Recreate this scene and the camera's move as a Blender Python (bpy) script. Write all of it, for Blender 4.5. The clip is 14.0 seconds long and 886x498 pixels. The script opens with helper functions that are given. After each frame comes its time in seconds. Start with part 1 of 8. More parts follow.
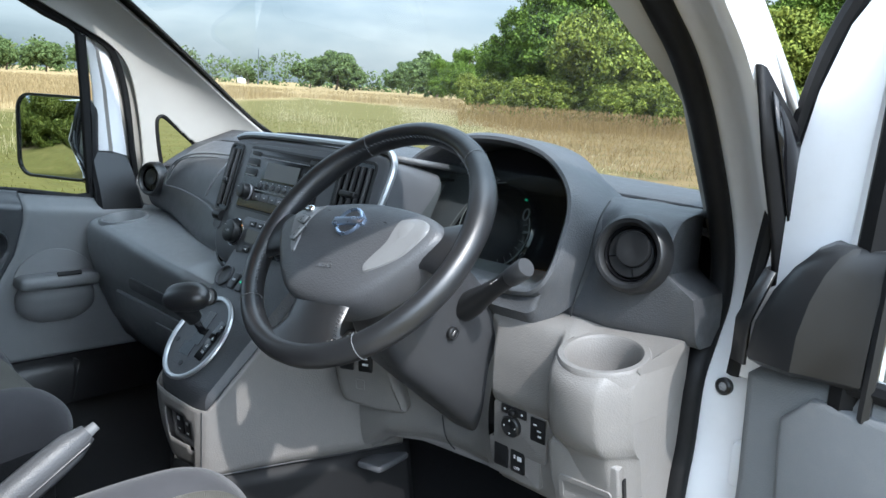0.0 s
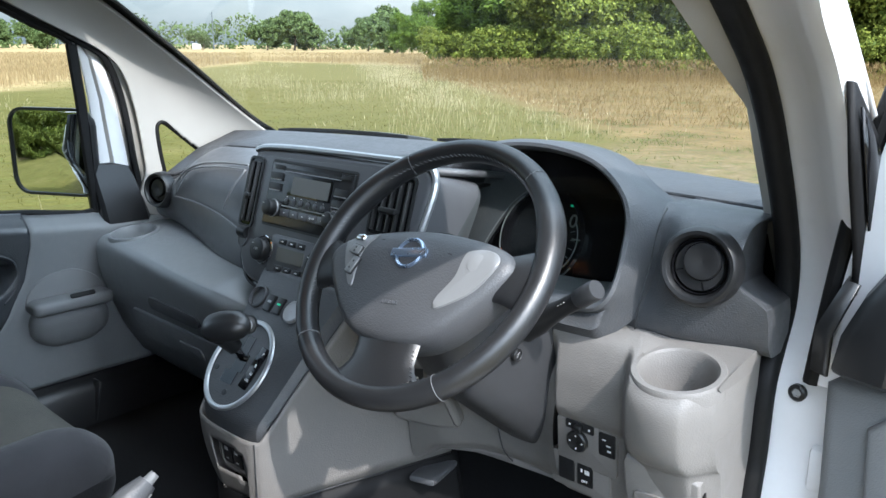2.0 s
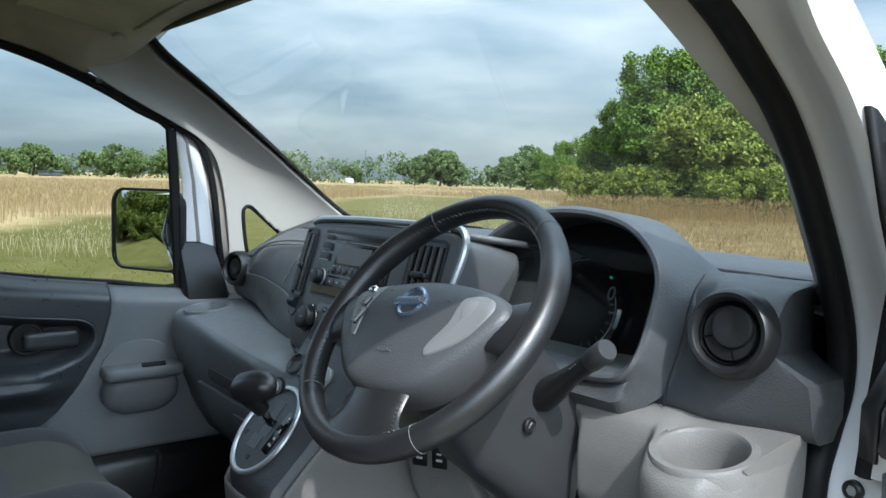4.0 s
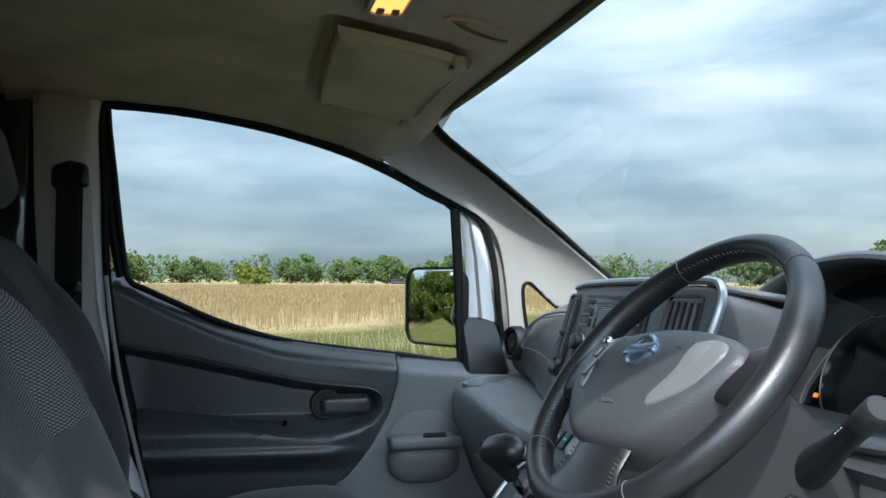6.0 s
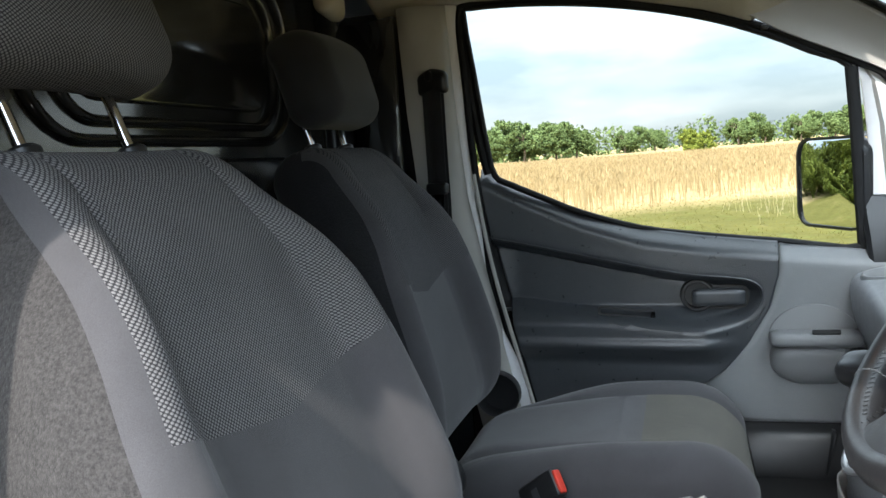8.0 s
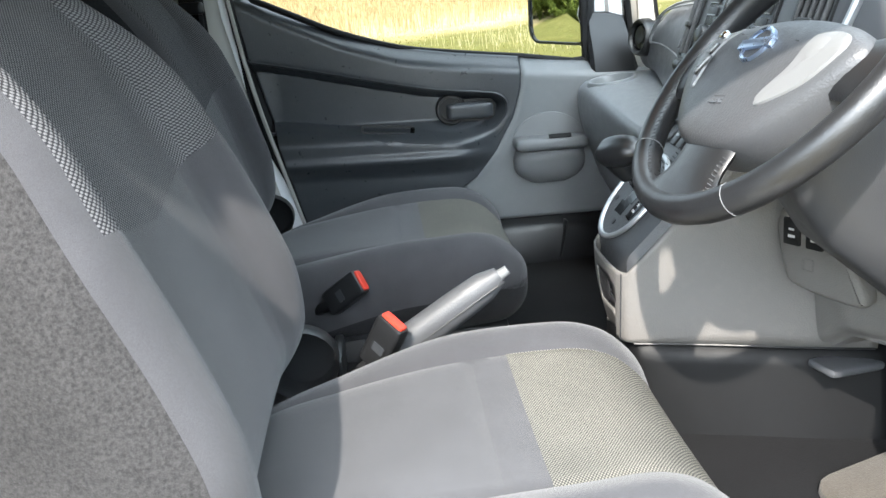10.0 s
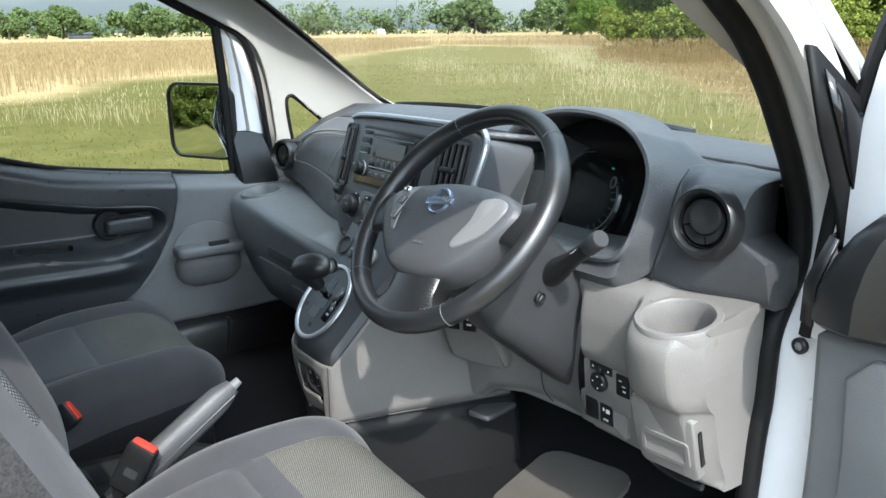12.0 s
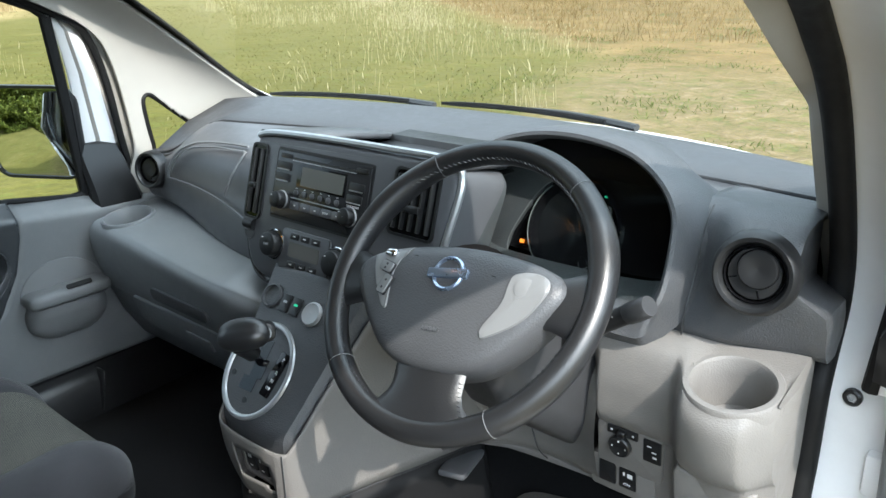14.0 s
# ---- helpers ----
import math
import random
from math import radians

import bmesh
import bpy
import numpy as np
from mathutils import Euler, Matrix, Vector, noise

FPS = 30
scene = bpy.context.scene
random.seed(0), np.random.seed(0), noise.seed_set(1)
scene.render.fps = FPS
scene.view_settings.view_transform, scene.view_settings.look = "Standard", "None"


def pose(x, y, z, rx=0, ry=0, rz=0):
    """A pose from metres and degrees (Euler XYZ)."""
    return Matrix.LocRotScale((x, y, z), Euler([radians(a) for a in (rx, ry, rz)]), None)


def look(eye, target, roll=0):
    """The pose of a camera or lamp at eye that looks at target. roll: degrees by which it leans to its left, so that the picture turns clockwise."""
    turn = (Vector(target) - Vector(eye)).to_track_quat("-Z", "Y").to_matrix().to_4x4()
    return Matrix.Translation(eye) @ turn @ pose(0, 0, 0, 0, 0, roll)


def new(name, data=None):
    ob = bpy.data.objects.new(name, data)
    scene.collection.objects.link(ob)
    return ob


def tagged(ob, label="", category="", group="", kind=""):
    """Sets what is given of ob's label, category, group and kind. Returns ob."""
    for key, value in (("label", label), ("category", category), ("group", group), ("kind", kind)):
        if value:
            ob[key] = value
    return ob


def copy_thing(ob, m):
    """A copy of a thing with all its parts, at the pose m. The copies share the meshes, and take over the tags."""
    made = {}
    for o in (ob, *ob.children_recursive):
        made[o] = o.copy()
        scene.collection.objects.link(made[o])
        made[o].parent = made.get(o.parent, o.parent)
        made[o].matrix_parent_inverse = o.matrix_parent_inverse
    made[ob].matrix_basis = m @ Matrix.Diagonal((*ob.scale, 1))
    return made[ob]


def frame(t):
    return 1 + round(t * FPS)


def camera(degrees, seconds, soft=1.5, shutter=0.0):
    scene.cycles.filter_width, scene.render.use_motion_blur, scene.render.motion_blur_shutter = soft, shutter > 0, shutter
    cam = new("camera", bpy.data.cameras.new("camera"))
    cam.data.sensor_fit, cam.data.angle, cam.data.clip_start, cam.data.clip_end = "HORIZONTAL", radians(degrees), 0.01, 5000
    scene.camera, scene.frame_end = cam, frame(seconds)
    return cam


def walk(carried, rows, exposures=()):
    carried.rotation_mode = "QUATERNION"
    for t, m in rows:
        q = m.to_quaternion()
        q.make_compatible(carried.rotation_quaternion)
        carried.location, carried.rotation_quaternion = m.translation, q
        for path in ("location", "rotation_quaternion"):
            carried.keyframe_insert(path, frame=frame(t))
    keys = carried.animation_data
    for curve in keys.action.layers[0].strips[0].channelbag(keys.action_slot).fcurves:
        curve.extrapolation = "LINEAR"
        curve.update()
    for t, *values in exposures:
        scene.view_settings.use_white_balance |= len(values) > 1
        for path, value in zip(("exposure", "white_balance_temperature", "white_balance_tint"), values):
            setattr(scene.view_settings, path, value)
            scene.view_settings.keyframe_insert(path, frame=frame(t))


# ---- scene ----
cam = camera(57.9, 14.0)
PATH = [
    (0, (1.16, -0.651, 1.343), (-0.214, 0.75, 0.958), 3.6),
    (0.5, (1.149, -0.573, 1.377), (-0.311, 0.722, 0.942), 2.1),
    (1, (1.119, -0.615, 1.416), (-0.321, 0.692, 0.95), 0.8),
    (1.5, (1.065, -0.664, 1.426), (-0.303, 0.712, 0.941), 0.4),
    (2, (1.038, -0.694, 1.421), (-0.266, 0.74, 0.929), 0.3),
    (2.2, (1.035, -0.701, 1.415), (-0.253, 0.748, 0.924), 0.3),
    (4.3, (1.156, -0.532, 1.282), (-0.488, 0.605, 1.206), 1.7),
    (4.5, (1.174, -0.521, 1.261), (-0.512, 0.556, 1.243), 1.7),
    (5, (1.194, -0.54, 1.25), (-0.567, 0.405, 1.318), 1.3),
    (5.5, (1.205, -0.539, 1.244), (-0.636, 0.237, 1.33), 0.9),
    (6, (1.145, -0.436, 1.245), (-0.789, 0.067, 1.323), 0.4),
    (6.5, (1.118, -0.356, 1.252), (-0.876, -0.217, 1.32), -0.6),
    (7, (1.091, -0.3, 1.264), (-0.896, -0.529, 1.286), -2.0),
    (7.5, (1.067, -0.254, 1.278), (-0.863, -0.771, 1.17), -3.6),
    (7.7, (1.064, -0.244, 1.286), (-0.835, -0.842, 1.099), -4.2),
    (9.8, (1.14, -0.364, 1.257), (-0.727, -0.434, 0.542), -4.7),
    (10, (1.153, -0.391, 1.257), (-0.736, -0.266, 0.612), -3.9),
    (10.5, (1.202, -0.465, 1.273), (-0.658, 0.064, 0.762), -2.4),
    (11, (1.259, -0.57, 1.304), (-0.516, 0.227, 0.841), -1.6),
    (11.5, (1.321, -0.631, 1.368), (-0.355, 0.348, 0.888), -1.1),
    (12, (1.283, -0.654, 1.41), (-0.295, 0.454, 0.88), -0.7),
    (12.5, (1.187, -0.626, 1.431), (-0.305, 0.573, 0.85), -0.4),
    (13, (1.069, -0.621, 1.457), (-0.339, 0.657, 0.837), -0.4),
    (13.5, (0.963, -0.645, 1.487), (-0.351, 0.713, 0.834), -0.8),
    (14, (0.918, -0.666, 1.515), (-0.308, 0.758, 0.831), -1.4),
]
walk(cam, [(t, look(eye, target, roll)) for t, eye, target, roll in PATH],
     [(0, 1.22, 6050, 10), (2.2, 1.32, 6150, 11), (4.3, 0.80, 6050, 7), (5.5, 0.80, 6050, 7), (6.5, 0.92, 6200, 9), (7.5, 1.50, 6750, 12), (9.8, 2.10, 6700, 10), (10, 2.10, 6700, 10), (10.5, 2.06, 6750, 9), (11, 1.58, 6700, 9), (11.5, 1.33, 6400, 9), (12, 1.33, 6350, 9), (13, 1.42, 6450, 8), (14, 1.46, 6500, 8)])

# ---------- world, sun ----------
world = bpy.data.worlds.new("sky_world")
scene.world = world
world.use_nodes = True
SUN_DIR = Vector((0.676, -0.246, 0.695)).normalized()
SUN_EL = math.asin(SUN_DIR.z)
SUN_AZ = math.atan2(SUN_DIR.x, SUN_DIR.y)


def build_sky(nt):
    n, l = nt.nodes, nt.links
    n.clear()
    out, bg = n.new("ShaderNodeOutputWorld"), n.new("ShaderNodeBackground")
    sky = n.new("ShaderNodeTexSky")
    sky.sky_type, sky.sun_disc = "NISHITA", False
    sky.sun_elevation, sky.sun_rotation = SUN_EL, SUN_AZ
    sky.air_density, sky.dust_density, sky.ozone_density = 1.0, 1.5, 1.5
    gain = n.new("ShaderNodeVectorMath")
    gain.operation, gain.inputs[1].default_value = "SCALE", (0, 0, 0)
    gain.inputs["Scale"].default_value = 0.10
    l.new(sky.outputs[0], gain.inputs[0])
    co = n.new("ShaderNodeTexCoord")
    mp = n.new("ShaderNodeMapping")
    mp.inputs["Scale"].default_value = (1.5, 1.5, 6.0)
    mp.inputs["Location"].default_value = (3.1, 0.7, 0.4)
    l.new(co.outputs["Generated"], mp.inputs[0])
    nz = n.new("ShaderNodeTexNoise")
    nz.inputs["Scale"].default_value, nz.inputs["Detail"].default_value, nz.inputs["Roughness"].default_value = 1.7, 7, 0.50
    nz.inputs["Distortion"].default_value = 0.15
    l.new(mp.outputs[0], nz.inputs["Vector"])
    shade = n.new("ShaderNodeValToRGB")
    e = shade.color_ramp.elements
    e[0].position, e[0].color = 0.38, (0.165, 0.225, 0.272, 1)
    e[1].position, e[1].color = 0.70, (0.52, 0.555, 0.565, 1)
    m = e.new(0.52)
    m.color = (0.300, 0.358, 0.398, 1)
    l.new(nz.outputs[0], shade.inputs[0])
    mix = n.new("ShaderNodeMixRGB")
    mix.inputs[0].default_value = 0.8
    l.new(gain.outputs[0], mix.inputs[1])
    l.new(shade.outputs[0], mix.inputs[2])
    # an overcast sky is about three times as bright overhead as at the horizon
    sep = n.new("ShaderNodeSeparateXYZ")
    l.new(co.outputs["Generated"], sep.inputs[0])
    dot = n.new("ShaderNodeVectorMath")
    dot.operation, dot.inputs[1].default_value = "DOT_PRODUCT", tuple(SUN_DIR)
    l.new(co.outputs["Generated"], dot.inputs[0])
    # thin cloud glows in a wide halo round the sun
    halo = math_node(nt, "MULTIPLY", math_node(nt, "POWER", math_node(nt, "MAXIMUM", dot.outputs["Value"], 0.0), 2.5), 6.0)
    lift = math_node(nt, "ADD", math_node(nt, "ADD", math_node(nt, "MULTIPLY", math_node(nt, "MAXIMUM", sep.outputs[2], 0.0), 2.3), 0.74), halo)
    full = n.new("ShaderNodeVectorMath")
    full.operation = "SCALE"
    l.new(mix.outputs[0], full.inputs[0])
    l.new(lift, full.inputs["Scale"])
    l.new(full.outputs[0], bg.inputs[0])
    bg.inputs[1].default_value = 1.0
    l.new(bg.outputs[0], out.inputs[0])

sun = new("sun", bpy.data.lights.new("sun", "SUN"))
sun.data.energy, sun.data.angle, sun.data.color = 2.3, radians(0.9), (1.0, 0.965, 0.91)
sun.matrix_world = look(SUN_DIR * 50, (0, 0, 0))


# ---------- mesh helpers ----------
def lerp(a, b, t):
    return a + (b - a) * t


def smooth(a, b, x):
    t = max(0.0, min(1.0, (x - a) / (b - a)))
    return t * t * (3 - 2 * t)


def table(rows, x):
    """Piecewise linear value of (x, y) rows."""
    return float(np.interp(x, [r[0] for r in rows], [r[1] for r in rows]))


def spline(pts, n=6, closed=False):
    """Catmull-Rom curve through the points, n steps a span."""
    pts = [Vector(p) for p in pts]
    out, k = [], len(pts)
    for i in range(k if closed else k - 1):
        if closed:
            p0, p1, p2, p3 = (pts[(i + d) % k] for d in (-1, 0, 1, 2))
        else:
            p0, p1, p2, p3 = pts[max(i - 1, 0)], pts[i], pts[i + 1], pts[min(i + 2, k - 1)]
        for s in range(n):
            t = s / n
            out.append(0.5 * ((2 * p1) + (p2 - p0) * t + (2 * p0 - 5 * p1 + 4 * p2 - p3) * t * t + (3 * p1 - p0 - 3 * p2 + p3) * t ** 3))
    if not closed:
        out.append(pts[-1].copy())
    return out


def rrect(w, h, r, n=4):
    """Rounded rectangle outline, anticlockwise, about the origin."""
    out = []
    for cx, cy, a0 in ((w / 2 - r, h / 2 - r, 0), (-w / 2 + r, h / 2 - r, 90), (-w / 2 + r, -h / 2 + r, 180), (w / 2 - r, -h / 2 + r, 270)):
        for i in range(n + 1):
            a = radians(a0 + 90 * i / n)
            out.append((cx + r * math.cos(a), cy + r * math.sin(a)))
    return out


def circle(r, n=28, sx=1.0, sy=1.0):
    return [(r * sx * math.cos(2 * math.pi * i / n), r * sy * math.sin(2 * math.pi * i / n)) for i in range(n)]


class Frame:
    """A plane in space: origin, right, up; its normal is right x up."""

    def __init__(self, o, ux, uy):
        self.o, self.x = Vector(o), Vector(ux).normalized()
        self.n = self.x.cross(Vector(uy)).normalized()
        self.y = self.n.cross(self.x)

    def at(self, a, b, c=0.0):
        return self.o + float(a) * self.x + float(b) * self.y + float(c) * self.n

    def shift(self, a, b, c=0.0):
        return Frame(self.at(a, b, c), self.x, self.y)


def loft(rows, closed=False, ends=False, bm=None):
    """A skin over rows of equally many points. closed: each row is a loop. ends: rows at the ends are filled."""
    bm = bm or bmesh.new()
    vs = [[bm.verts.new(p) for p in row] for row in rows]
    k = len(rows[0])
    for a, b in zip(vs, vs[1:]):
        for i in range(k if closed else k - 1):
            j = (i + 1) % k
            bm.faces.new((a[i], a[j], b[j], b[i]))
    if ends and closed:
        bm.faces.new(list(reversed(vs[0])))
        bm.faces.new(vs[-1])
    return bm


def plate(fr, pts, d0, d1, bevel=0.0, seg=2, bm=None, back=True):
    """An outline in a Frame, extruded from depth d0 to d1, with a rounded front rim."""
    bm = bm or bmesh.new()
    k = len(pts)
    c = Vector((sum(p[0] for p in pts) / k, sum(p[1] for p in pts) / k))
    size = max((Vector(p[:2]) - c).length for p in pts)
    rows = [[fr.at(p[0], p[1], d0) for p in pts]]
    if bevel > 0:
        nor = []
        for i in range(k):
            a, b = Vector(pts[i - 1][:2]), Vector(pts[(i + 1) % k][:2])
            t = (b - a)
            t = t.normalized() if t.length > 1e-9 else Vector((1, 0))
            nor.append(Vector((-t.y, t.x)))
        if sum(nor[i].dot(c - Vector(pts[i][:2])) for i in range(k)) < 0:
            nor = [-v for v in nor]
        sgn = 1 if d1 > d0 else -1
        for s in range(seg + 1):
            a = math.pi / 2 * s / seg
            off, h = bevel * (1 - math.cos(a)), bevel * (1 - math.sin(a))
            rows.append([fr.at(p[0] + nor[i].x * off, p[1] + nor[i].y * off, d1 - sgn * h) for i, p in enumerate(pts)])
    else:
        rows.append([fr.at(p[0], p[1], d1) for p in pts])
    vs = [[bm.verts.new(p) for p in r] for r in rows]
    for a, b in zip(vs, vs[1:]):
        for i in range(k):
            j = (i + 1) % k
            bm.faces.new((a[i], a[j], b[j], b[i]))
    bm.faces.new(vs[-1])
    if back:
        bm.faces.new(list(reversed(vs[0])))
    return bm


def frame_ring(fr, outer, inner, d0, d1, bm=None):
    """A flat ring between two outlines of equally many points, from depth d0 to d1."""
    bm = bm or bmesh.new()
    rows = [[fr.at(p[0], p[1], d) for p in o] for o, d in ((outer, d0), (outer, d1), (inner, d1), (inner, d0))]
    vs = [[bm.verts.new(p) for p in r] for r in rows]
    k = len(outer)
    for q in range(4):
        a, b = vs[q], vs[(q + 1) % 4]
        for i in range(k):
            j = (i + 1) % k
            bm.faces.new((a[i], a[j], b[j], b[i]))
    return bm


def revolve(fr, prof, n=32, bm=None, caps=True):
    """A profile of (radius, depth) turned about a Frame's normal."""
    bm = bm or bmesh.new()
    rows = [[fr.at(r * math.cos(2 * math.pi * i / n), r * math.sin(2 * math.pi * i / n), d) for i in range(n)] for r, d in prof]
    vs = [[bm.verts.new(p) for p in r] for r in rows]
    for a, b in zip(vs, vs[1:]):
        for i in range(n):
            j = (i + 1) % n
            bm.faces.new((a[i], a[j], b[j], b[i]))
    if caps:
        bm.faces.new(list(reversed(vs[0])))
        bm.faces.new(vs[-1])
    return bm


def tube(path, r, n=10, closed=False, bm=None, flat=1.0, up=None):
    """A round bar along a path. r may be a list; flat squeezes it along 'up'."""
    bm = bm or bmesh.new()
    path = [Vector(p) for p in path]
    k = len(path)
    rs = r if isinstance(r, (list, tuple)) else [r] * k
    rows, last = [], Vector(up) if up else None
    for i, p in enumerate(path):
        a, b = (path[i - 1], path[(i + 1) % k]) if closed else (path[max(i - 1, 0)], path[min(i + 1, k - 1)])
        t = (b - a).normalized()
        if last is None:
            last = Vector((0, 0, 1)) if abs(t.z) < 0.9 else Vector((1, 0, 0))
        ref = Vector(up) if up else last
        s = t.cross(ref).normalized()
        w = s.cross(t).normalized()
        last = w
        rows.append([p + rs[i] * (math.cos(2 * math.pi * j / n) * s + flat * math.sin(2 * math.pi * j / n) * w) for j in range(n)])
    vs = [[bm.verts.new(q) for q in row] for row in rows]
    for i in range(k if closed else k - 1):
        a, b = vs[i], vs[(i + 1) % k]
        for j in range(n):
            m = (j + 1) % n
            bm.faces.new((a[j], a[m], b[m], b[j]))
    if not closed:
        bm.faces.new(list(reversed(vs[0])))
        bm.faces.new(vs[-1])
    return bm


def softbox(size, r, n=16, deform=None, bm=None, fr=None):
    """A rounded box about the origin on a fine grid, put through deform."""
    own = bmesh.new()
    bmesh.ops.create_cube(own, size=2.0)
    bmesh.ops.subdivide_edges(own, edges=own.edges[:], cuts=n, use_grid_fill=True)
    h = [s / 2 for s in size]
    rr = [min(r, a) for a in h]
    for v in own.verts:
        p = [v.co[i] * h[i] for i in range(3)]
        q = [max(-(h[i] - rr[i]), min(h[i] - rr[i], p[i])) for i in range(3)]
        d = Vector([(p[i] - q[i]) / rr[i] if rr[i] > 0 else 0 for i in range(3)])
        if d.length > 1e-9:
            big = max(abs(c) for c in d)
            d = d.normalized() * big
        v.co = Vector([q[i] + d[i] * rr[i] for i in range(3)])
    for v in own.verts:
        if deform:
            v.co = deform(v.co)
        if fr:
            v.co = fr.at(*v.co)
    if bm is None:
        return own
    merge(bm, own)
    return bm


def box(lo, hi, bevel=0.0, bm=None, seg=2):
    own = bmesh.new()
    bmesh.ops.create_cube(own, size=1.0)
    lo, hi = Vector(lo), Vector(hi)
    for v in own.verts:
        v.co = Vector([lerp(lo[i], hi[i], v.co[i] + 0.5) for i in range(3)])
    if bevel:
        bmesh.ops.bevel(own, geom=own.edges[:], offset=bevel, segments=seg, profile=0.5, affect="EDGES")
    if bm is None:
        return own
    merge(bm, own)
    return bm


def merge(bm, other):
    me = bpy.data.meshes.new("tmp")
    other.to_mesh(me)
    other.free()
    bm.from_mesh(me)
    bpy.data.meshes.remove(me)


def holed(fr_map, outer, holes):
    """A sheet with holes: outlines of 2D points, put in space by fr_map(a, b)."""
    bm = bmesh.new()
    edges = []
    for loop in (outer, *holes):
        vs = [bm.verts.new((p[0], p[1], 0)) for p in loop]
        edges += [bm.edges.new((vs[i - 1], vs[i])) for i in range(len(vs))]
    bmesh.ops.triangle_fill(bm, use_beauty=True, use_dissolve=False, edges=edges)
    for v in bm.verts:
        v.co = fr_map(v.co.x, v.co.y)
    return bm


def to_mesh(bm, name, mat, angle=38):
    bmesh.ops.recalc_face_normals(bm, faces=bm.faces[:])
    lim = radians(angle)
    for f in bm.faces:
        f.smooth = True
    for e in bm.edges:
        if len(e.link_faces) == 2 and e.calc_face_angle(0) > lim:
            e.smooth = False
    me = bpy.data.meshes.new(name)
    bm.to_mesh(me)
    bm.free()
    me.materials.append(mat)
    return me


def thing(name, label, category, at=(0, 0, 0), group="", kind=""):
    """An empty at a thing's base, to carry its parts."""
    ob = new(name)
    ob.location, ob.empty_display_size = at, 0.05
    return tagged(ob, label, category, group, kind)


def part(name, bm, mat, parent, label="", thick=0.0, angle=38):
    """One mesh object under a thing or under a part, built in world places."""
    ob = new(name, to_mesh(bm, name, mat, angle))
    off = Vector((0, 0, 0)) if parent.parent else parent.location
    ob.parent = parent
    ob.matrix_parent_inverse = Matrix.Translation(-off)
    if thick:
        s = ob.modifiers.new("thickness", "SOLIDIFY")
        s.thickness, s.offset = abs(thick), (-1 if thick > 0 else 1)
    if label:
        tagged(ob, label)
    return ob


def solo(name, bm, mat, label, category, group="", kind="", thick=0.0, angle=38):
    """A thing that is one mesh."""
    ob = new(name, to_mesh(bm, name, mat, angle))
    if thick:
        s = ob.modifiers.new("thickness", "SOLIDIFY")
        s.thickness, s.offset = abs(thick), (-1 if thick > 0 else 1)
    return tagged(ob, label, category, group, kind)


def text_bm(fr, words, size, depth=0.0004):
    """Raised lettering in the built-in font, centred on a Frame."""
    cu = bpy.data.curves.new("words", "FONT")
    cu.body, cu.size, cu.extrude = words, size, depth
    cu.align_x, cu.align_y, cu.resolution_u = "CENTER", "CENTER", 3
    ob = bpy.data.objects.new("words", cu)
    me = bpy.data.meshes.new_from_object(ob)
    bm = bmesh.new()
    bm.from_mesh(me)
    bpy.data.objects.remove(ob)
    bpy.data.curves.remove(cu)
    bpy.data.meshes.remove(me)
    for v in bm.verts:
        v.co = fr.at(*v.co)
    return bm


def signed(poly, p):
    """Distance to an outline, negative inside."""
    x, y = p
    d, inside = 1e9, False
    for i in range(len(poly)):
        (x1, y1), (x2, y2) = poly[i - 1], poly[i]
        ex, ey = x2 - x1, y2 - y1
        t = max(0, min(1, ((x - x1) * ex + (y - y1) * ey) / (ex * ex + ey * ey)))
        d = min(d, math.hypot(x - x1 - t * ex, y - y1 - t * ey))
        if (y1 > y) != (y2 > y) and x < (x2 - x1) * (y - y1) / (y2 - y1) + x1:
            inside = not inside
    return -d if inside else d



# ---------- materials ----------
def node_mat(name):
    m = bpy.data.materials.new(name)
    m.use_nodes = True
    nt = m.node_tree
    b = nt.nodes["Principled BSDF"]
    return m, nt, b, nt.nodes, nt.links


def noise_node(nt, vec, scale, detail=3.0, rough=0.55):
    n = nt.nodes.new("ShaderNodeTexNoise")
    n.inputs["Scale"].default_value, n.inputs["Detail"].default_value, n.inputs["Roughness"].default_value = scale, detail, rough
    nt.links.new(vec, n.inputs["Vector"])
    return n.outputs[0]


def ramp(nt, fac, stops):
    r = nt.nodes.new("ShaderNodeValToRGB")
    e = r.color_ramp.elements
    e[0].position, e[0].color = stops[0][0], (*stops[0][1], 1)
    e[1].position, e[1].color = stops[-1][0], (*stops[-1][1], 1)
    for p, c in stops[1:-1]:
        e.new(p).color = (*c, 1)
    nt.links.new(fac, r.inputs[0])
    return r.outputs[0]


def math_node(nt, op, a, b=None, clamp=False):
    n = nt.nodes.new("ShaderNodeMath")
    n.operation, n.use_clamp = op, clamp
    for i, v in enumerate((a, b)):
        if v is None:
            continue
        if isinstance(v, (int, float)):
            n.inputs[i].default_value = v
        else:
            nt.links.new(v, n.inputs[i])
    return n.outputs[0]


def mix_col(nt, fac, a, b, kind="MIX"):
    n = nt.nodes.new("ShaderNodeMixRGB")
    n.blend_type = kind
    for i, v in enumerate((fac, a, b)):
        if isinstance(v, (int, float)):
            n.inputs[i].default_value = v
        elif isinstance(v, tuple):
            n.inputs[i].default_value = (*v, 1)
        else:
            nt.links.new(v, n.inputs[i])
    return n.outputs[0]


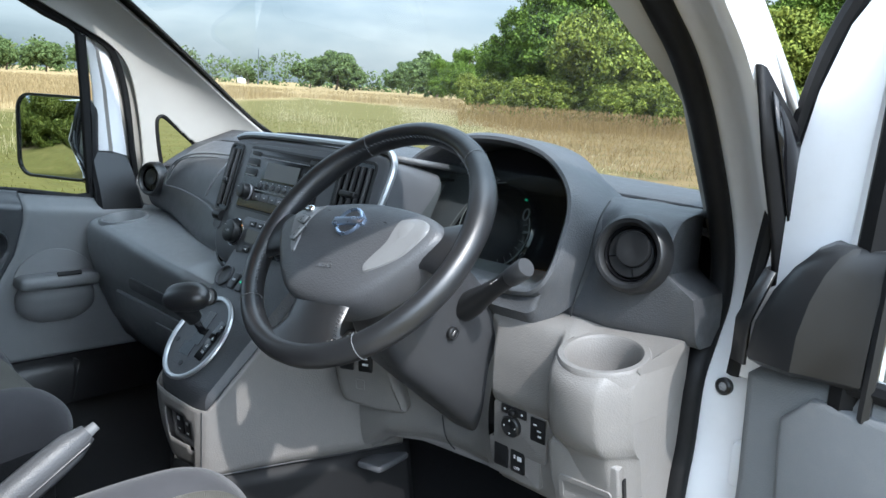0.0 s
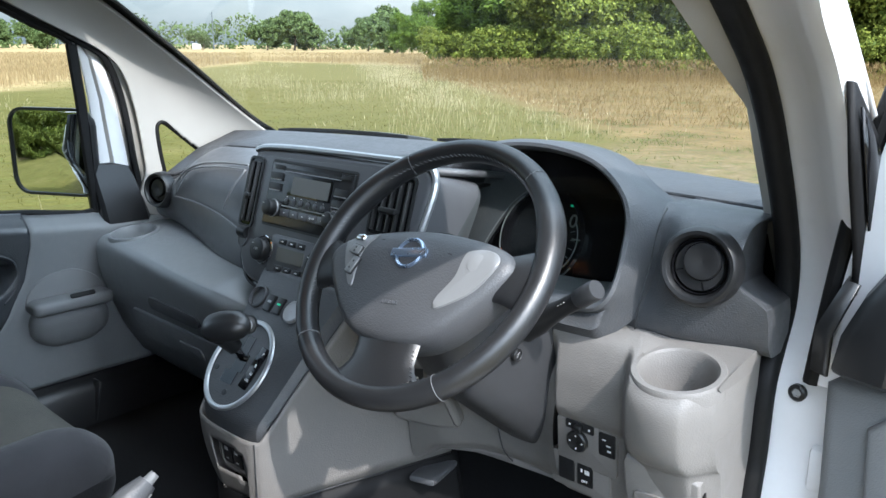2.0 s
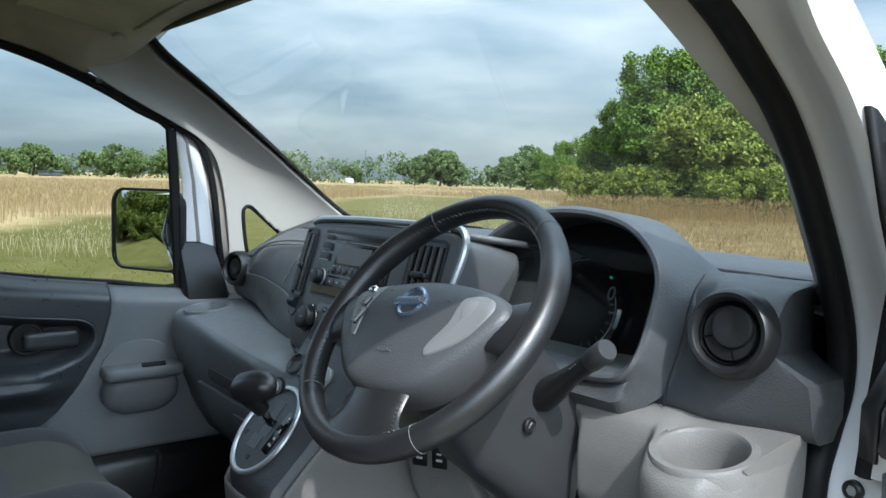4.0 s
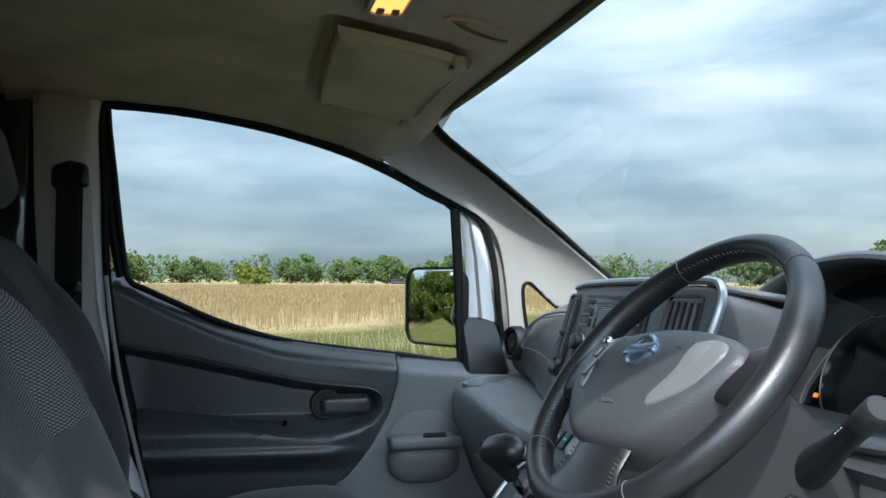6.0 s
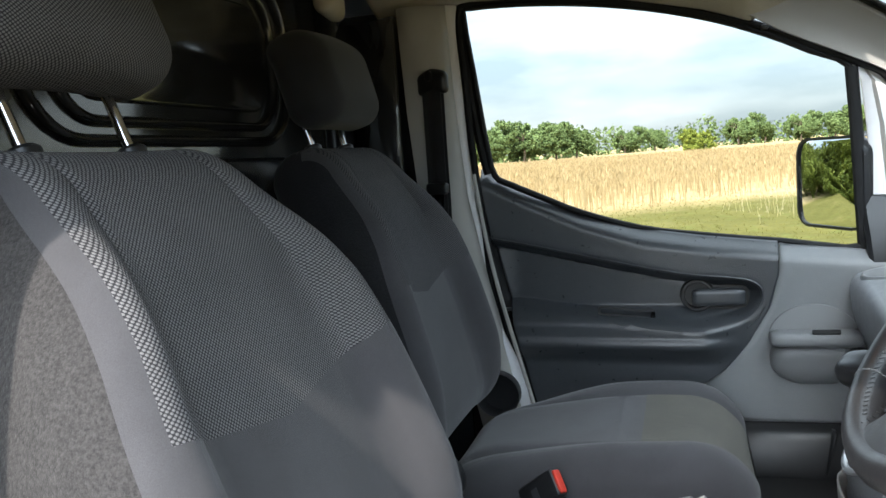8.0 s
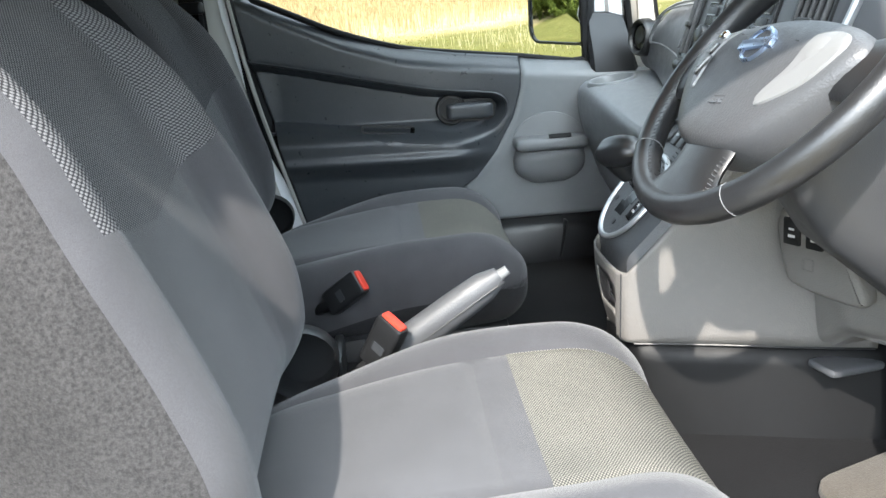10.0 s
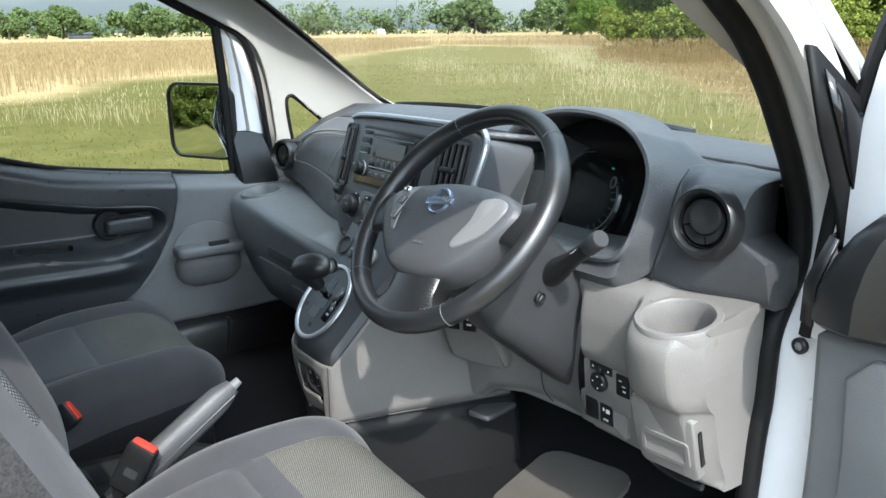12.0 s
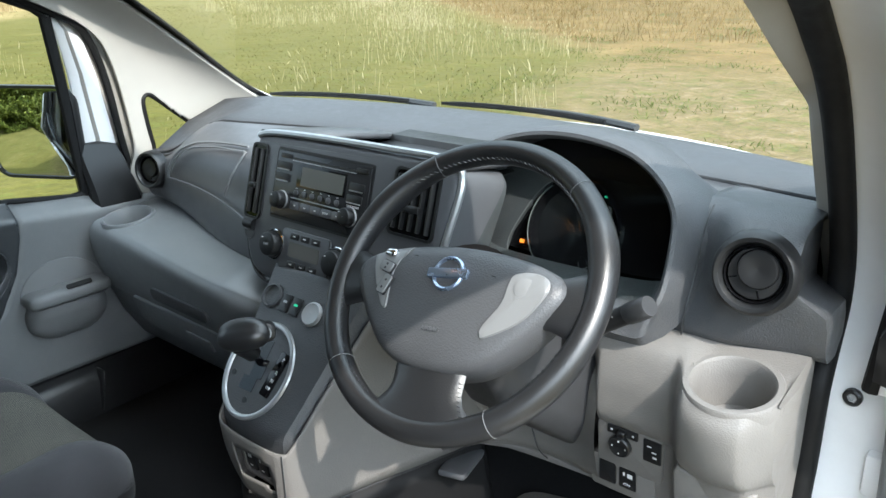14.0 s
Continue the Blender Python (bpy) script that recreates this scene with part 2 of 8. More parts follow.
def plastic(name, col, rough=0.5, grain=900, depth=0.25, var=0.12, metal=0.0, scuff=0.12, spec=0.32, dust=0.0):
    """Moulded or painted surface: fine leather-like grain, uneven tone, scuffs in the gloss and a little dust."""
    m, nt, b, n, l = node_mat(name)
    co = n.new("ShaderNodeTexCoord").outputs["Object"]
    big = noise_node(nt, co, 5.5, 4)
    mid = noise_node(nt, co, 60, 3)
    lo = tuple(c * (1 - var) for c in col)
    hi = tuple(min(1, c * (1 + var)) for c in col)
    base = ramp(nt, big, [(0.3, lo), (0.7, hi)])
    if dust:
        d = math_node(nt, "MULTIPLY", ramp(nt, mid, [(0.5, (0, 0, 0)), (0.75, (1, 1, 1))]), dust)
        base = mix_col(nt, d, base, (0.42, 0.38, 0.32))
    l.new(base, b.inputs["Base Color"])
    r = math_node(nt, "ADD", math_node(nt, "MULTIPLY", math_node(nt, "SUBTRACT", mid, 0.5), scuff * 2), rough, True)
    l.new(r, b.inputs["Roughness"])
    b.inputs["Metallic"].default_value = metal
    b.inputs["Specular IOR Level"].default_value = spec
    if grain:
        v = n.new("ShaderNodeTexVoronoi")
        v.inputs["Scale"].default_value = grain
        l.new(co, v.inputs["Vector"])
        bu = n.new("ShaderNodeBump")
        bu.inputs["Strength"].default_value, bu.inputs["Distance"].default_value = depth, 0.26 / grain if grain > 100 else 0.0006
        l.new(v.outputs["Distance"], bu.inputs["Height"])
        l.new(bu.outputs[0], b.inputs["Normal"])
    return m


def cloth(name, col, scale=1400, depth=0.5, fuzz=0.2, lo=0.35, hi=1.0):
    """Plain woven seat fabric."""
    m, nt, b, n, l = node_mat(name)
    co = n.new("ShaderNodeTexCoord").outputs["Object"]
    big = noise_node(nt, co, 7, 4)
    fine = noise_node(nt, co, scale, 2, 0.7)
    base = ramp(nt, big, [(0.3, tuple(c * 0.82 for c in col)), (0.7, tuple(c * 1.16 for c in col))])
    base = mix_col(nt, 0.5 if hi == 1.0 else 0.9, base, ramp(nt, fine, [(0.3, (lo, lo, lo)), (0.7, (hi, hi, hi))]), "MULTIPLY")
    l.new(base, b.inputs["Base Color"])
    b.inputs["Roughness"].default_value = 0.92
    b.inputs["Specular IOR Level"].default_value = 0.2
    b.inputs["Sheen Weight"].default_value = fuzz
    b.inputs["Sheen Roughness"].default_value = 0.5
    bu = n.new("ShaderNodeBump")
    bu.inputs["Strength"].default_value, bu.inputs["Distance"].default_value = depth, 0.001
    l.new(fine, bu.inputs["Height"])
    l.new(bu.outputs[0], b.inputs["Normal"])
    return m


def mesh_cloth(name, dark, light, pitch, axes):
    """Dotted mesh fabric: a regular grid of pale knots on a dark ground. axes: the two object axes that the grid follows."""
    m, nt, b, n, l = node_mat(name)
    co = n.new("ShaderNodeTexCoord").outputs["Object"]
    sep, com = n.new("ShaderNodeSeparateXYZ"), n.new("ShaderNodeCombineXYZ")
    l.new(co, sep.inputs[0])
    l.new(sep.outputs[axes[0]], com.inputs[0])
    l.new(sep.outputs[axes[1]], com.inputs[1])
    mp = n.new("ShaderNodeMapping")
    mp.inputs["Rotation"].default_value = (0, 0, radians(40))
    mp.inputs["Scale"].default_value = (1.0, 1.25, 1)
    l.new(com.outputs[0], mp.inputs[0])
    v = n.new("ShaderNodeTexVoronoi")
    v.voronoi_dimensions = "2D"
    v.inputs["Scale"].default_value, v.inputs["Randomness"].default_value = 1.0 / pitch, 0.08
    l.new(mp.outputs[0], v.inputs["Vector"])
    dot = ramp(nt, v.outputs["Distance"], [(0.30, light), (0.46, dark)])
    big = noise_node(nt, co, 9, 3)
    base = mix_col(nt, 0.35, dot, ramp(nt, big, [(0.3, (0.6, 0.6, 0.6)), (0.7, (1.15, 1.12, 1.1))]), "MULTIPLY")
    l.new(base, b.inputs["Base Color"])
    b.inputs["Roughness"].default_value = 0.9
    b.inputs["Specular IOR Level"].default_value = 0.2
    bu = n.new("ShaderNodeBump")
    bu.inputs["Strength"].default_value, bu.inputs["Distance"].default_value, bu.invert = 0.7, 0.001, True
    l.new(v.outputs["Distance"], bu.inputs["Height"])
    l.new(bu.outputs[0], b.inputs["Normal"])
    return m


def pane(name, tint=(1, 1, 1), gloss=1.0, haze=0.0):
    """A thin clear pane: light passes, with a Fresnel gloss over it."""
    m, nt, b, n, l = node_mat(name)
    n.remove(b)
    out = n["Material Output"]
    tr, gl = n.new("ShaderNodeBsdfTransparent"), n.new("ShaderNodeBsdfGlossy")
    tr.inputs[0].default_value, gl.inputs["Roughness"].default_value = (*tint, 1), 0.02
    fr = n.new("ShaderNodeFresnel")
    fr.inputs[0].default_value = 1.3
    f = math_node(nt, "MULTIPLY", fr.outputs[0], gloss, True)
    mx = n.new("ShaderNodeMixShader")
    l.new(f, mx.inputs[0])
    l.new(tr.outputs[0], mx.inputs[1])
    l.new(gl.outputs[0], mx.inputs[2])
    l.new(mx.outputs[0], out.inputs[0])
    return m


def glow(name, col, strength):
    m, nt, b, n, l = node_mat(name)
    b.inputs["Base Color"].default_value = (*col, 1)
    b.inputs["Emission Color"].default_value = (*col, 1)
    b.inputs["Emission Strength"].default_value = strength
    return m


def leafy(name, lo, hi, scale, thin=0.0):
    m, nt, b, n, l = node_mat(name)
    geo = n.new("ShaderNodeNewGeometry")
    co = n.new("ShaderNodeTexCoord").outputs["Object"]
    big = noise_node(nt, co, scale, 3)
    f = math_node(nt, "ADD", math_node(nt, "MULTIPLY", geo.outputs["Random Per Island"], 0.55), math_node(nt, "MULTIPLY", big, 0.5))
    l.new(ramp(nt, f, [(0.2, lo), (0.8, hi)]), b.inputs["Base Color"])
    b.inputs["Roughness"].default_value = 0.6
    b.inputs["Specular IOR Level"].default_value = 0.08
    if thin:
        # thin blades let light through
        col = b.inputs["Base Color"].links[0].from_socket
        tr, mx = n.new("ShaderNodeBsdfTranslucent"), n.new("ShaderNodeMixShader")
        l.new(col, tr.inputs["Color"])
        mx.inputs[0].default_value = thin
        out = [k for k in n if k.type == "OUTPUT_MATERIAL"][0]
        l.new(b.outputs[0], mx.inputs[1])
        l.new(tr.outputs[0], mx.inputs[2])
        l.new(mx.outputs[0], out.inputs["Surface"])
    return m


build_sky(world.node_tree)
M_DASH = plastic("dash_plastic", (0.058, 0.061, 0.066), 0.40, 460, 0.8, 0.10, spec=0.6, dust=0.03)
M_PAD = plastic("dash_pad_plastic", (0.050, 0.053, 0.058), 0.46, 460, 0.7, 0.10, spec=0.5, dust=0.03)
M_STACK = plastic("stack_plastic", (0.086, 0.090, 0.097), 0.34, 1400, 0.12, 0.08, spec=0.6)
M_BLACK = plastic("black_plastic", (0.014, 0.0145, 0.0155), 0.36, 1300, 0.2, 0.15, spec=0.5)
M_GLOSS = plastic("gloss_black", (0.006, 0.006, 0.007), 0.10, 0, 0, 0.1, scuff=0.05, spec=0.45)
M_GREY = plastic("grey_plastic", (0.178, 0.169, 0.160), 0.48, 460, 0.6, 0.06, spec=0.4, dust=0.05)
M_DOOR = plastic("door_grey_plastic", (0.175, 0.182, 0.188), 0.42, 520, 0.6, 0.08, spec=0.45, dust=0.04)
M_SHELF = plastic("shelf_grey_plastic", (0.178, 0.188, 0.196), 0.36, 760, 0.5, 0.08, spec=0.5, dust=0.03)
M_INSERT = plastic("door_dark_plastic", (0.040, 0.044, 0.049), 0.32, 520, 0.5, 0.10, spec=0.65, dust=0.02)
M_BEIGE = plastic("pillar_trim_plastic", (0.36, 0.348, 0.322), 0.55, 700, 0.25, 0.05)
M_LINER = cloth("headliner_cloth", (0.50, 0.45, 0.35), 900, 0.25, 0.1)
M_WHITE = plastic("white_paint", (0.82, 0.82, 0.83), 0.18, 0, 0, 0.03, scuff=0.06, dust=0.04)
M_RUBBER = plastic("seal_rubber", (0.006, 0.006, 0.0065), 0.6, 700, 0.5, 0.2, spec=0.25)
M_LEATHER = plastic("rim_leather", (0.017, 0.0175, 0.019), 0.36, 620, 0.28, 0.2, scuff=0.14, spec=0.75)
M_BOSS = plastic("boss_plastic", (0.074, 0.076, 0.081), 0.42, 460, 0.55, 0.08, spec=0.5)
M_SILVER = plastic("silver_trim", (0.52, 0.53, 0.54), 0.32, 0, 0, 0.06, metal=0.75, scuff=0.08)
M_SATIN = plastic("satin_grey", (0.36, 0.37, 0.38), 0.42, 0, 0, 0.06, metal=0.3)
M_TRIM = plastic("wheel_trim_silver", (0.235, 0.237, 0.24), 0.42, 0, 0, 0.04, metal=0.25, scuff=0.05)
M_SATINP = plastic("lever_grey_plastic", (0.17, 0.175, 0.18), 0.5, 900, 0.35, 0.08)
# emblem chrome with its bluish reflection put into the base colour
M_EMBLEM = plastic("emblem_blue_reflection", (0.36, 0.44, 0.58), 0.28, 0, 0, 0.04, metal=0.8, scuff=0.05)
M_CHROME = plastic("chrome", (0.72, 0.73, 0.75), 0.10, 0, 0, 0.04, metal=1.0, scuff=0.05)
M_CLOTH = cloth("seat_cloth", (0.066, 0.065, 0.070))
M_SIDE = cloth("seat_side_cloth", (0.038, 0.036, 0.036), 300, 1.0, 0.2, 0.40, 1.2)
# the passenger seat's side fabric, coloured near black for the shadow on it
M_SIDE_SHADED = cloth("seat_side_shaded", (0.020, 0.020, 0.022), 300, 0.8, 0.1)
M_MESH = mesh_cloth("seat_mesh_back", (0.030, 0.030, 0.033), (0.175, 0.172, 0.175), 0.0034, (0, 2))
# same mesh on the passenger back, its shade put into the colours
M_MESH_SHADED = mesh_cloth("seat_mesh_shaded", (0.034, 0.034, 0.038), (0.110, 0.109, 0.112), 0.0034, (0, 2))
# plain cloth of the passenger head restraint, darkened where little light reaches
M_HEAD_SHADED = cloth("head_restraint_cloth_shaded", (0.030, 0.030, 0.032), 900, 0.4, 0.15)
M_MESHC = mesh_cloth("seat_mesh_cushion", (0.046, 0.045, 0.044), (0.225, 0.215, 0.185), 0.0030, (0, 1))
M_COLUMN = plastic("column_plastic", (0.040, 0.041, 0.044), 0.42, 800, 0.4, 0.08, spec=0.5)
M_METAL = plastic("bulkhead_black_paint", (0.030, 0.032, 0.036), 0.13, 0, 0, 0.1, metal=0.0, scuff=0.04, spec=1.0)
M_BELT = cloth("belt_webbing", (0.018, 0.018, 0.019), 1200, 0.6, 0.1)
M_RED = plastic("red_button", (0.60, 0.045, 0.025), 0.4, 0, 0, 0.1)
M_MAT = cloth("floor_carpet", (0.010, 0.010, 0.011), 500, 0.8, 0.02)
M_FOOT = plastic("footwell_black", (0.008, 0.0082, 0.0088), 0.5, 900, 0.3, 0.15, spec=0.22)
M_MATDIRTY = cloth("floor_mat_worn", (0.100, 0.086, 0.070), 420, 0.9, 0.2)
M_WHITEINK = plastic("white_print", (0.75, 0.75, 0.75), 0.6, 0, 0, 0.05)
M_VISOR = cloth("visor_cloth", (0.52, 0.48, 0.34), 900, 0.2, 0.1)
M_SCREEN = plastic("lcd_panel", (0.130, 0.130, 0.122), 0.2, 0, 0, 0.05, scuff=0.03)
M_RADIO = plastic("radio_black", (0.022, 0.023, 0.025), 0.22, 0, 0, 0.1, scuff=0.05, spec=0.6)
M_GLASS = pane("window_glass", (0.97, 0.99, 0.98), 0.22)
M_SCREENGLASS = pane("windscreen_glass", (0.96, 0.985, 0.97), 0.09)
M_MIRROR = plastic("mirror_silver", (0.82, 0.84, 0.85), 0.012, 0, 0, 0.0, metal=1.0, scuff=0.0)
M_AMBER = glow("amber_lamp", (1.0, 0.42, 0.10), 1.1)
M_GREENLED = glow("green_lamp", (0.02, 0.55, 0.28), 0.12)
M_ORANGELED = glow("orange_lamp", (1.0, 0.25, 0.03), 0.6)
M_GREENLENS = pane("cluster_lens", (0.75, 0.80, 0.78), 0.25)

# ---------- ground and field ----------
def ground_mat():
    m, nt, b, n, l = node_mat("meadow_ground")
    co = n.new("ShaderNodeTexCoord").outputs["Object"]
    sep = n.new("ShaderNodeSeparateXYZ")
    l.new(co, sep.inputs[0])
    big = noise_node(nt, co, 0.12, 5, 0.6)
    mid = noise_node(nt, co, 0.9, 5, 0.65)
    fine = noise_node(nt, co, 14.0, 6, 0.75)
    tuft = noise_node(nt, co, 3.2, 4, 0.6)
    wob = math_node(nt, "MULTIPLY", math_node(nt, "SUBTRACT", big, 0.5), 9.0)
    # the crop begins beyond a slanting line to the left
    f = math_node(nt, "SUBTRACT", math_node(nt, "MULTIPLY", math_node(nt, "ADD", sep.outputs[0], 17.0), -0.98), sep.outputs[1])
    far = math_node(nt, "MINIMUM", math_node(nt, "SUBTRACT", math_node(nt, "MULTIPLY", math_node(nt, "ADD", sep.outputs[0], math_node(nt, "MULTIPLY", sep.outputs[1], 0.9)), -1.0), 2.0), math_node(nt, "SUBTRACT", sep.outputs[1], 42.0))
    f = math_node(nt, "MAXIMUM", f, far)
    wheat = math_node(nt, "MULTIPLY", math_node(nt, "ADD", math_node(nt, "ADD", f, wob), 1.5), 0.3, True)
    # dry track to the front right
    g = math_node(nt, "ADD", math_node(nt, "MULTIPLY", sep.outputs[0], 0.85), sep.outputs[1])
    near = math_node(nt, "ADD", math_node(nt, "ADD", sep.outputs[0], math_node(nt, "MULTIPLY", sep.outputs[1], 0.35)), 2.3)
    g = math_node(nt, "MAXIMUM", math_node(nt, "SUBTRACT", g, 5.4), near)
    dry = math_node(nt, "MULTIPLY", math_node(nt, "ADD", g, math_node(nt, "MULTIPLY", wob, 0.12)), 0.8, True)
    soil = math_node(nt, "MULTIPLY", math_node(nt, "SUBTRACT", 11.5, math_node(nt, "ADD", sep.outputs[1], math_node(nt, "MULTIPLY", wob, 0.5))), 0.35, True)
    green = ramp(nt, mid, [(0.3, (0.072, 0.068, 0.015)), (0.55, (0.094, 0.086, 0.021)), (0.75, (0.128, 0.110, 0.036))])
    gold = ramp(nt, mid, [(0.25, (0.26, 0.185, 0.086)), (0.75, (0.39, 0.295, 0.150))])
    brown = ramp(nt, mid, [(0.28, (0.085, 0.094, 0.028)), (0.42, (0.140, 0.098, 0.042)), (0.62, (0.200, 0.135, 0.060)), (0.82, (0.27, 0.200, 0.105))])
    bare = ramp(nt, noise_node(nt, co, 3.6, 6, 0.75), [(0.32, (0.085, 0.100, 0.032)), (0.44, (0.135, 0.108, 0.048)), (0.58, (0.175, 0.128, 0.068)), (0.72, (0.25, 0.205, 0.135))])
    brown = mix_col(nt, soil, brown, bare)
    seedy = math_node(nt, "MULTIPLY", math_node(nt, "MULTIPLY", math_node(nt, "ADD", math_node(nt, "SUBTRACT", sep.outputs[1], 5.0), wob), 0.1, True), 0.6)
    c = mix_col(nt, seedy, green, (0.165, 0.138, 0.052))
    c = mix_col(nt, dry, c, brown)
    c = mix_col(nt, math_node(nt, "MULTIPLY", ramp(nt, tuft, [(0.55, (0, 0, 0)), (0.68, (1, 1, 1))]), 0.5), c, (0.092, 0.110, 0.026))
    c = mix_col(nt, wheat, c, gold)
    c = mix_col(nt, 0.55, c, ramp(nt, fine, [(0.25, (0.45, 0.45, 0.45)), (0.7, (1.1, 1.1, 1.1))]), "MULTIPLY")
    l.new(c, b.inputs["Base Color"])
    b.inputs["Roughness"].default_value, b.inputs["Specular IOR Level"].default_value = 0.95, 0.1
    bu = n.new("ShaderNodeBump")
    bu.inputs["Strength"].default_value, bu.inputs["Distance"].default_value = 0.8, 0.25
    l.new(mid, bu.inputs["Height"])
    l.new(bu.outputs[0], b.inputs["Normal"])
    return m


def ground():
    rows = []
    for r in (0.5, 2, 4, 7, 11, 16, 24, 36, 55, 85, 130, 200, 320, 600, 1400, 3500):
        row = []
        for i in range(72):
            a = 2 * math.pi * i / 72
            x, y = r * math.cos(a), r * math.sin(a)
            z = 0.10 * (noise.noise((x * 0.06, y * 0.06, 0)) if r > 4 else 0) * min(1, r / 20)
            row.append((x, y, z))
        rows.append(row)
    bm = loft(rows, closed=True)
    bm.faces.new(bm.verts[:72])
    solo("ground", bm, ground_mat(), "uneven meadow with green grass, dry track and ripe crop", "ground", kind="structure")


ground()
M_LEAF = leafy("oak_leaves", (0.030, 0.060, 0.010), (0.135, 0.200, 0.034), 0.5)
M_LEAF2 = leafy("hedge_leaves", (0.044, 0.068, 0.011), (0.195, 0.220, 0.040), 0.5)
# greyer green for distant crowns: the haze is mixed into the leaf colour
M_LEAF3 = leafy("far_leaves_hazy", (0.046, 0.072, 0.026), (0.125, 0.170, 0.060), 0.12)
M_BARK = plastic("bark", (0.11, 0.085, 0.06), 0.9, 30, 0.8, 0.3, spec=0.1)
M_BLADE = leafy("grass_blades", (0.098, 0.092, 0.022), (0.135, 0.120, 0.036), 0.4, 0.5)
M_SEED = leafy("pale_seed_heads", (0.36, 0.30, 0.17), (0.60, 0.52, 0.34), 0.6, 0.5)
M_WHEAT = leafy("ripe_crop", (0.23, 0.165, 0.080), (0.40, 0.305, 0.165), 0.5, 0.5)
M_DRY = leafy("dry_grass", (0.165, 0.112, 0.045), (0.285, 0.200, 0.092), 0.3, 0.5)
M_TUFT = leafy("green_tufts", (0.090, 0.112, 0.028), (0.140, 0.155, 0.048), 0.5, 0.5)
rng = np.random.default_rng(7)


def from_arrays(name, verts, faces, mat):
    me = bpy.data.meshes.new(name)
    me.from_pydata(verts, [], faces)
    me.materials.append(mat)
    return me


def leaf_cloud(centres, radii, per, size, r):
    """Small leaf quads thrown round clump centres."""
    k = len(centres) * per
    c = np.repeat(centres, per, 0)
    rad = np.repeat(radii, per)[:, None]
    d = r.normal(size=(k, 3))
    d /= np.linalg.norm(d, axis=1)[:, None]
    p = c + d * rad * (0.45 + 0.55 * r.random((k, 1)))
    nrm = d + 0.7 * r.normal(size=(k, 3))
    nrm /= np.linalg.norm(nrm, axis=1)[:, None]
    a = np.cross(nrm, r.normal(size=(k, 3)))
    a /= np.linalg.norm(a, axis=1)[:, None] + 1e-9
    b = np.cross(nrm, a)
    s = (size * (0.6 + 0.8 * r.random((k, 1))))
    quad = np.stack([p - a * s, p - b * s * 0.6, p + a * s, p + b * s * 0.6], 1).reshape(-1, 3)
    return quad


def crown_points(w, h, z0, n, r, lobes=7):
    """Clump centres on a lumpy crown of width w from z0 to z0 + h."""
    lc = np.stack([r.normal(0, 0.24 * w, lobes), r.normal(0, 0.24 * w, lobes), z0 + h * (0.3 + 0.5 * r.random(lobes))], 1)
    lr = (0.22 + 0.14 * r.random(lobes)) * w
    pick = r.integers(0, lobes, n)
    d = r.normal(size=(n, 3))
    d /= np.linalg.norm(d, axis=1)[:, None]
    p = lc[pick] + d * (lr[pick] * (0.55 + 0.5 * r.random(n)))[:, None] * np.array([1, 1, 0.9])
    p[:, 2] = np.clip(p[:, 2], z0 * 0.6, z0 + h * (0.97 + 0.06 * r.random(n)))
    return p


def tree(name, h, w, seed, clumps, per, leaf, mat, label, low=0.16):
    r = np.random.default_rng(seed)
    ob = thing(name, label, "tree")
    z0 = h * low
    c = crown_points(w, h - z0, z0, clumps, r)
    q = leaf_cloud(c, np.full(len(c), 0.075 * w), per, leaf, r)
    me = from_arrays("crown", q.tolist(), np.arange(len(q)).reshape(-1, 4).tolist(), mat)
    cr = new("crown", me)
    cr.parent = ob
    bm = tube([(0, 0, -0.1), (0.05 * w, 0, h * 0.2), (0.02 * w, 0.04 * w, h * 0.45), (0, 0, h * 0.75)], [0.035 * h, 0.027 * h, 0.018 * h, 0.006 * h], 8)
    for i in range(6):
        a, zz = i * 1.05 + r.random(), h * (0.25 + 0.07 * i)
        e = Vector((math.cos(a) * w * 0.33, math.sin(a) * w * 0.33, zz + h * 0.18))
        s = Vector((0.03 * w, 0.02 * w, zz))
        tube([s, s.lerp(e, 0.5) + Vector((0, 0, 0.02 * h)), e], [0.012 * h, 0.008 * h, 0.003 * h], 6, bm=bm)
    tr = new("trunk", to_mesh(bm, "trunk", M_BARK))
    tr.parent = ob
    return ob


def polar(az, d, eye=(1.1, -0.55)):
    a = radians(az)
    return eye[0] + d * math.sin(a), eye[1] + d * math.cos(a)


def plant(ob, az, d, turn=0, scale=1.0, first=False):
    x, y = polar(az, d)
    ob2 = ob if first else copy_thing(ob, Matrix.Identity(4))
    ob2.location, ob2.rotation_euler, ob2.scale = (x, y, 0), (0, 0, radians(turn)), (scale,) * 3
    return ob2


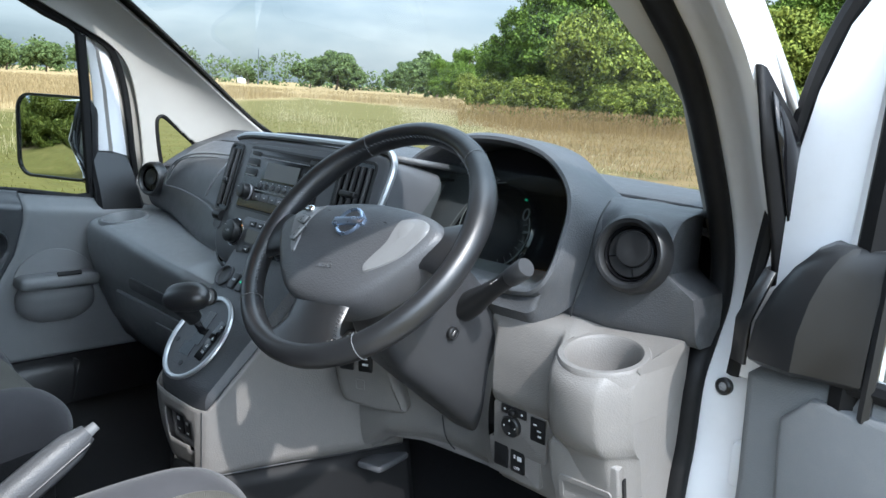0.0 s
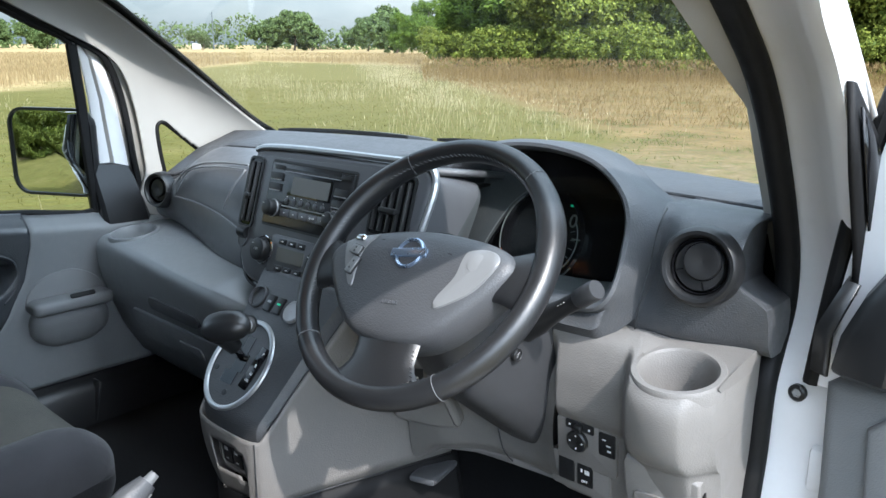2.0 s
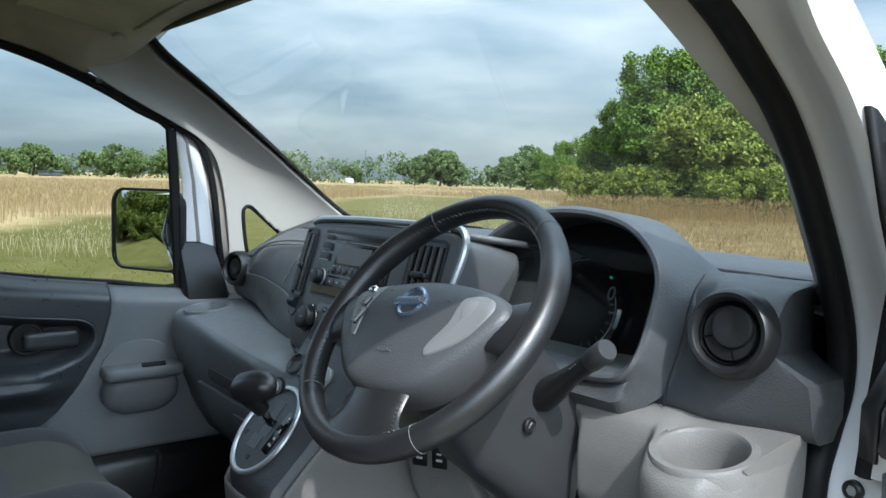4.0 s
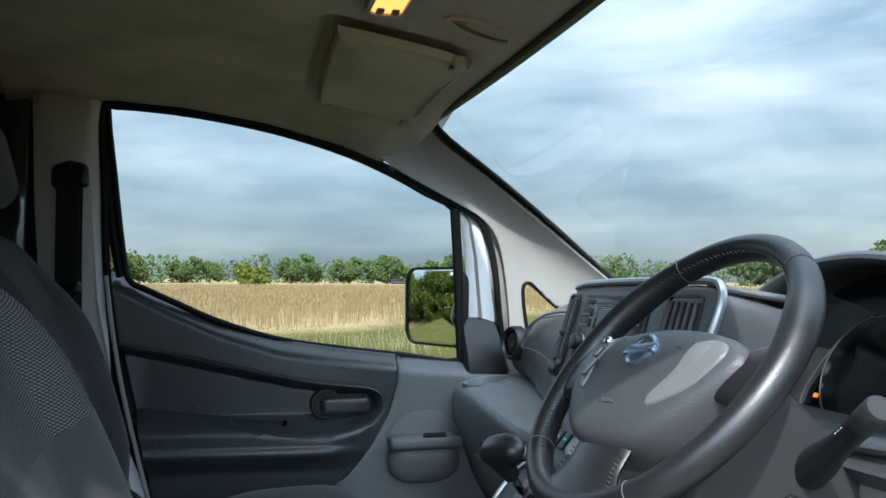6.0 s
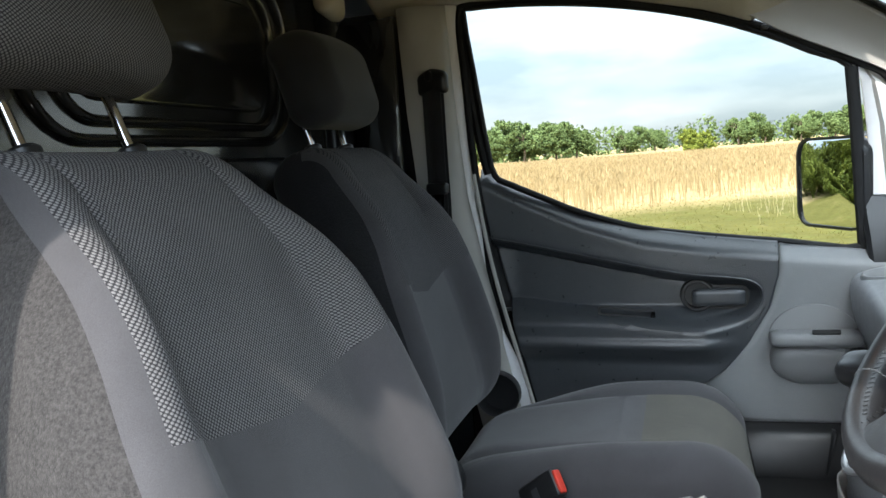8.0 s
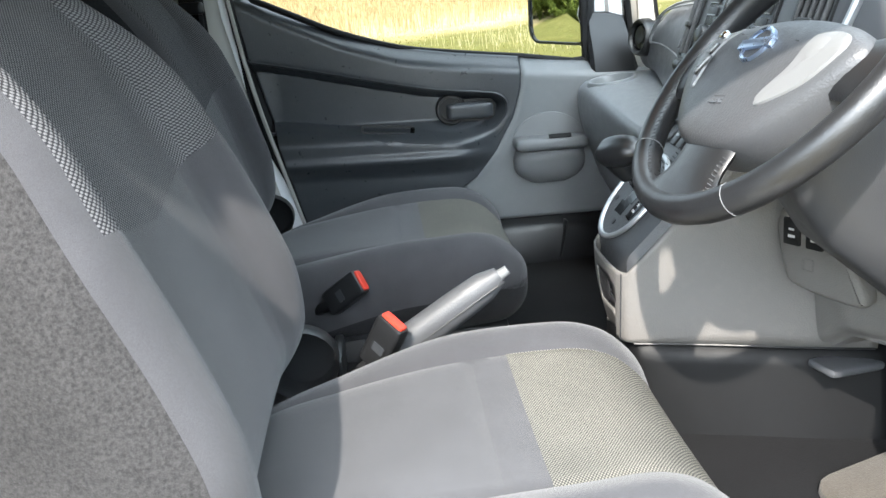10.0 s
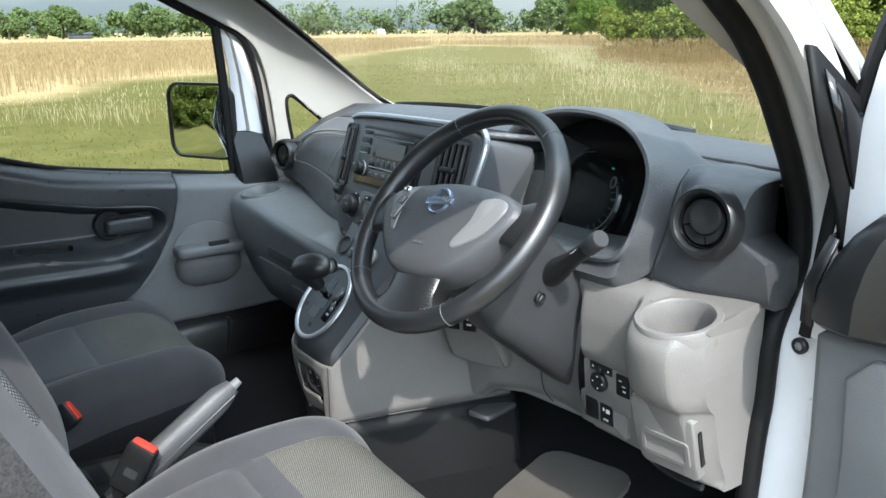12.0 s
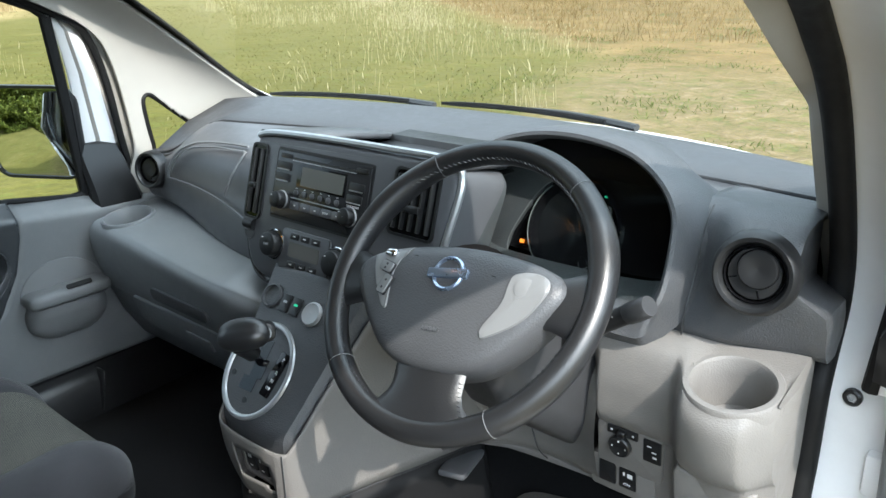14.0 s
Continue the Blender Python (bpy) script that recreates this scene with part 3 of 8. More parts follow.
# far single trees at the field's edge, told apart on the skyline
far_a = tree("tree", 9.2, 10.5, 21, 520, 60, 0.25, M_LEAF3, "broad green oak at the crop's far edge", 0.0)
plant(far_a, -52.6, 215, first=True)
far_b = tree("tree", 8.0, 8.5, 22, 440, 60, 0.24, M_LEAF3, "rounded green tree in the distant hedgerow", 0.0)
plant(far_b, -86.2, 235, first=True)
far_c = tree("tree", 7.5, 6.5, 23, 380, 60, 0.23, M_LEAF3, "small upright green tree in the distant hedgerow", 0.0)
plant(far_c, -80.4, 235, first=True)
for src, az, d, tn, s in ((far_a, -47.6, 200, 60, 0.82), (far_b, -45.6, 150, 30, 1.0), (far_b, -51.4, 220, 90, 1.05), (far_c, -54.4, 222, 40, 0.95), (far_c, -58.6, 230, 70, 0.75), (far_b, -63.5, 225, 15, 0.8),
                          (far_c, -84.6, 236, 100, 0.95), (far_b, -82.4, 236, 10, 0.92), (far_a, -79.4, 238, 40, 0.86), (far_c, -75.4, 235, 60, 1.0),
                          (far_b, -73.2, 235, 120, 1.05), (far_c, -77.9, 238, 20, 0.75), (far_a, -98.3, 165, 10, 0.78), (far_b, -100.6, 160, 70, 0.95),
                          (far_c, -96.9, 170, 33, 0.95), (far_b, -103.4, 150, 20, 0.95), (far_a, -107.5, 140, 80, 0.8), (far_b, -93.6, 230, 5, 0.85),
                          (far_c, -91.6, 236, 5, 0.9), (far_a, -71.0, 240, 0, 0.8), (far_b, -68.0, 240, 140, 0.9)):
    plant(src, az, d, tn, s)

# tall trees and scrub to the front right, along the edge of the dry track
oak_a = tree("oak_tree", 11.4, 7.6, 31, 620, 100, 0.105, M_LEAF, "tall leafy oak beyond the dry track", 0.03)
plant(oak_a, -37.6, 56, first=True)
oak_b = tree("oak_tree", 7.6, 6.6, 32, 460, 95, 0.10, M_LEAF2, "sunlit yellow-green tree beyond the dry track", 0.02)
plant(oak_b, -34.4, 47, first=True)
for src, az, d, tn, s in ((oak_a, -40.3, 60, 40, 0.74), (oak_a, -43.4, 92, 140, 0.60), (oak_a, -45.2, 105, 250, 0.52), (oak_b, -41.8, 84, 80, 0.70),
                          (oak_a, -33.4, 57, 200, 0.92), (oak_b, -30.4, 46, 120, 1.0), (oak_a, -28.6, 55, 100, 0.90),
                          (oak_b, -26.2, 45, 60, 1.05), (oak_a, -23.4, 54, 10, 0.95), (oak_b, -21.4, 44, 210, 1.0), (oak_b, -16.6, 44, 10, 1.05),
                          (oak_a, -18.0, 53, 80, 0.95), (oak_b, -11.4, 43, 300, 1.0), (oak_a, -12.0, 52, 150, 0.9), (oak_b, -5.0, 43, 20, 1.0), (oak_a, -3.0, 50, 30, 0.95), (oak_b, 3.0, 42, 100, 1.0),
                          (oak_b, 11.0, 42, 70, 1.0), (oak_a, 8.0, 50, 0, 0.95), (oak_b, 20.0, 42, 140, 1.0), (oak_b, 30.0, 42, 30, 1.0)):
    plant(src, az, d, tn, s)
# trees behind the van, which the door mirror shows
for az, d, tn, s in ((-150, 16, 0, 0.85), (-158, 15, 60, 0.8), (-166, 16, 120, 0.9), (-174, 16, 180, 0.85), (-142, 18, 240, 0.85), (178, 17, 30, 0.9), (168, 18, 90, 0.9), (-134, 21, 20, 0.8), (-126, 24, 80, 0.8)):
    plant(oak_b, az, d, tn, s)
bush = tree("bush", 2.7, 3.0, 41, 300, 60, 0.10, M_LEAF2, "rounded bush alone in the crop", 0.02)
plant(bush, -88.6, 92, first=True)
shrub = tree("bush", 2.4, 4.0, 42, 220, 60, 0.075, M_LEAF2, "low scrubby hedge growth along the track", 0.0)
plant(shrub, -38.6, 49, first=True)
for az, d, tn, s in ((-147, 13, 10, 1.0), (-154, 12, 50, 1.1), (-161, 12, 90, 1.0), (-168, 12, 140, 1.1), (-176, 13, 200, 1.0), (-139, 15, 250, 1.1), (-131, 18, 300, 1.1)):
    plant(shrub, az, d, tn, s)
for az, d, tn, s in ((-41.6, 56, 30, 0.9), (-36.4, 45, 80, 1.0), (-33.2, 43, 130, 0.85), (-30.0, 42, 20, 1.0), (-27.2, 41, 70, 0.8), (-23.6, 41, 170, 1.0), (-20.0, 40, 220, 0.85), (-16.0, 40, 270, 1.0), (-12.0, 40, 15, 0.9), (-7.0, 39, 50, 1.0), (-1.0, 39, 90, 1.0)):
    plant(shrub, az, d, tn, s)


def far_woods():
    """The wooded skyline all round, one uncountable band."""
    quads = []
    for az in np.arange(-180, 180, 0.4):
        d = 285 + 35 * noise.noise((az * 0.05, 2, 0))
        if -125 < az < -92:
            d = 190 + 60 * smooth(-100, -92, az)
        if -40 < az < 150:
            d = 110
        h = 7.2 + 4.0 * noise.noise((az * 0.21, 0, 0)) + 2.2 * noise.noise((az * 0.9, 5, 0))
        if -72 < az < -55:
            h += 2.5
        x, y = polar(az, d)
        for i in range(4):
            c = np.array([[x + rng.normal(0, 1.4), y + rng.normal(0, 1.4), max(0.3, h * (0.02 + 0.27 * i))]])
            quads.append(leaf_cloud(c, np.array([2.2]), 26, 0.55, rng))
    q = np.concatenate(quads)
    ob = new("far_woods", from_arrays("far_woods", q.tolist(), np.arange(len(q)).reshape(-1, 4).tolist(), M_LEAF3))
    tagged(ob, "continuous distant green woodland along the horizon", "woodland", kind="stuff")


far_woods()


def blades(name, places, hmin, hmax, width, lean, mat, label, head=0.0):
    """Standing grass: a bent two-piece blade a stalk, with a seed head where asked."""
    k = len(places)
    h = hmin + (hmax - hmin) * rng.random(k)
    a = rng.random(k) * 2 * math.pi
    side = np.stack([np.cos(a), np.sin(a), np.zeros(k)], 1) * (width / 2)
    bend = np.stack([rng.normal(0, lean, k) * h, rng.normal(0, lean, k) * h, h], 1)
    base = np.concatenate([places, np.zeros((k, 1))], 1)
    midp = base + bend * np.array([0.4, 0.4, 0.6])
    tip = base + bend
    if head:
        s2 = side * head
        low = base + bend * np.array([0.62, 0.62, 0.8])
        v = np.stack([base - side, base + side, midp + side * 0.7, midp - side * 0.7, low, (low + tip) / 2 - s2, tip, (low + tip) / 2 + s2], 1).reshape(-1, 3)
        i = np.arange(k)[:, None] * 8
        faces = np.concatenate([i + np.array([[0, 1, 2, 3]]), i + np.array([[4, 5, 6, 7]])]).tolist()
    else:
        v = np.stack([base - side, base + side, midp + side * 0.8, midp - side * 0.8, tip], 1).reshape(-1, 3)
        i = np.arange(k)[:, None] * 5
        faces = (i + np.array([[0, 1, 2, 3]])).tolist() + (i + np.array([[3, 2, 4]])).tolist()
    ob = new(name, from_arrays(name, v.tolist(), faces, mat))
    tagged(ob, label, "grass", kind="stuff")


def scatter(n, az0, az1, d0, d1, keep):
    """Random places in a sector, kept where keep(x, y) > a random number."""
    az = radians(az0) + rng.random(n) * radians(az1 - az0)
    d = np.sqrt(d0 ** 2 + rng.random(n) * (d1 ** 2 - d0 ** 2))
    p = np.stack([1.1 + d * np.sin(az), -0.55 + d * np.cos(az)], 1)
    ok = np.array([keep(x, y) for x, y in p]) > rng.random(n)
    return p[ok]


def crop_side(x, y):
    return max(-0.98 * (x + 17.0) - y, min(-(x + 0.9 * y + 2.0), y - 42.0))


def dry_side(x, y):
    return max(0.85 * x + y - 5.4, x + 0.35 * y + 2.3)


def patch(x, y, s, o):
    return 0.5 + 0.5 * noise.noise((x * s, y * s, o))


def clear(x, y):
    return 0.0 if (-1.3 < x < 1.3 and -3.2 < y < 2.1) else 1.0


def seed_band(x, y):
    """How thick the pale grass stands: along the edge of the dry track, and in loose clumps left of it."""
    s = dry_side(x, y)
    band = math.exp(-((s + 1.6) / 1.7) ** 2) * max(0.0, patch(x, y, 0.55, 3) - 0.36) * 4.0 * (1.0 if y > 9.5 else 0.12)
    loose = max(0.0, patch(x, y, 0.22, 9) - 0.62) * 4.0 * (1.0 if -16 < s < -3 and x < -9 else 0.0)
    tuft = math.exp(-((x + 13.5) ** 2 + (y - 3.4) ** 2) / 2.0) * 0.6
    for a, b, r in ((-7.8, 8.6, 0.10), (-4.1, 6.6, 0.06), (-3.7, 6.3, 0.05), (-9.4, 9.6, 0.08)):
        tuft = max(tuft, math.exp(-((x - a) ** 2 + (y - b) ** 2) / r))
    return max(band, loose, tuft) * (1.0 if crop_side(x, y) < 2 else 0.0)


blades("meadow_grass", scatter(70000, -112, -8, 8.0, 34, lambda x, y: clear(x, y) * (1.0 if crop_side(x, y) < 3 and dry_side(x, y) < 0.5 else 0.06) * (0.25 + patch(x, y, 0.35, 1))),
       0.02, 0.05, 0.010, 1.0, M_BLADE, "knee-high green and straw coloured meadow grass")
blades("seed_grass", scatter(190000, -112, -12, 7.5, 62, seed_band),
       0.20, 0.52, 0.0045, 0.26, M_SEED, "tall pale grass in clumps with feathery seed heads", head=2.2)
blades("crop_stalks", scatter(70000, -112, -42, 14, 80, lambda x, y: 1.0 if crop_side(x, y) > 0.5 * math.sin(x + y) else 0.0),
       0.55, 0.85, 0.020, 0.12, M_WHEAT, "dense ripe golden cereal crop", head=2.0)
blades("dry_grass", scatter(60000, -46, 2, 15, 46, lambda x, y: clear(x, y) * (0.9 if dry_side(x, y) > 1.0 else 0.03) * (0.15 + patch(x, y, 0.3, 6))),
       0.06, 0.24, 0.014, 0.5, M_DRY, "short dry brown grass over the track")
blades("green_tufts", scatter(26000, -62, -6, 6.0, 18, lambda x, y: clear(x, y) * (1.0 if dry_side(x, y) > -0.6 else 0.0) * max(0.0, patch(x, y, 0.9, 12) - 0.52) * 5.0),
       0.02, 0.06, 0.011, 1.0, M_TUFT, "low green tufts on the bare track")
blades("hedge_foot_grass", scatter(16000, -44, 6, 33, 43, lambda x, y: 0.25 + patch(x, y, 0.5, 4)),
       0.35, 0.95, 0.018, 0.22, M_DRY, "tall dry golden grass at the foot of the hedge", head=2.2)


def far_barn(az, d, w, h, mat, label):
    x, y = polar(az, d)
    a = radians(az)
    ux = Vector((math.cos(a), -math.sin(a), 0))
    back = Vector((math.sin(a), math.cos(a), 0))
    ob = thing("barn", label, "building", (x, y, 0))
    o = Vector((x, y, 0))
    bm = loft([[o - ux * w / 2 + back * k * 6, o + ux * w / 2 + back * k * 6] for k in (0,)] + [[o - ux * w / 2 + Vector((0, 0, h)), o + ux * w / 2 + Vector((0, 0, h))]])
    part("wall", bm, mat, ob, thick=0.3)
    top = [[o - ux * (w / 2 + 0.4) - back * 0.4 + Vector((0, 0, h)), o + ux * (w / 2 + 0.4) - back * 0.4 + Vector((0, 0, h))],
           [o - ux * (w / 2 + 0.4) + back * 4 + Vector((0, 0, h * 1.5)), o + ux * (w / 2 + 0.4) + back * 4 + Vector((0, 0, h * 1.5))],
           [o - ux * (w / 2 + 0.4) + back * 8 + Vector((0, 0, h)), o + ux * (w / 2 + 0.4) + back * 8 + Vector((0, 0, h))]]
    part("roof", loft(top), M_ROOFGREY, ob, thick=0.25)


M_ROOFGREY = plastic("roof_sheet", (0.10, 0.115, 0.13), 0.95, 0, 0, 0.1, spec=0.05)
M_BARNW = plastic("barn_white", (0.75, 0.75, 0.73), 0.7, 0, 0, 0.05)
far_barn(-59.0, 245, 2.4, 1.9, M_BARNW, "small white barn among distant trees")
far_barn(-78.4, 236, 5.5, 1.4, M_ROOFGREY, "low grey roofed barn behind the crop")
px_, py_ = polar(-57.9, 250)
solo("radio_mast", tube([(px_, py_, 0), (px_, py_, 10.5)], [0.22, 0.12], 6), M_ROOFGREY, "thin grey mast on the wooded skyline", "mast")

# ---------- van shell ----------
Z_FLOOR = 0.47


TOP_EDGE = [(-0.95, 1.632), (-0.70, 1.643), (-0.56, 1.636), (-0.37, 1.610), (-0.19, 1.565), (-0.10, 1.530), (-0.04, 1.504), (0.02, 1.472), (0.06, 1.450)]


def roof_z(x, y):
    zc = table([(-1.0, 1.705), (-0.5, 1.695), (-0.25, 1.672), (-0.10, 1.648), (0.012, 1.622)], y)
    ze = table(TOP_EDGE, y)
    w = table([(-1.0, 0.792), (-0.1, 0.788), (-0.03, 0.765), (0.012, 0.70)], y)
    return zc, ze, w


VISOR = [(0.185, -0.090), (0.192, -0.050), (0.215, -0.040), (0.58, -0.052), (0.600, -0.068), (0.602, -0.235), (0.585, -0.262), (0.215, -0.272), (0.185, -0.258)]
VISOR_S = [tuple(p)[:2] for p in spline([(a, b, 0) for a, b in VISOR], 4, True)]


def headliner():
    rows = []
    for y in np.linspace(-0.93, 0.012, 95):
        zc, ze, w = roof_z(0, y)
        # the front corners rise to meet the pillar trim
        ze = max(ze, table([(-0.10, 1.530), (-0.03, 1.557), (0.012, 1.597)], y)) if y > -0.10 else ze
        row = []
        for i in range(141):
            s = -1 + 2 * i / 140
            z = zc - (zc - ze) * abs(s) ** 5
            x = s * w
            # shallow dished strip above the door, and the two visor pockets
            z += 0.012 * smooth(0.66, 0.74, abs(s)) * smooth(0.96, 0.88, abs(s)) * smooth(-0.33, -0.42, y)
            if y > -0.36:
                d = signed(VISOR_S, (abs(x), y))
                z += 0.026 * smooth(0.034, 0.012, d) * smooth(-0.02, -0.10, y)
            row.append((x, y, z))
        rows.append(row)
    solo("ceiling", loft(rows), M_LINER, "grey-beige moulded cloth headliner", "ceiling", kind="structure", thick=-0.008)
    rows = [[(s * w * 1.03, y, (1.80 - 0.16 * abs(s) ** 4) if y > -3 else 1.7) for s in np.linspace(-1, 1, 13)] for y, w in ((-1.04, 0.80), (-0.6, 0.80), (-0.2, 0.79), (0.0, 0.74))]
    rows.append([(s * 0.73, 0.045, 1.66 - 0.05 * abs(s) ** 4) for s in np.linspace(-1, 1, 13)])
    solo("roof_panel", loft(rows), M_WHITE, "white painted van roof", "roof", kind="structure", thick=0.004)
    # header trim strip that holds the windscreen
    bm = tube([(x, 0.018 - 0.012 * (x / 0.66) ** 2, 1.622 - 0.006 * (x / 0.66) ** 4) for x in np.linspace(-0.66, 0.66, 21)], 0.008, 8)
    solo("windscreen_seal", bm, M_RUBBER, "black rubber strip along the windscreen header", "trim", kind="structure")


headliner()

WS_EDGE = [(-0.655, 0.000, 1.618), (-0.660, 0.045, 1.574), (-0.668, 0.160, 1.494), (-0.680, 0.316, 1.378), (-0.695, 0.484, 1.246), (-0.705, 0.600, 1.180)]


def yb(x):
    return 0.70 - 0.135 * (x / 0.7) ** 2


def windscreen():
    edge = spline(WS_EDGE, 4)
    rows = []
    for p in edge:
        k = (p.y) / 0.60
        row = []
        for i in range(25):
            s = -1 + 2 * i / 24
            bow = (1 - s * s)
            row.append((p.x * -s, p.y + bow * lerp(0.02, 0.10, max(0, k)), p.z + bow * lerp(0.004, 0.012, max(0, k))))
        rows.append(row)
    ob = solo("window_1", loft(rows), M_SCREENGLASS, "clear curved windscreen with faint dust", "windscreen", kind="structure")
    ob.visible_shadow = False


windscreen()

# side trim of the A pillar with the small quarter window, both sides
QW = [(0.281, 1.130), (0.275, 1.170), (0.271, 1.215), (0.274, 1.234), (0.286, 1.240), (0.302, 1.231), (0.336, 1.202), (0.378, 1.166), (0.412, 1.132), (0.432, 1.106), (0.424, 1.096), (0.36, 1.092), (0.290, 1.098)]
PIL_OUT = [(-0.10, 1.545), (-0.045, 1.510), (0.02, 1.476), (0.10, 1.436), (0.160, 1.402), (0.200, 1.355), (0.222, 1.27), (0.236, 1.14), (0.240, 1.02), (0.60, 1.00)]
PIL_IN = [(-0.06, 1.632), (0.000, 1.618), (0.045, 1.574), (0.160, 1.494), (0.280, 1.405), (0.390, 1.320), (0.484, 1.246), (0.550, 1.198), (0.600, 1.160), (0.63, 1.13)]


def pillar(side):
    """Trim from the door line to the windscreen, with the quarter window cut out of it."""
    outer = spline([(a, b, 0) for a, b in PIL_OUT], 16)
    inner = spline([(a, b, 0) for a, b in PIL_IN], 16)
    ws = [(p[1], -p[0]) for p in WS_EDGE]
    qw = [tuple(p)[:2] for p in spline([(a, b, 0) for a, b in QW], 3, True)]
    rows = []
    for o, i in zip(outer, inner):
        if side > 0 and o.y < 1.33:
            break
        row = []
        for k in range(81):
            s = k / 80
            p = (o if side < 0 else o + Vector((0.055, 0, 0))).lerp(i, s)
            x = lerp(0.776 if side < 0 else 0.676, table(ws, i.y) - 0.004, s ** 2.4)
            row.append((side * x, p.x, p.y))
        rows.append(row)
    bm = loft(rows)
    bmesh.ops.delete(bm, geom=[f for f in bm.faces if signed(qw, f.calc_center_median().yz) < 0], context="FACES")
    solo("pillar_trim", bm, M_BEIGE, "light grey plastic windscreen pillar trim", "pillar trim", kind="structure", thick=0.008)
    if side > 0:
        return
    loop = [Vector((side * 0.770, a, b)) for a, b in qw]
    solo("quarter_window_seal", tube(loop, 0.0058, 8, True, flat=1.2, up=(1, 0, 0)), M_RUBBER, "thin black seal round the small quarter window", "trim", kind="structure")
    g = solo("quarter_window", holed(lambda a, b: Vector((side * 0.785, a, b)), qw, []), M_GLASS, "small clear triangular quarter window", "window", kind="structure")
    g.visible_shadow = False


pillar(-1)
pillar(1)


# outer skin of the front pillars and jamb, white paint
def white_body():
    # left: the strip of white door jamb seen behind the seal
    bm = loft([[(-0.800, a, z), (-0.806, (a + b) / 2, z), (-0.798, b, z)] for a, b, z in ((0.128, 0.215, 0.60), (0.130, 0.214, 1.02), (0.134, 0.204, 1.16), (0.126, 0.186, 1.30), (0.116, 0.166, 1.39), (0.104, 0.135, 1.425))])
    solo("jamb_left", bm, M_WHITE, "white painted door jamb", "body panel", kind="structure", thick=0.006)
    # outside skin below the windscreen and beside the cab, left
    bm = loft([[(-0.81, y, z) for y in (0.2, 0.45, 0.75)] for z in (0.35, 0.9, 1.10)])
    solo("wing_left", bm, M_WHITE, "white painted front wing", "body panel", kind="structure", thick=0.01)
    # bonnet ahead of the windscreen
    rows = []
    for dy, z in ((-0.03, 1.160), (0.03, 1.172), (0.13, 1.165), (0.20, 1.150), (0.30, 1.08), (0.42, 0.92), (0.50, 0.72), (0.52, 0.35)):
        rows.append([(x, yb(x) + 0.07 + dy - 0.12 * (x / 0.8) ** 4, z - 0.008 - 0.040 * (x / 0.8) ** 2) for x in np.linspace(-0.82, 0.82, 17)])
    solo("bonnet", loft(rows), M_WHITE, "white painted short bonnet ahead of the windscreen", "bonnet", kind="structure", thick=0.01)


white_body()
solo("pillar_gap", loft([[(-0.803, a, z), (-0.803, b, z)] for a, b, z in ((0.16, 0.30, 0.62), (0.16, 0.275, 1.02), (0.16, 0.262, 1.16), (0.15, 0.25, 1.30), (0.13, 0.21, 1.385), (0.08, 0.14, 1.44))]), M_BEIGE, "light grey pillar trim edge beside the door seal", "pillar trim", kind="structure", thick=0.004)
# black cowl under the wipers
solo("wiper_cowl", loft([[(x, yb(x) + d, z - 0.01 * (x / 0.7) ** 2) for x in np.linspace(-0.74, 0.74, 15)] for d, z in ((-0.05, 1.165), (0.01, 1.178), (0.075, 1.168))]), M_BLACK,
     "black plastic cowl at the windscreen base", "cowl", kind="structure", thick=0.006)


def wiper(x0, x1):
    ob = thing("wiper", "black windscreen wiper parked at the glass base", "wiper", (x0, yb(x0), 1.2), group="windscreen wipers")
    pa = [(lerp(x0, x1, t), yb(lerp(x0, x1, t)) + 0.045 + 0.01 * t, 1.201 + 0.004 * math.sin(math.pi * t)) for t in np.linspace(0, 1, 10)]
    part("blade", tube(pa, [0.0036] * 9 + [0.002], 6, flat=1.8, up=(0, 0, 1)), M_RUBBER, ob)
    arm = [(lerp(x0, x1, t) + 0.02, yb(lerp(x0, x1, t)) + 0.062, 1.197 + 0.008 * math.sin(math.pi * min(1, t * 1.2))) for t in np.linspace(-0.1, 0.62, 8)]
    part("arm", tube(arm, [0.011, 0.011, 0.010, 0.009, 0.008, 0.007, 0.006, 0.005], 6, flat=0.7, up=(0, 0, 1)), M_BLACK, ob)


wiper(-0.36, -0.74)
wiper(0.14, -0.28)


# floor, footwell and bulkhead
def floor():
    rows = [[(x, y, z) for x in (-0.76, -0.4, 0, 0.4, 0.70)] for y, z in ((-1.05, Z_FLOOR), (-0.30, Z_FLOOR), (-0.18, 0.55), (0.38, 0.556), (0.50, 0.60), (0.66, 0.74), (0.70, 1.12))]
    solo("floor", loft(rows), M_MAT, "black carpeted cab floor and footwell", "floor", kind="structure", thick=0.02)
    solo("door_sill", box((0.68, -1.0, 0.30), (0.80, 0.33, 0.50), 0.015), M_WHITE, "white painted sill under the open doorway", "sill", kind="structure")
    # mat with a worn sandy patch
    fm = Frame((0.335, 0.275, 0.5755), (1, 0.33, 0), (-0.33, 1, 0.012))
    solo("floor_mat", plate(fm, rrect(0.19, 0.25, 0.045), 0.0, 0.012, 0.004), M_MATDIRTY, "worn sandy carpet mat in the driver's footwell", "floor mat")


floor()


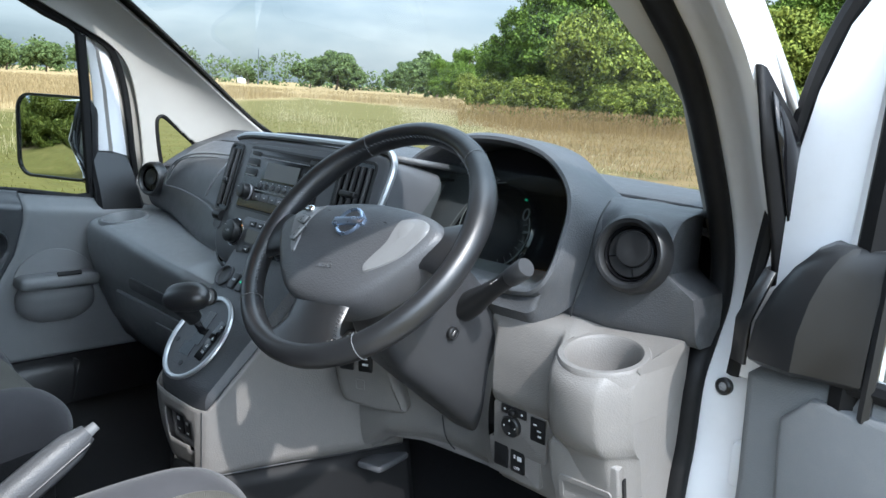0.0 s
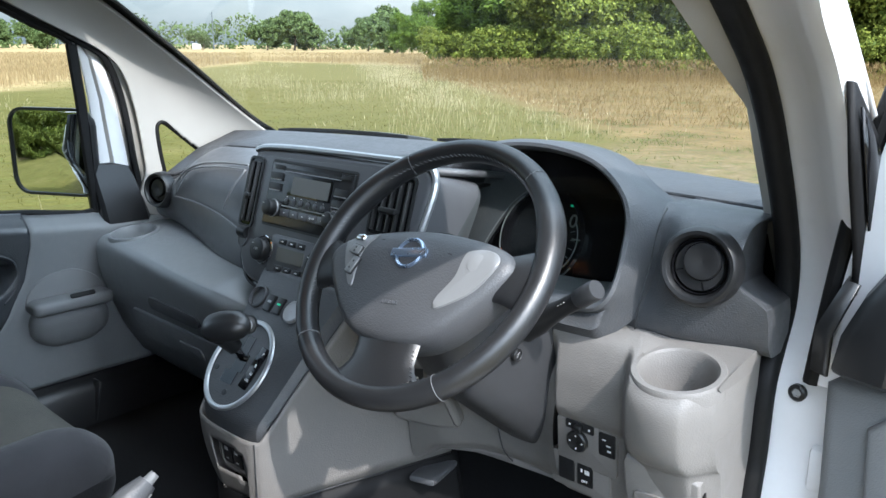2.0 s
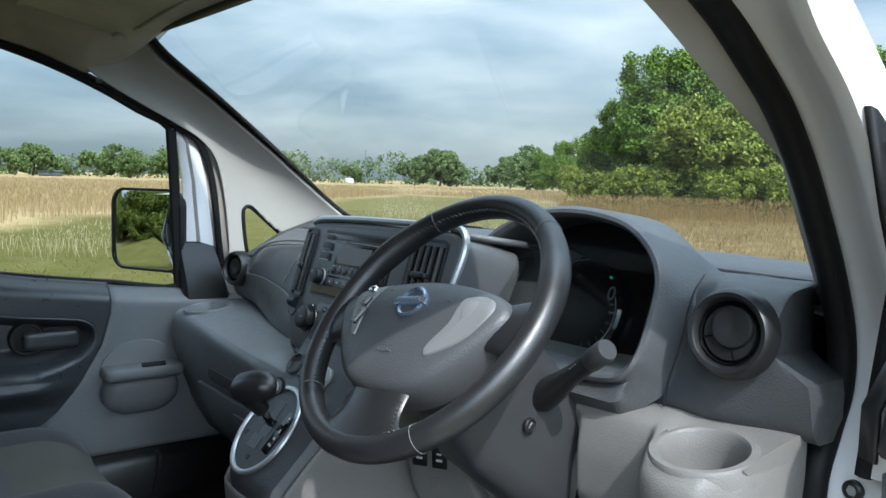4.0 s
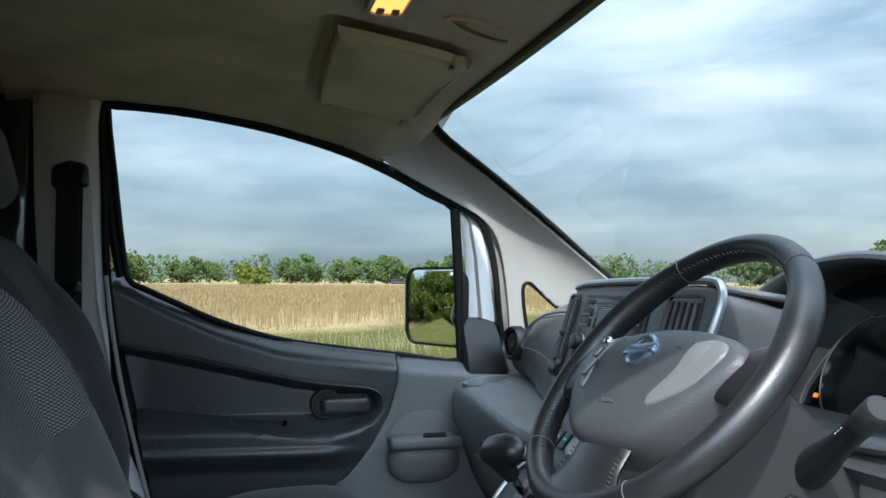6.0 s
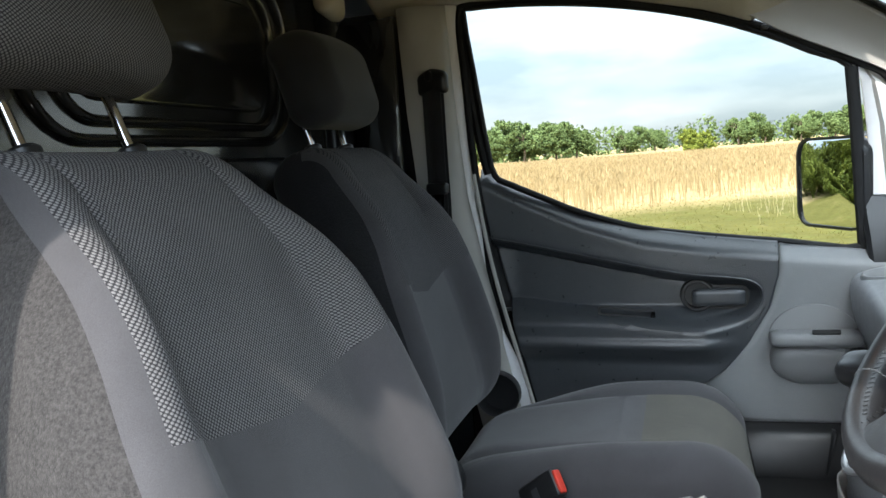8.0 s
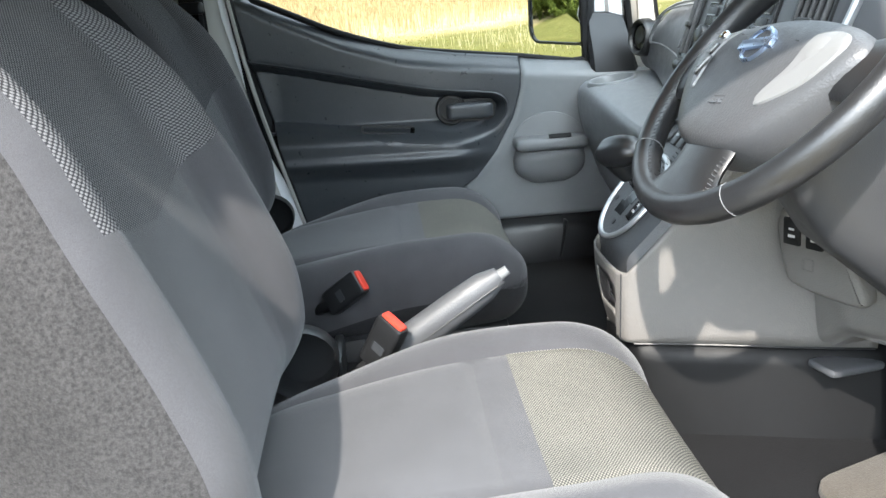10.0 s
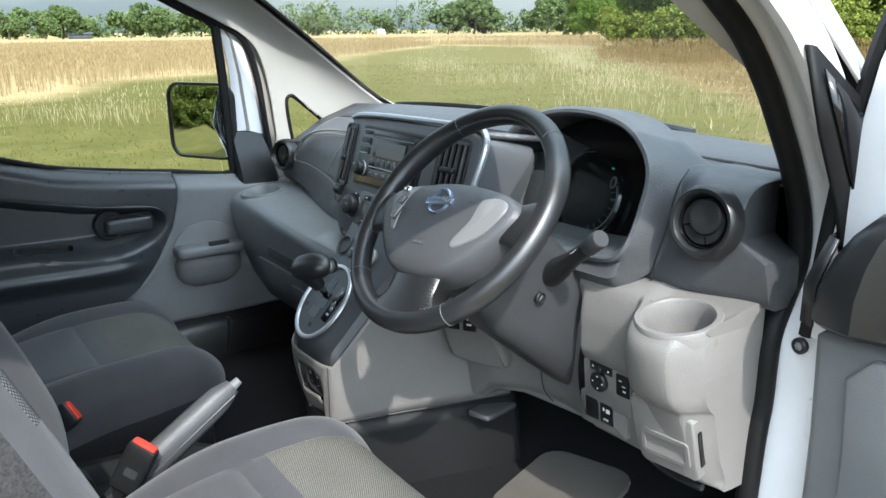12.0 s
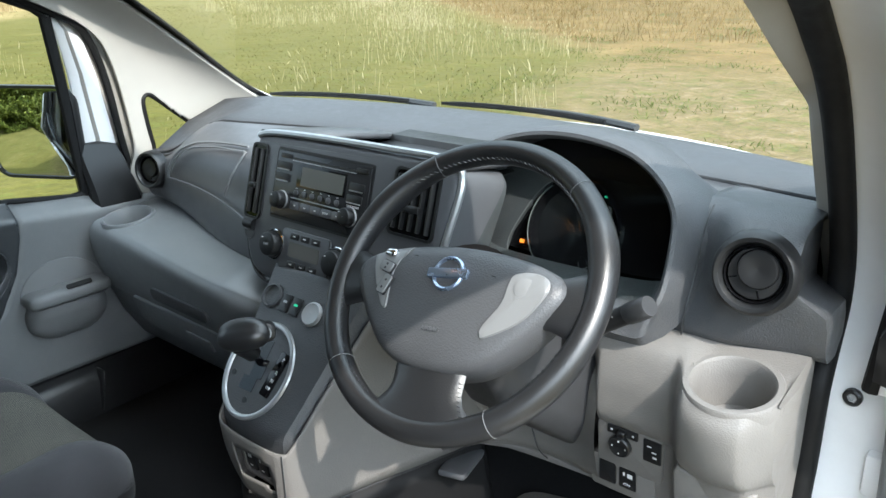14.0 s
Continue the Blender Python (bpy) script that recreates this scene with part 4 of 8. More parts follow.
def bulkhead():
    y0 = -1.04
    ob = thing("bulkhead", "black painted pressed steel bulkhead behind the seats", "bulkhead", (0, y0, 0.5), kind="structure")
    f2 = Frame((0, y0, 0), (-1, 0, 0), (0, 0, 1))
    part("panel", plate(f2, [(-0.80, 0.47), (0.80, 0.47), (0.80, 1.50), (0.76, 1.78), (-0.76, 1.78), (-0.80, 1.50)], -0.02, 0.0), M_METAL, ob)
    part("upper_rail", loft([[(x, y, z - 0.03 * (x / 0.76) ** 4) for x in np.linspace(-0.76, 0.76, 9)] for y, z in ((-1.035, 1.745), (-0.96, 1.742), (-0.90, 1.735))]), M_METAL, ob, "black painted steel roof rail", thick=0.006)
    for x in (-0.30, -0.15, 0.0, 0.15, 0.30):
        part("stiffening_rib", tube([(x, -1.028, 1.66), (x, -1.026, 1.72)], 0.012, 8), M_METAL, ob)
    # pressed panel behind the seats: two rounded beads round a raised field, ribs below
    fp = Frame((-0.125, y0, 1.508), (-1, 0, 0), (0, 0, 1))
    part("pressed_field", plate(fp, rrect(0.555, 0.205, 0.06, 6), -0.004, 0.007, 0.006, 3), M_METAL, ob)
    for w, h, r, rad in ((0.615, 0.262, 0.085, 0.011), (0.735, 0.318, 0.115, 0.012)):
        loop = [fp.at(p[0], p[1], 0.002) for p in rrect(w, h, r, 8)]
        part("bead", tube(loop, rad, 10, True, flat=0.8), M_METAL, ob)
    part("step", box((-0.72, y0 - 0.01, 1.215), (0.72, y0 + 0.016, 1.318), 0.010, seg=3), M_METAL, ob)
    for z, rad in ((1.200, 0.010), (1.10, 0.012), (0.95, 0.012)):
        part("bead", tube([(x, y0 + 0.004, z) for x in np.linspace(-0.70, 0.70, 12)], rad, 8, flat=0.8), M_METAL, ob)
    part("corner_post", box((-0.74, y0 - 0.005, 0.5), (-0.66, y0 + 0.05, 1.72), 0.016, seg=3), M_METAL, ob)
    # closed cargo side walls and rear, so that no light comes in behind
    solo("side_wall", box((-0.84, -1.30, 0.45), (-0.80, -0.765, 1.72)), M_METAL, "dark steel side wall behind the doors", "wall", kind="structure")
    solo("side_wall", box((-0.87, -1.30, 0.30), (-0.83, -0.58, 0.95)), M_WHITE, "white lower body side behind the door", "wall", kind="structure")
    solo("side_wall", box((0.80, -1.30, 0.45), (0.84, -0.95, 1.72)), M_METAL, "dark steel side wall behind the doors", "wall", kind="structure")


bulkhead()


def cargo_body():
    """Plain white van body behind the bulkhead, seen only in the mirror."""
    ob = thing("cargo_body", "plain white painted van body behind the cab", "van body", (0, -2.0, 0.3), kind="structure")
    for s in (-1, 1):
        part("side_panel", loft([[(s * x, y, z) for y in np.linspace(-1.02, -3.0, 6)] for x, z in ((0.86, 0.32), (0.875, 0.80), (0.865, 1.15), (0.83, 1.50), (0.78, 1.68))]), M_WHITE, ob, thick=0.01)
    part("roof_skin", loft([[(x, y, 1.80 - 0.12 * (x / 0.78) ** 4) for y in np.linspace(-1.02, -3.0, 6)] for x in np.linspace(-0.78, 0.78, 9)]), M_WHITE, ob, thick=0.01)
    part("rear_panel", box((-0.85, -3.02, 0.32), (0.85, -2.99, 1.70), 0.01), M_WHITE, ob)
    part("underbody", box((-0.80, -3.0, 0.25), (0.80, 0.6, 0.30), 0.02), M_RUBBER, ob)


cargo_body()


# rubber seal round the open doorway, and the white jamb beside it
SEAL = [(0.715, -0.90, 1.620), (0.718, -0.55, 1.628), (0.720, -0.35, 1.606), (0.716, -0.18, 1.562), (0.704, -0.02, 1.512), (0.690, 0.085, 1.478), (0.686, 0.150, 1.440), (0.685, 0.205, 1.400), (0.685, 0.252, 1.350), (0.685, 0.289, 1.300), (0.686, 0.338, 1.220), (0.688, 0.366, 1.150), (0.690, 0.366, 1.090),
        (0.692, 0.338, 1.040), (0.694, 0.312, 0.99), (0.694, 0.308, 0.90), (0.694, 0.30, 0.84), (0.69, 0.29, 0.66), (0.69, 0.25, 0.55), (0.69, 0.10, 0.515), (0.69, -0.5, 0.51), (0.69, -0.9, 0.52)]
TRIM_EDGE = [(1.09, 0.46), (1.16, 0.410), (1.296, 0.320), (1.353, 0.285), (1.42, 0.155), (1.475, 0.057), (1.55, -0.09)]


def doorway():
    path = spline(SEAL, 5)
    rows = []
    for p in path:
        if -0.05 < p.y and p.z > 1.06:
            q = Vector((0.650, table(TRIM_EDGE, p.z), p.z))
            a = p + Vector((-0.004, 0.008, 0))
            rows.append([a, a.lerp(q, 0.4) + Vector((-0.003, 0.002, 0)), a.lerp(q, 0.8) + Vector((-0.002, 0.001, 0)), q, q + Vector((-0.004, 0.012, 0.006)), q + Vector((-0.002, 0.06, 0.02))])
    solo("pillar_trim", loft(rows), M_BEIGE, "light grey plastic strip beside the doorway seal", "pillar trim", kind="structure", thick=0.004)
    solo("door_seal", tube(path, 0.0135, 12, flat=1.2, up=(1, 0, 0)), M_RUBBER, "ribbed black rubber seal round the driver's doorway", "seal", kind="structure")
    # white painted jamb: from the seal outwards and forwards
    rows = []
    for p in path[: 5 * 18]:
        fwd = smooth(-0.1, 0.15, p.y)
        up, low = 1 - fwd, smooth(1.25, 1.08, p.z)
        rows.append([p + Vector((dx, lerp(dy, 0.018 - 0.10 * dx, low) * fwd, dz * up)) for dx, dy, dz in ((-0.012, 0.018, 0.008), (0.012, 0.020, 0.010), (0.028, 0.014, 0.020), (0.042, 0.006, 0.030), (0.060, -0.014, 0.038), (0.080, -0.040, 0.048), (0.094, -0.058, 0.056), (0.102, -0.060, 0.060), (0.106, -0.046, 0.064), (0.107, -0.010, 0.065))])
    solo("jamb_right", loft(rows), M_WHITE, "white painted door jamb and windscreen pillar", "body panel", kind="structure", thick=0.004)
    # outer pillar skin up to the windscreen
    edge = spline(WS_EDGE, 4)
    rows = []
    for p in edge:
        rows.append([(0.734, p.y + 0.010, p.z + 0.008), (0.745, p.y + 0.02, p.z + 0.010), (0.775, p.y + 0.015, p.z - 0.02), (0.795, p.y - 0.005, p.z - 0.055)])
    solo("windscreen_pillar", loft(rows), M_WHITE, "white painted outer windscreen pillar", "body panel", kind="structure", thick=0.006)
    rows = [[(-x, y, z) for x, y, z in r] for r in rows]
    solo("windscreen_pillar", loft(rows), M_WHITE, "white painted outer windscreen pillar", "body panel", kind="structure", thick=0.006)
    for s in (-1, 1):
        solo("windscreen_seal", tube([(s * -p.x, p.y + 0.004, p.z + 0.004) for p in edge], 0.003, 6), M_RUBBER, "thin black bonding edge of the windscreen", "trim", kind="structure")
    rows = [[(x, 0.026 - 0.022 * (x / 0.66) ** 2 + d, 1.624 - 0.004 * (x / 0.66) ** 2 + e) for x in np.linspace(-0.745, 0.745, 25)] for d, e in ((0.010, -0.006), (-0.004, 0.006), (-0.03, 0.026))]
    solo("windscreen_band", loft(rows), M_RUBBER, "black printed band along the top of the windscreen", "trim", kind="structure", thick=0.002)
    for s in (-1, 1):
        solo("windscreen_band", loft([[(s * -p.x * 1.004, p.y + 0.006, p.z + 0.005), (s * 0.740, p.y + 0.006, p.z + 0.004)] for p in edge]), M_RUBBER, "black printed band along the windscreen edge", "trim", kind="structure", thick=0.002)
    # outside triangle of the quarter window on this side
    tri = [(0.158, 1.390), (0.172, 1.388), (0.283, 1.324), (0.40, 1.25), (0.50, 1.17), (0.44, 1.10), (0.292, 1.10), (0.258, 1.199), (0.202, 1.294)]
    solo("quarter_glass_surround", holed(lambda a, b: Vector((0.7985, a, b)), tri, []), M_RUBBER, "black surround of the quarter window", "trim", kind="structure", thick=0.006)
    tri2 = [(0.186, 1.364), (0.283, 1.306), (0.39, 1.24), (0.46, 1.17), (0.42, 1.12), (0.320, 1.12), (0.290, 1.199), (0.230, 1.294)]
    solo("quarter_glass", holed(lambda a, b: Vector((0.8035, a, b)), tri2, []), M_GLOSS, "dark reflecting quarter window glass", "window", kind="structure", thick=0.003)
    bm = loft([[(0.795, y, z) for y in (0.328, 0.42, 0.66, 0.80)] for z in (0.35, 0.8, 1.10)])
    solo("wing_right", bm, M_WHITE, "white painted front wing", "body panel", kind="structure", thick=0.01)
    fb = Frame((0.7345, 0.318, 0.991), (1, -0.1, 0), (0, 0, 1))
    ob = thing("jamb_bolt", "dark socket screw in the white door jamb", "bolt", fb.at(0, 0))
    part("washer", revolve(fb, [(0.0115, -0.004), (0.0115, 0.002), (0.009, 0.004), (0.0065, 0.004), (0.006, 0.001)], 20), M_BLACK, ob)
    part("socket_screw", revolve(fb, [(0.006, 0.0), (0.006, 0.003), (0.0035, 0.0035), (0.003, 0.0015)], 6), M_SATIN, ob)


doorway()

# ---------- passenger door (closed) ----------
WIN = [(-0.719, 1.620), (-0.702, 1.634), (-0.576, 1.629), (-0.442, 1.613), (-0.307, 1.587), (-0.171, 1.548), (-0.061, 1.503), (0.021, 1.461), (0.092, 1.424),
       (0.103, 1.344), (0.114, 1.152), (0.124, 1.047), (-0.040, 1.062), (-0.203, 1.082), (-0.338, 1.104), (-0.471, 1.146), (-0.564, 1.188), (-0.630, 1.219), (-0.668, 1.243), (-0.684, 1.322), (-0.702, 1.470)]
WIN_BOTTOM = [(-0.72, 1.262), (-0.668, 1.238), (-0.630, 1.216), (-0.564, 1.185), (-0.471, 1.143), (-0.338, 1.101), (-0.203, 1.079), (-0.040, 1.059), (0.124, 1.043), (0.32, 1.03)]
SEAM = [(0.60, -0.42), (0.66, -0.355), (0.742, -0.244), (0.791, -0.171), (0.855, -0.117), (0.926, -0.076), (0.998, -0.056), (1.065, -0.052), (1.3, -0.052)]
REAR = [(0.50, -0.540), (0.60, -0.565), (0.752, -0.605), (0.868, -0.630), (0.997, -0.662), (1.113, -0.687), (1.234, -0.706), (1.30, -0.712)]
RECESS = [(-0.75, 1.108), (-0.694, 1.098), (-0.572, 1.073), (-0.417, 1.038), (-0.261, 1.006), (-0.155, 0.993), (-0.112, 0.985), (-0.090, 0.964), (-0.096, 0.927), (-0.143, 0.890), (-0.236, 0.878), (-0.418, 0.897), (-0.624, 0.925), (-0.75, 0.93)]


RECESS_S = [tuple(p)[:2] for p in spline([(a, b, 0) for a, b in RECESS], 4, True)]


def panel_x(y, z, dark):
    x = -0.748 - 0.035 * smooth(-0.2, -0.7, y)
    top = table(WIN_BOTTOM, y)
    x -= 0.040 * smooth(top - 0.035, top + 0.004, z)          # rolls out to the glass
    if dark:
        s = signed(RECESS_S, (y, z))
        x -= 0.036 * smooth(0.003, -0.022, s) * smooth(-0.80, -0.62, y)                  # the hand recess
        # arm rest ledge under the recess, rounded, then falling back
        ledge = smooth(-0.11, -0.22, y)
        x += 0.030 * ledge * smooth(0.93, 0.890, z) * smooth(0.80, 0.865, z)
        x += 0.012 * ledge * smooth(0.865, 0.845, z)
    return x


def passenger_door():
    ob = thing("passenger_door", "closed van door with dark grey plastic lining and a drop window", "door", (-0.78, -0.2, 0.5))
    rows = []
    for v in np.linspace(0, 1, 132):
        row = []
        for u in np.linspace(0, 1, 126):
            z = lerp(0.50, 1.10, v)
            for _ in range(3):
                y = lerp(table(REAR, z), table(SEAM, z), u)
                z = lerp(0.50, table(WIN_BOTTOM, y), v)
            row.append((panel_x(y, z, True), y, z))
        rows.append(row)
    part("lining", loft(rows), M_INSERT, ob, "dark charcoal plastic lining with a hand recess", thick=0.006)
    rows = []
    for v in np.linspace(0, 1, 40):
        row = []
        for u in np.linspace(0, 1, 26):
            z = lerp(0.672, 1.06, v)
            for _ in range(3):
                y = lerp(table(SEAM, z) + 0.0025, 0.30, u)
                z = lerp(0.672, table(WIN_BOTTOM, y), v)
            x = panel_x(y, z, False) - 0.004 * smooth(0.0, 0.02, u)
            row.append((x + 0.003, y, z))
        rows.append(row)
    part("front_lining", loft(rows), M_DOOR, ob, "mid grey plastic front lining", thick=0.006)
    # pocket at the bottom
    rows = [[(x, y, z) for y, x in ((-0.36, -0.70 - d), (-0.1, -0.690 - d), (0.02, -0.692 - d), (0.30, -0.70 - d))] for z, d in ((0.50, 0.0), (0.58, 0.006), (0.64, 0.022), (0.671, 0.046))]
    part("pocket", loft(rows), M_BLACK, ob, "black map pocket", thick=0.008)
    rows = [[(-0.745, y, z) for y in (-0.36, 0.0, 0.30)] for z in (0.50, 0.66, 0.674)]
    part("pocket_back", loft(rows), M_BLACK, ob)
    bm = loft([[(-0.690 - 0.05 * k, lerp(0.012, 0.038, w), lerp(0.55, 0.668, w)) for k in (0, 1)] for w in np.linspace(0, 1, 5)])
    part("pocket_divider", bm, M_BLACK, ob, thick=0.006)
    # black window frame and seal
    outline = spline([(-0.792, a, b) for a, b in WIN], 3, True)
    bm = tube(outline, 0.0075, 8, True)
    part("window_seal", bm, M_RUBBER, ob)
    frame = [WIN[i] for i in range(9)]
    fo = spline([(-0.795, a - 0.006, b + 0.013) for a, b in frame], 4)
    rear = spline([(-0.795, a - 0.016, b + 0.004) for a, b in (WIN[18], WIN[19], WIN[20], WIN[0])], 4)
    part("window_frame", tube(rear[:-1] + fo, 0.011, 8), M_RUBBER, ob)
    part("window_frame", tube([(-0.792, 0.118, 1.04), (-0.792, 0.112, 1.16), (-0.792, 0.106, 1.30), (-0.792, 0.098, 1.42)], 0.013, 8, flat=0.7, up=(1, 0, 0)), M_RUBBER, ob)
    g = part("window_pane", holed(lambda a, b: Vector((-0.797, a, b)), [tuple(p)[1:] for p in outline], []), M_GLASS, ob, "clear side window pane")
    g.visible_shadow = False
    part("window_clip", box((-0.790, -0.075, 1.512), (-0.775, -0.060, 1.522), 0.003), M_BLACK, ob)
    # outer seal between door and jamb
    part("door_gasket", tube(spline([(-0.785, 0.222, 0.6), (-0.785, 0.225, 1.02), (-0.785, 0.214, 1.16), (-0.785, 0.198, 1.30), (-0.783, 0.166, 1.390), (-0.786, 0.11, 1.428), (-0.79, 0.02, 1.474), (-0.79, -0.06, 1.515), (-0.79, -0.19, 1.563), (-0.79, -0.37, 1.608), (-0.79, -0.56, 1.639), (-0.79, -0.70, 1.645), (-0.788, -0.730, 1.61), (-0.782, -0.722, 1.45), (-0.782, -0.712, 1.25), (-0.775, -0.68, 1.0), (-0.77, -0.63, 0.75), (-0.77, -0.57, 0.52)], 4), 0.0085, 8), M_RUBBER, ob)
    part("shut_edge", tube(spline([(-0.762, -0.712, 1.25), (-0.752, -0.690, 1.10), (-0.746, -0.664, 0.97), (-0.742, -0.632, 0.84), (-0.742, -0.592, 0.68), (-0.742, -0.552, 0.52)], 4), 0.0048, 6), M_BEIGE, ob, "pale door edge strip")
    # raised lip round the recess and the crease of the arm rest
    lip = [RECESS_S[i] for i in range(2, len(RECESS_S) - 4)]
    part("recess_lip", tube([(panel_x(a, b, False) + 0.001, a, b) for a, b in lip], 0.0055, 8, flat=0.8), M_INSERT, ob)
    low = spline([(-0.735, -0.63, 0.852), (-0.722, -0.50, 0.842), (-0.720, -0.40, 0.838), (-0.722, -0.27, 0.842), (-0.730, -0.17, 0.862), (-0.742, -0.11, 0.892), (-0.748, -0.085, 0.930)], 5)
    part("armrest_crease", tube([(panel_x(p.y, p.z, False) + 0.004, p.y, p.z) for p in low], 0.0035, 6), M_INSERT, ob)
    # recess lever with its round bezel
    fl = Frame((-0.772, -0.222, 0.952), (0, 1, 0), (0, 0, 1))
    part("lever_bezel", revolve(fl, [(0.037, -0.020), (0.037, 0.006), (0.034, 0.011), (0.029, 0.011), (0.027, 0.003), (0.0005, 0.002)], 28, caps=False), M_BLACK, ob)
    part("lever_cup", frame_ring(fl.shift(0.055, -0.005), rrect(0.104, 0.052, 0.018), rrect(0.092, 0.042, 0.014), -0.018, 0.004), M_BLACK, ob)
    part("lever", softbox((0.112, 0.038, 0.020), 0.009, 8, fr=fl.shift(0.044, -0.004, 0.017)), M_INSERT, ob, "dark satin pull lever")
    # grab slot
    fg = Frame((-0.757, -0.376, 0.917), (0, 1, -0.10), (0, 0, 1))
    part("grab_slot", frame_ring(fg, rrect(0.128, 0.020, 0.006), rrect(0.118, 0.011, 0.004), -0.002, 0.004), M_BLACK, ob)
    part("grab_slot_end", plate(fg.shift(0.058, 0, 0.001), rrect(0.010, 0.016, 0.002), 0, 0.003), M_GLOSS, ob)
    # cubby with its half round back
    fc = Frame((-0.751, 0.010, 0.845), (0, 1, 0), (0, 0, 1))

    def bulge(p):
        # box turned into a tub, narrower and shallower at the bottom
        k = smooth(0.03, -0.10, p.y)
        w = math.sqrt(max(0.03, 1 - (max(0.0, -p.y) / 0.095) ** 4.5))
        return Vector((p.x * w, p.y, p.z * (1 - 0.45 * k) if p.z > 0 else p.z))

    tub = part("cubby", softbox((0.176, 0.100, 0.096), 0.042, 22, lambda p: bulge(Vector((p.x, p.y - 0.036, p.z))), fr=fc), M_SATINP, ob, "grey moulded door cubby")
    part("cubby_lid", softbox((0.178, 0.032, 0.102), 0.014, 12, fr=fc.shift(0, 0.017, 0.004)), M_SATINP, tub)
    part("cubby_slot", plate(Frame((-0.703, 0.028, 0.881), (0, 1, 0), (-0.75, 0, 0.66)), rrect(0.054, 0.010, 0.002), -0.002, 0.0012), M_RUBBER, tub)
    half = [(0.090 * math.cos(a), 0.075 * math.sin(a)) for a in np.linspace(0, math.pi, 24)]
    part("cubby_back", plate(fc.shift(0, 0.012, -0.002), half, 0, 0.008, 0.003), M_SATINP, tub)
    # sail cover at the front corner of the window: a flat-faced tapering wedge
    rows = []
    for z, y0, y1, x in ((1.008, 0.128, 0.236, -0.762), (1.016, 0.124, 0.234, -0.757), (1.06, 0.121, 0.228, -0.766), (1.11, 0.117, 0.219, -0.782), (1.138, 0.115, 0.212, -0.793), (1.147, 0.117, 0.206, -0.805)):
        k = 0.012 if z > 1.13 else 0.0
        rows.append([(-0.830, y0, z + k), (x - 0.006, y0, z + k), (x, y0 + 0.006, z + k), (x - 0.002, y1 - 0.010, z), (x - 0.012, y1 - 0.001, z), (-0.830, y1, z)])
    rows.append([(-0.830, lerp(0.117, 0.206, i / 5), 1.150 + 0.010 * (1 - i / 5)) for i in range(6)])
    part("sail_cover", loft(rows), M_BLACK, ob, "black mirror base cover", thick=0.004, angle=25)
    # door mirror outside
    fm = Frame((-0.886, 0.072, 1.177), (1, 0.52, 0), (0, 0, 1))
    shell = []
    for k, d in ((1.025, 0.006), (1.04, 0.0), (1.035, -0.012), (0.90, -0.04), (0.66, -0.070), (0.30, -0.085)):
        shell.append([fm.at(p[0] * k, p[1] * k, d) for p in rrect(0.218, 0.196, 0.038, 6)])
    hs = part("mirror_housing", loft(shell, closed=True, ends=False), M_BLACK, ob, "black door mirror housing")
    part("mirror_glass", plate(fm.shift(0, 0, 0.001), rrect(0.215, 0.193, 0.036, 6), 0, 0.004, 0.001), M_MIRROR, hs, "silvered mirror glass")
    part("mirror_rim", frame_ring(fm.shift(0, 0, 0.002), rrect(0.226, 0.204, 0.042, 6), rrect(0.215, 0.193, 0.036, 6), -0.006, 0.006), M_BLACK, hs)
    part("mirror_arm", tube([(-0.80, 0.16, 1.09), (-0.84, 0.14, 1.09), (-0.87, 0.12, 1.10)], 0.03, 8), M_BLACK, hs)
    # outer skin
    part("outer_skin", loft([[(-0.835, y, z) for y in (-0.74, -0.3, 0.2)] for z in (0.35, 0.8, 1.0)]), M_WHITE, ob, thick=0.004)
    return ob


passenger_door()


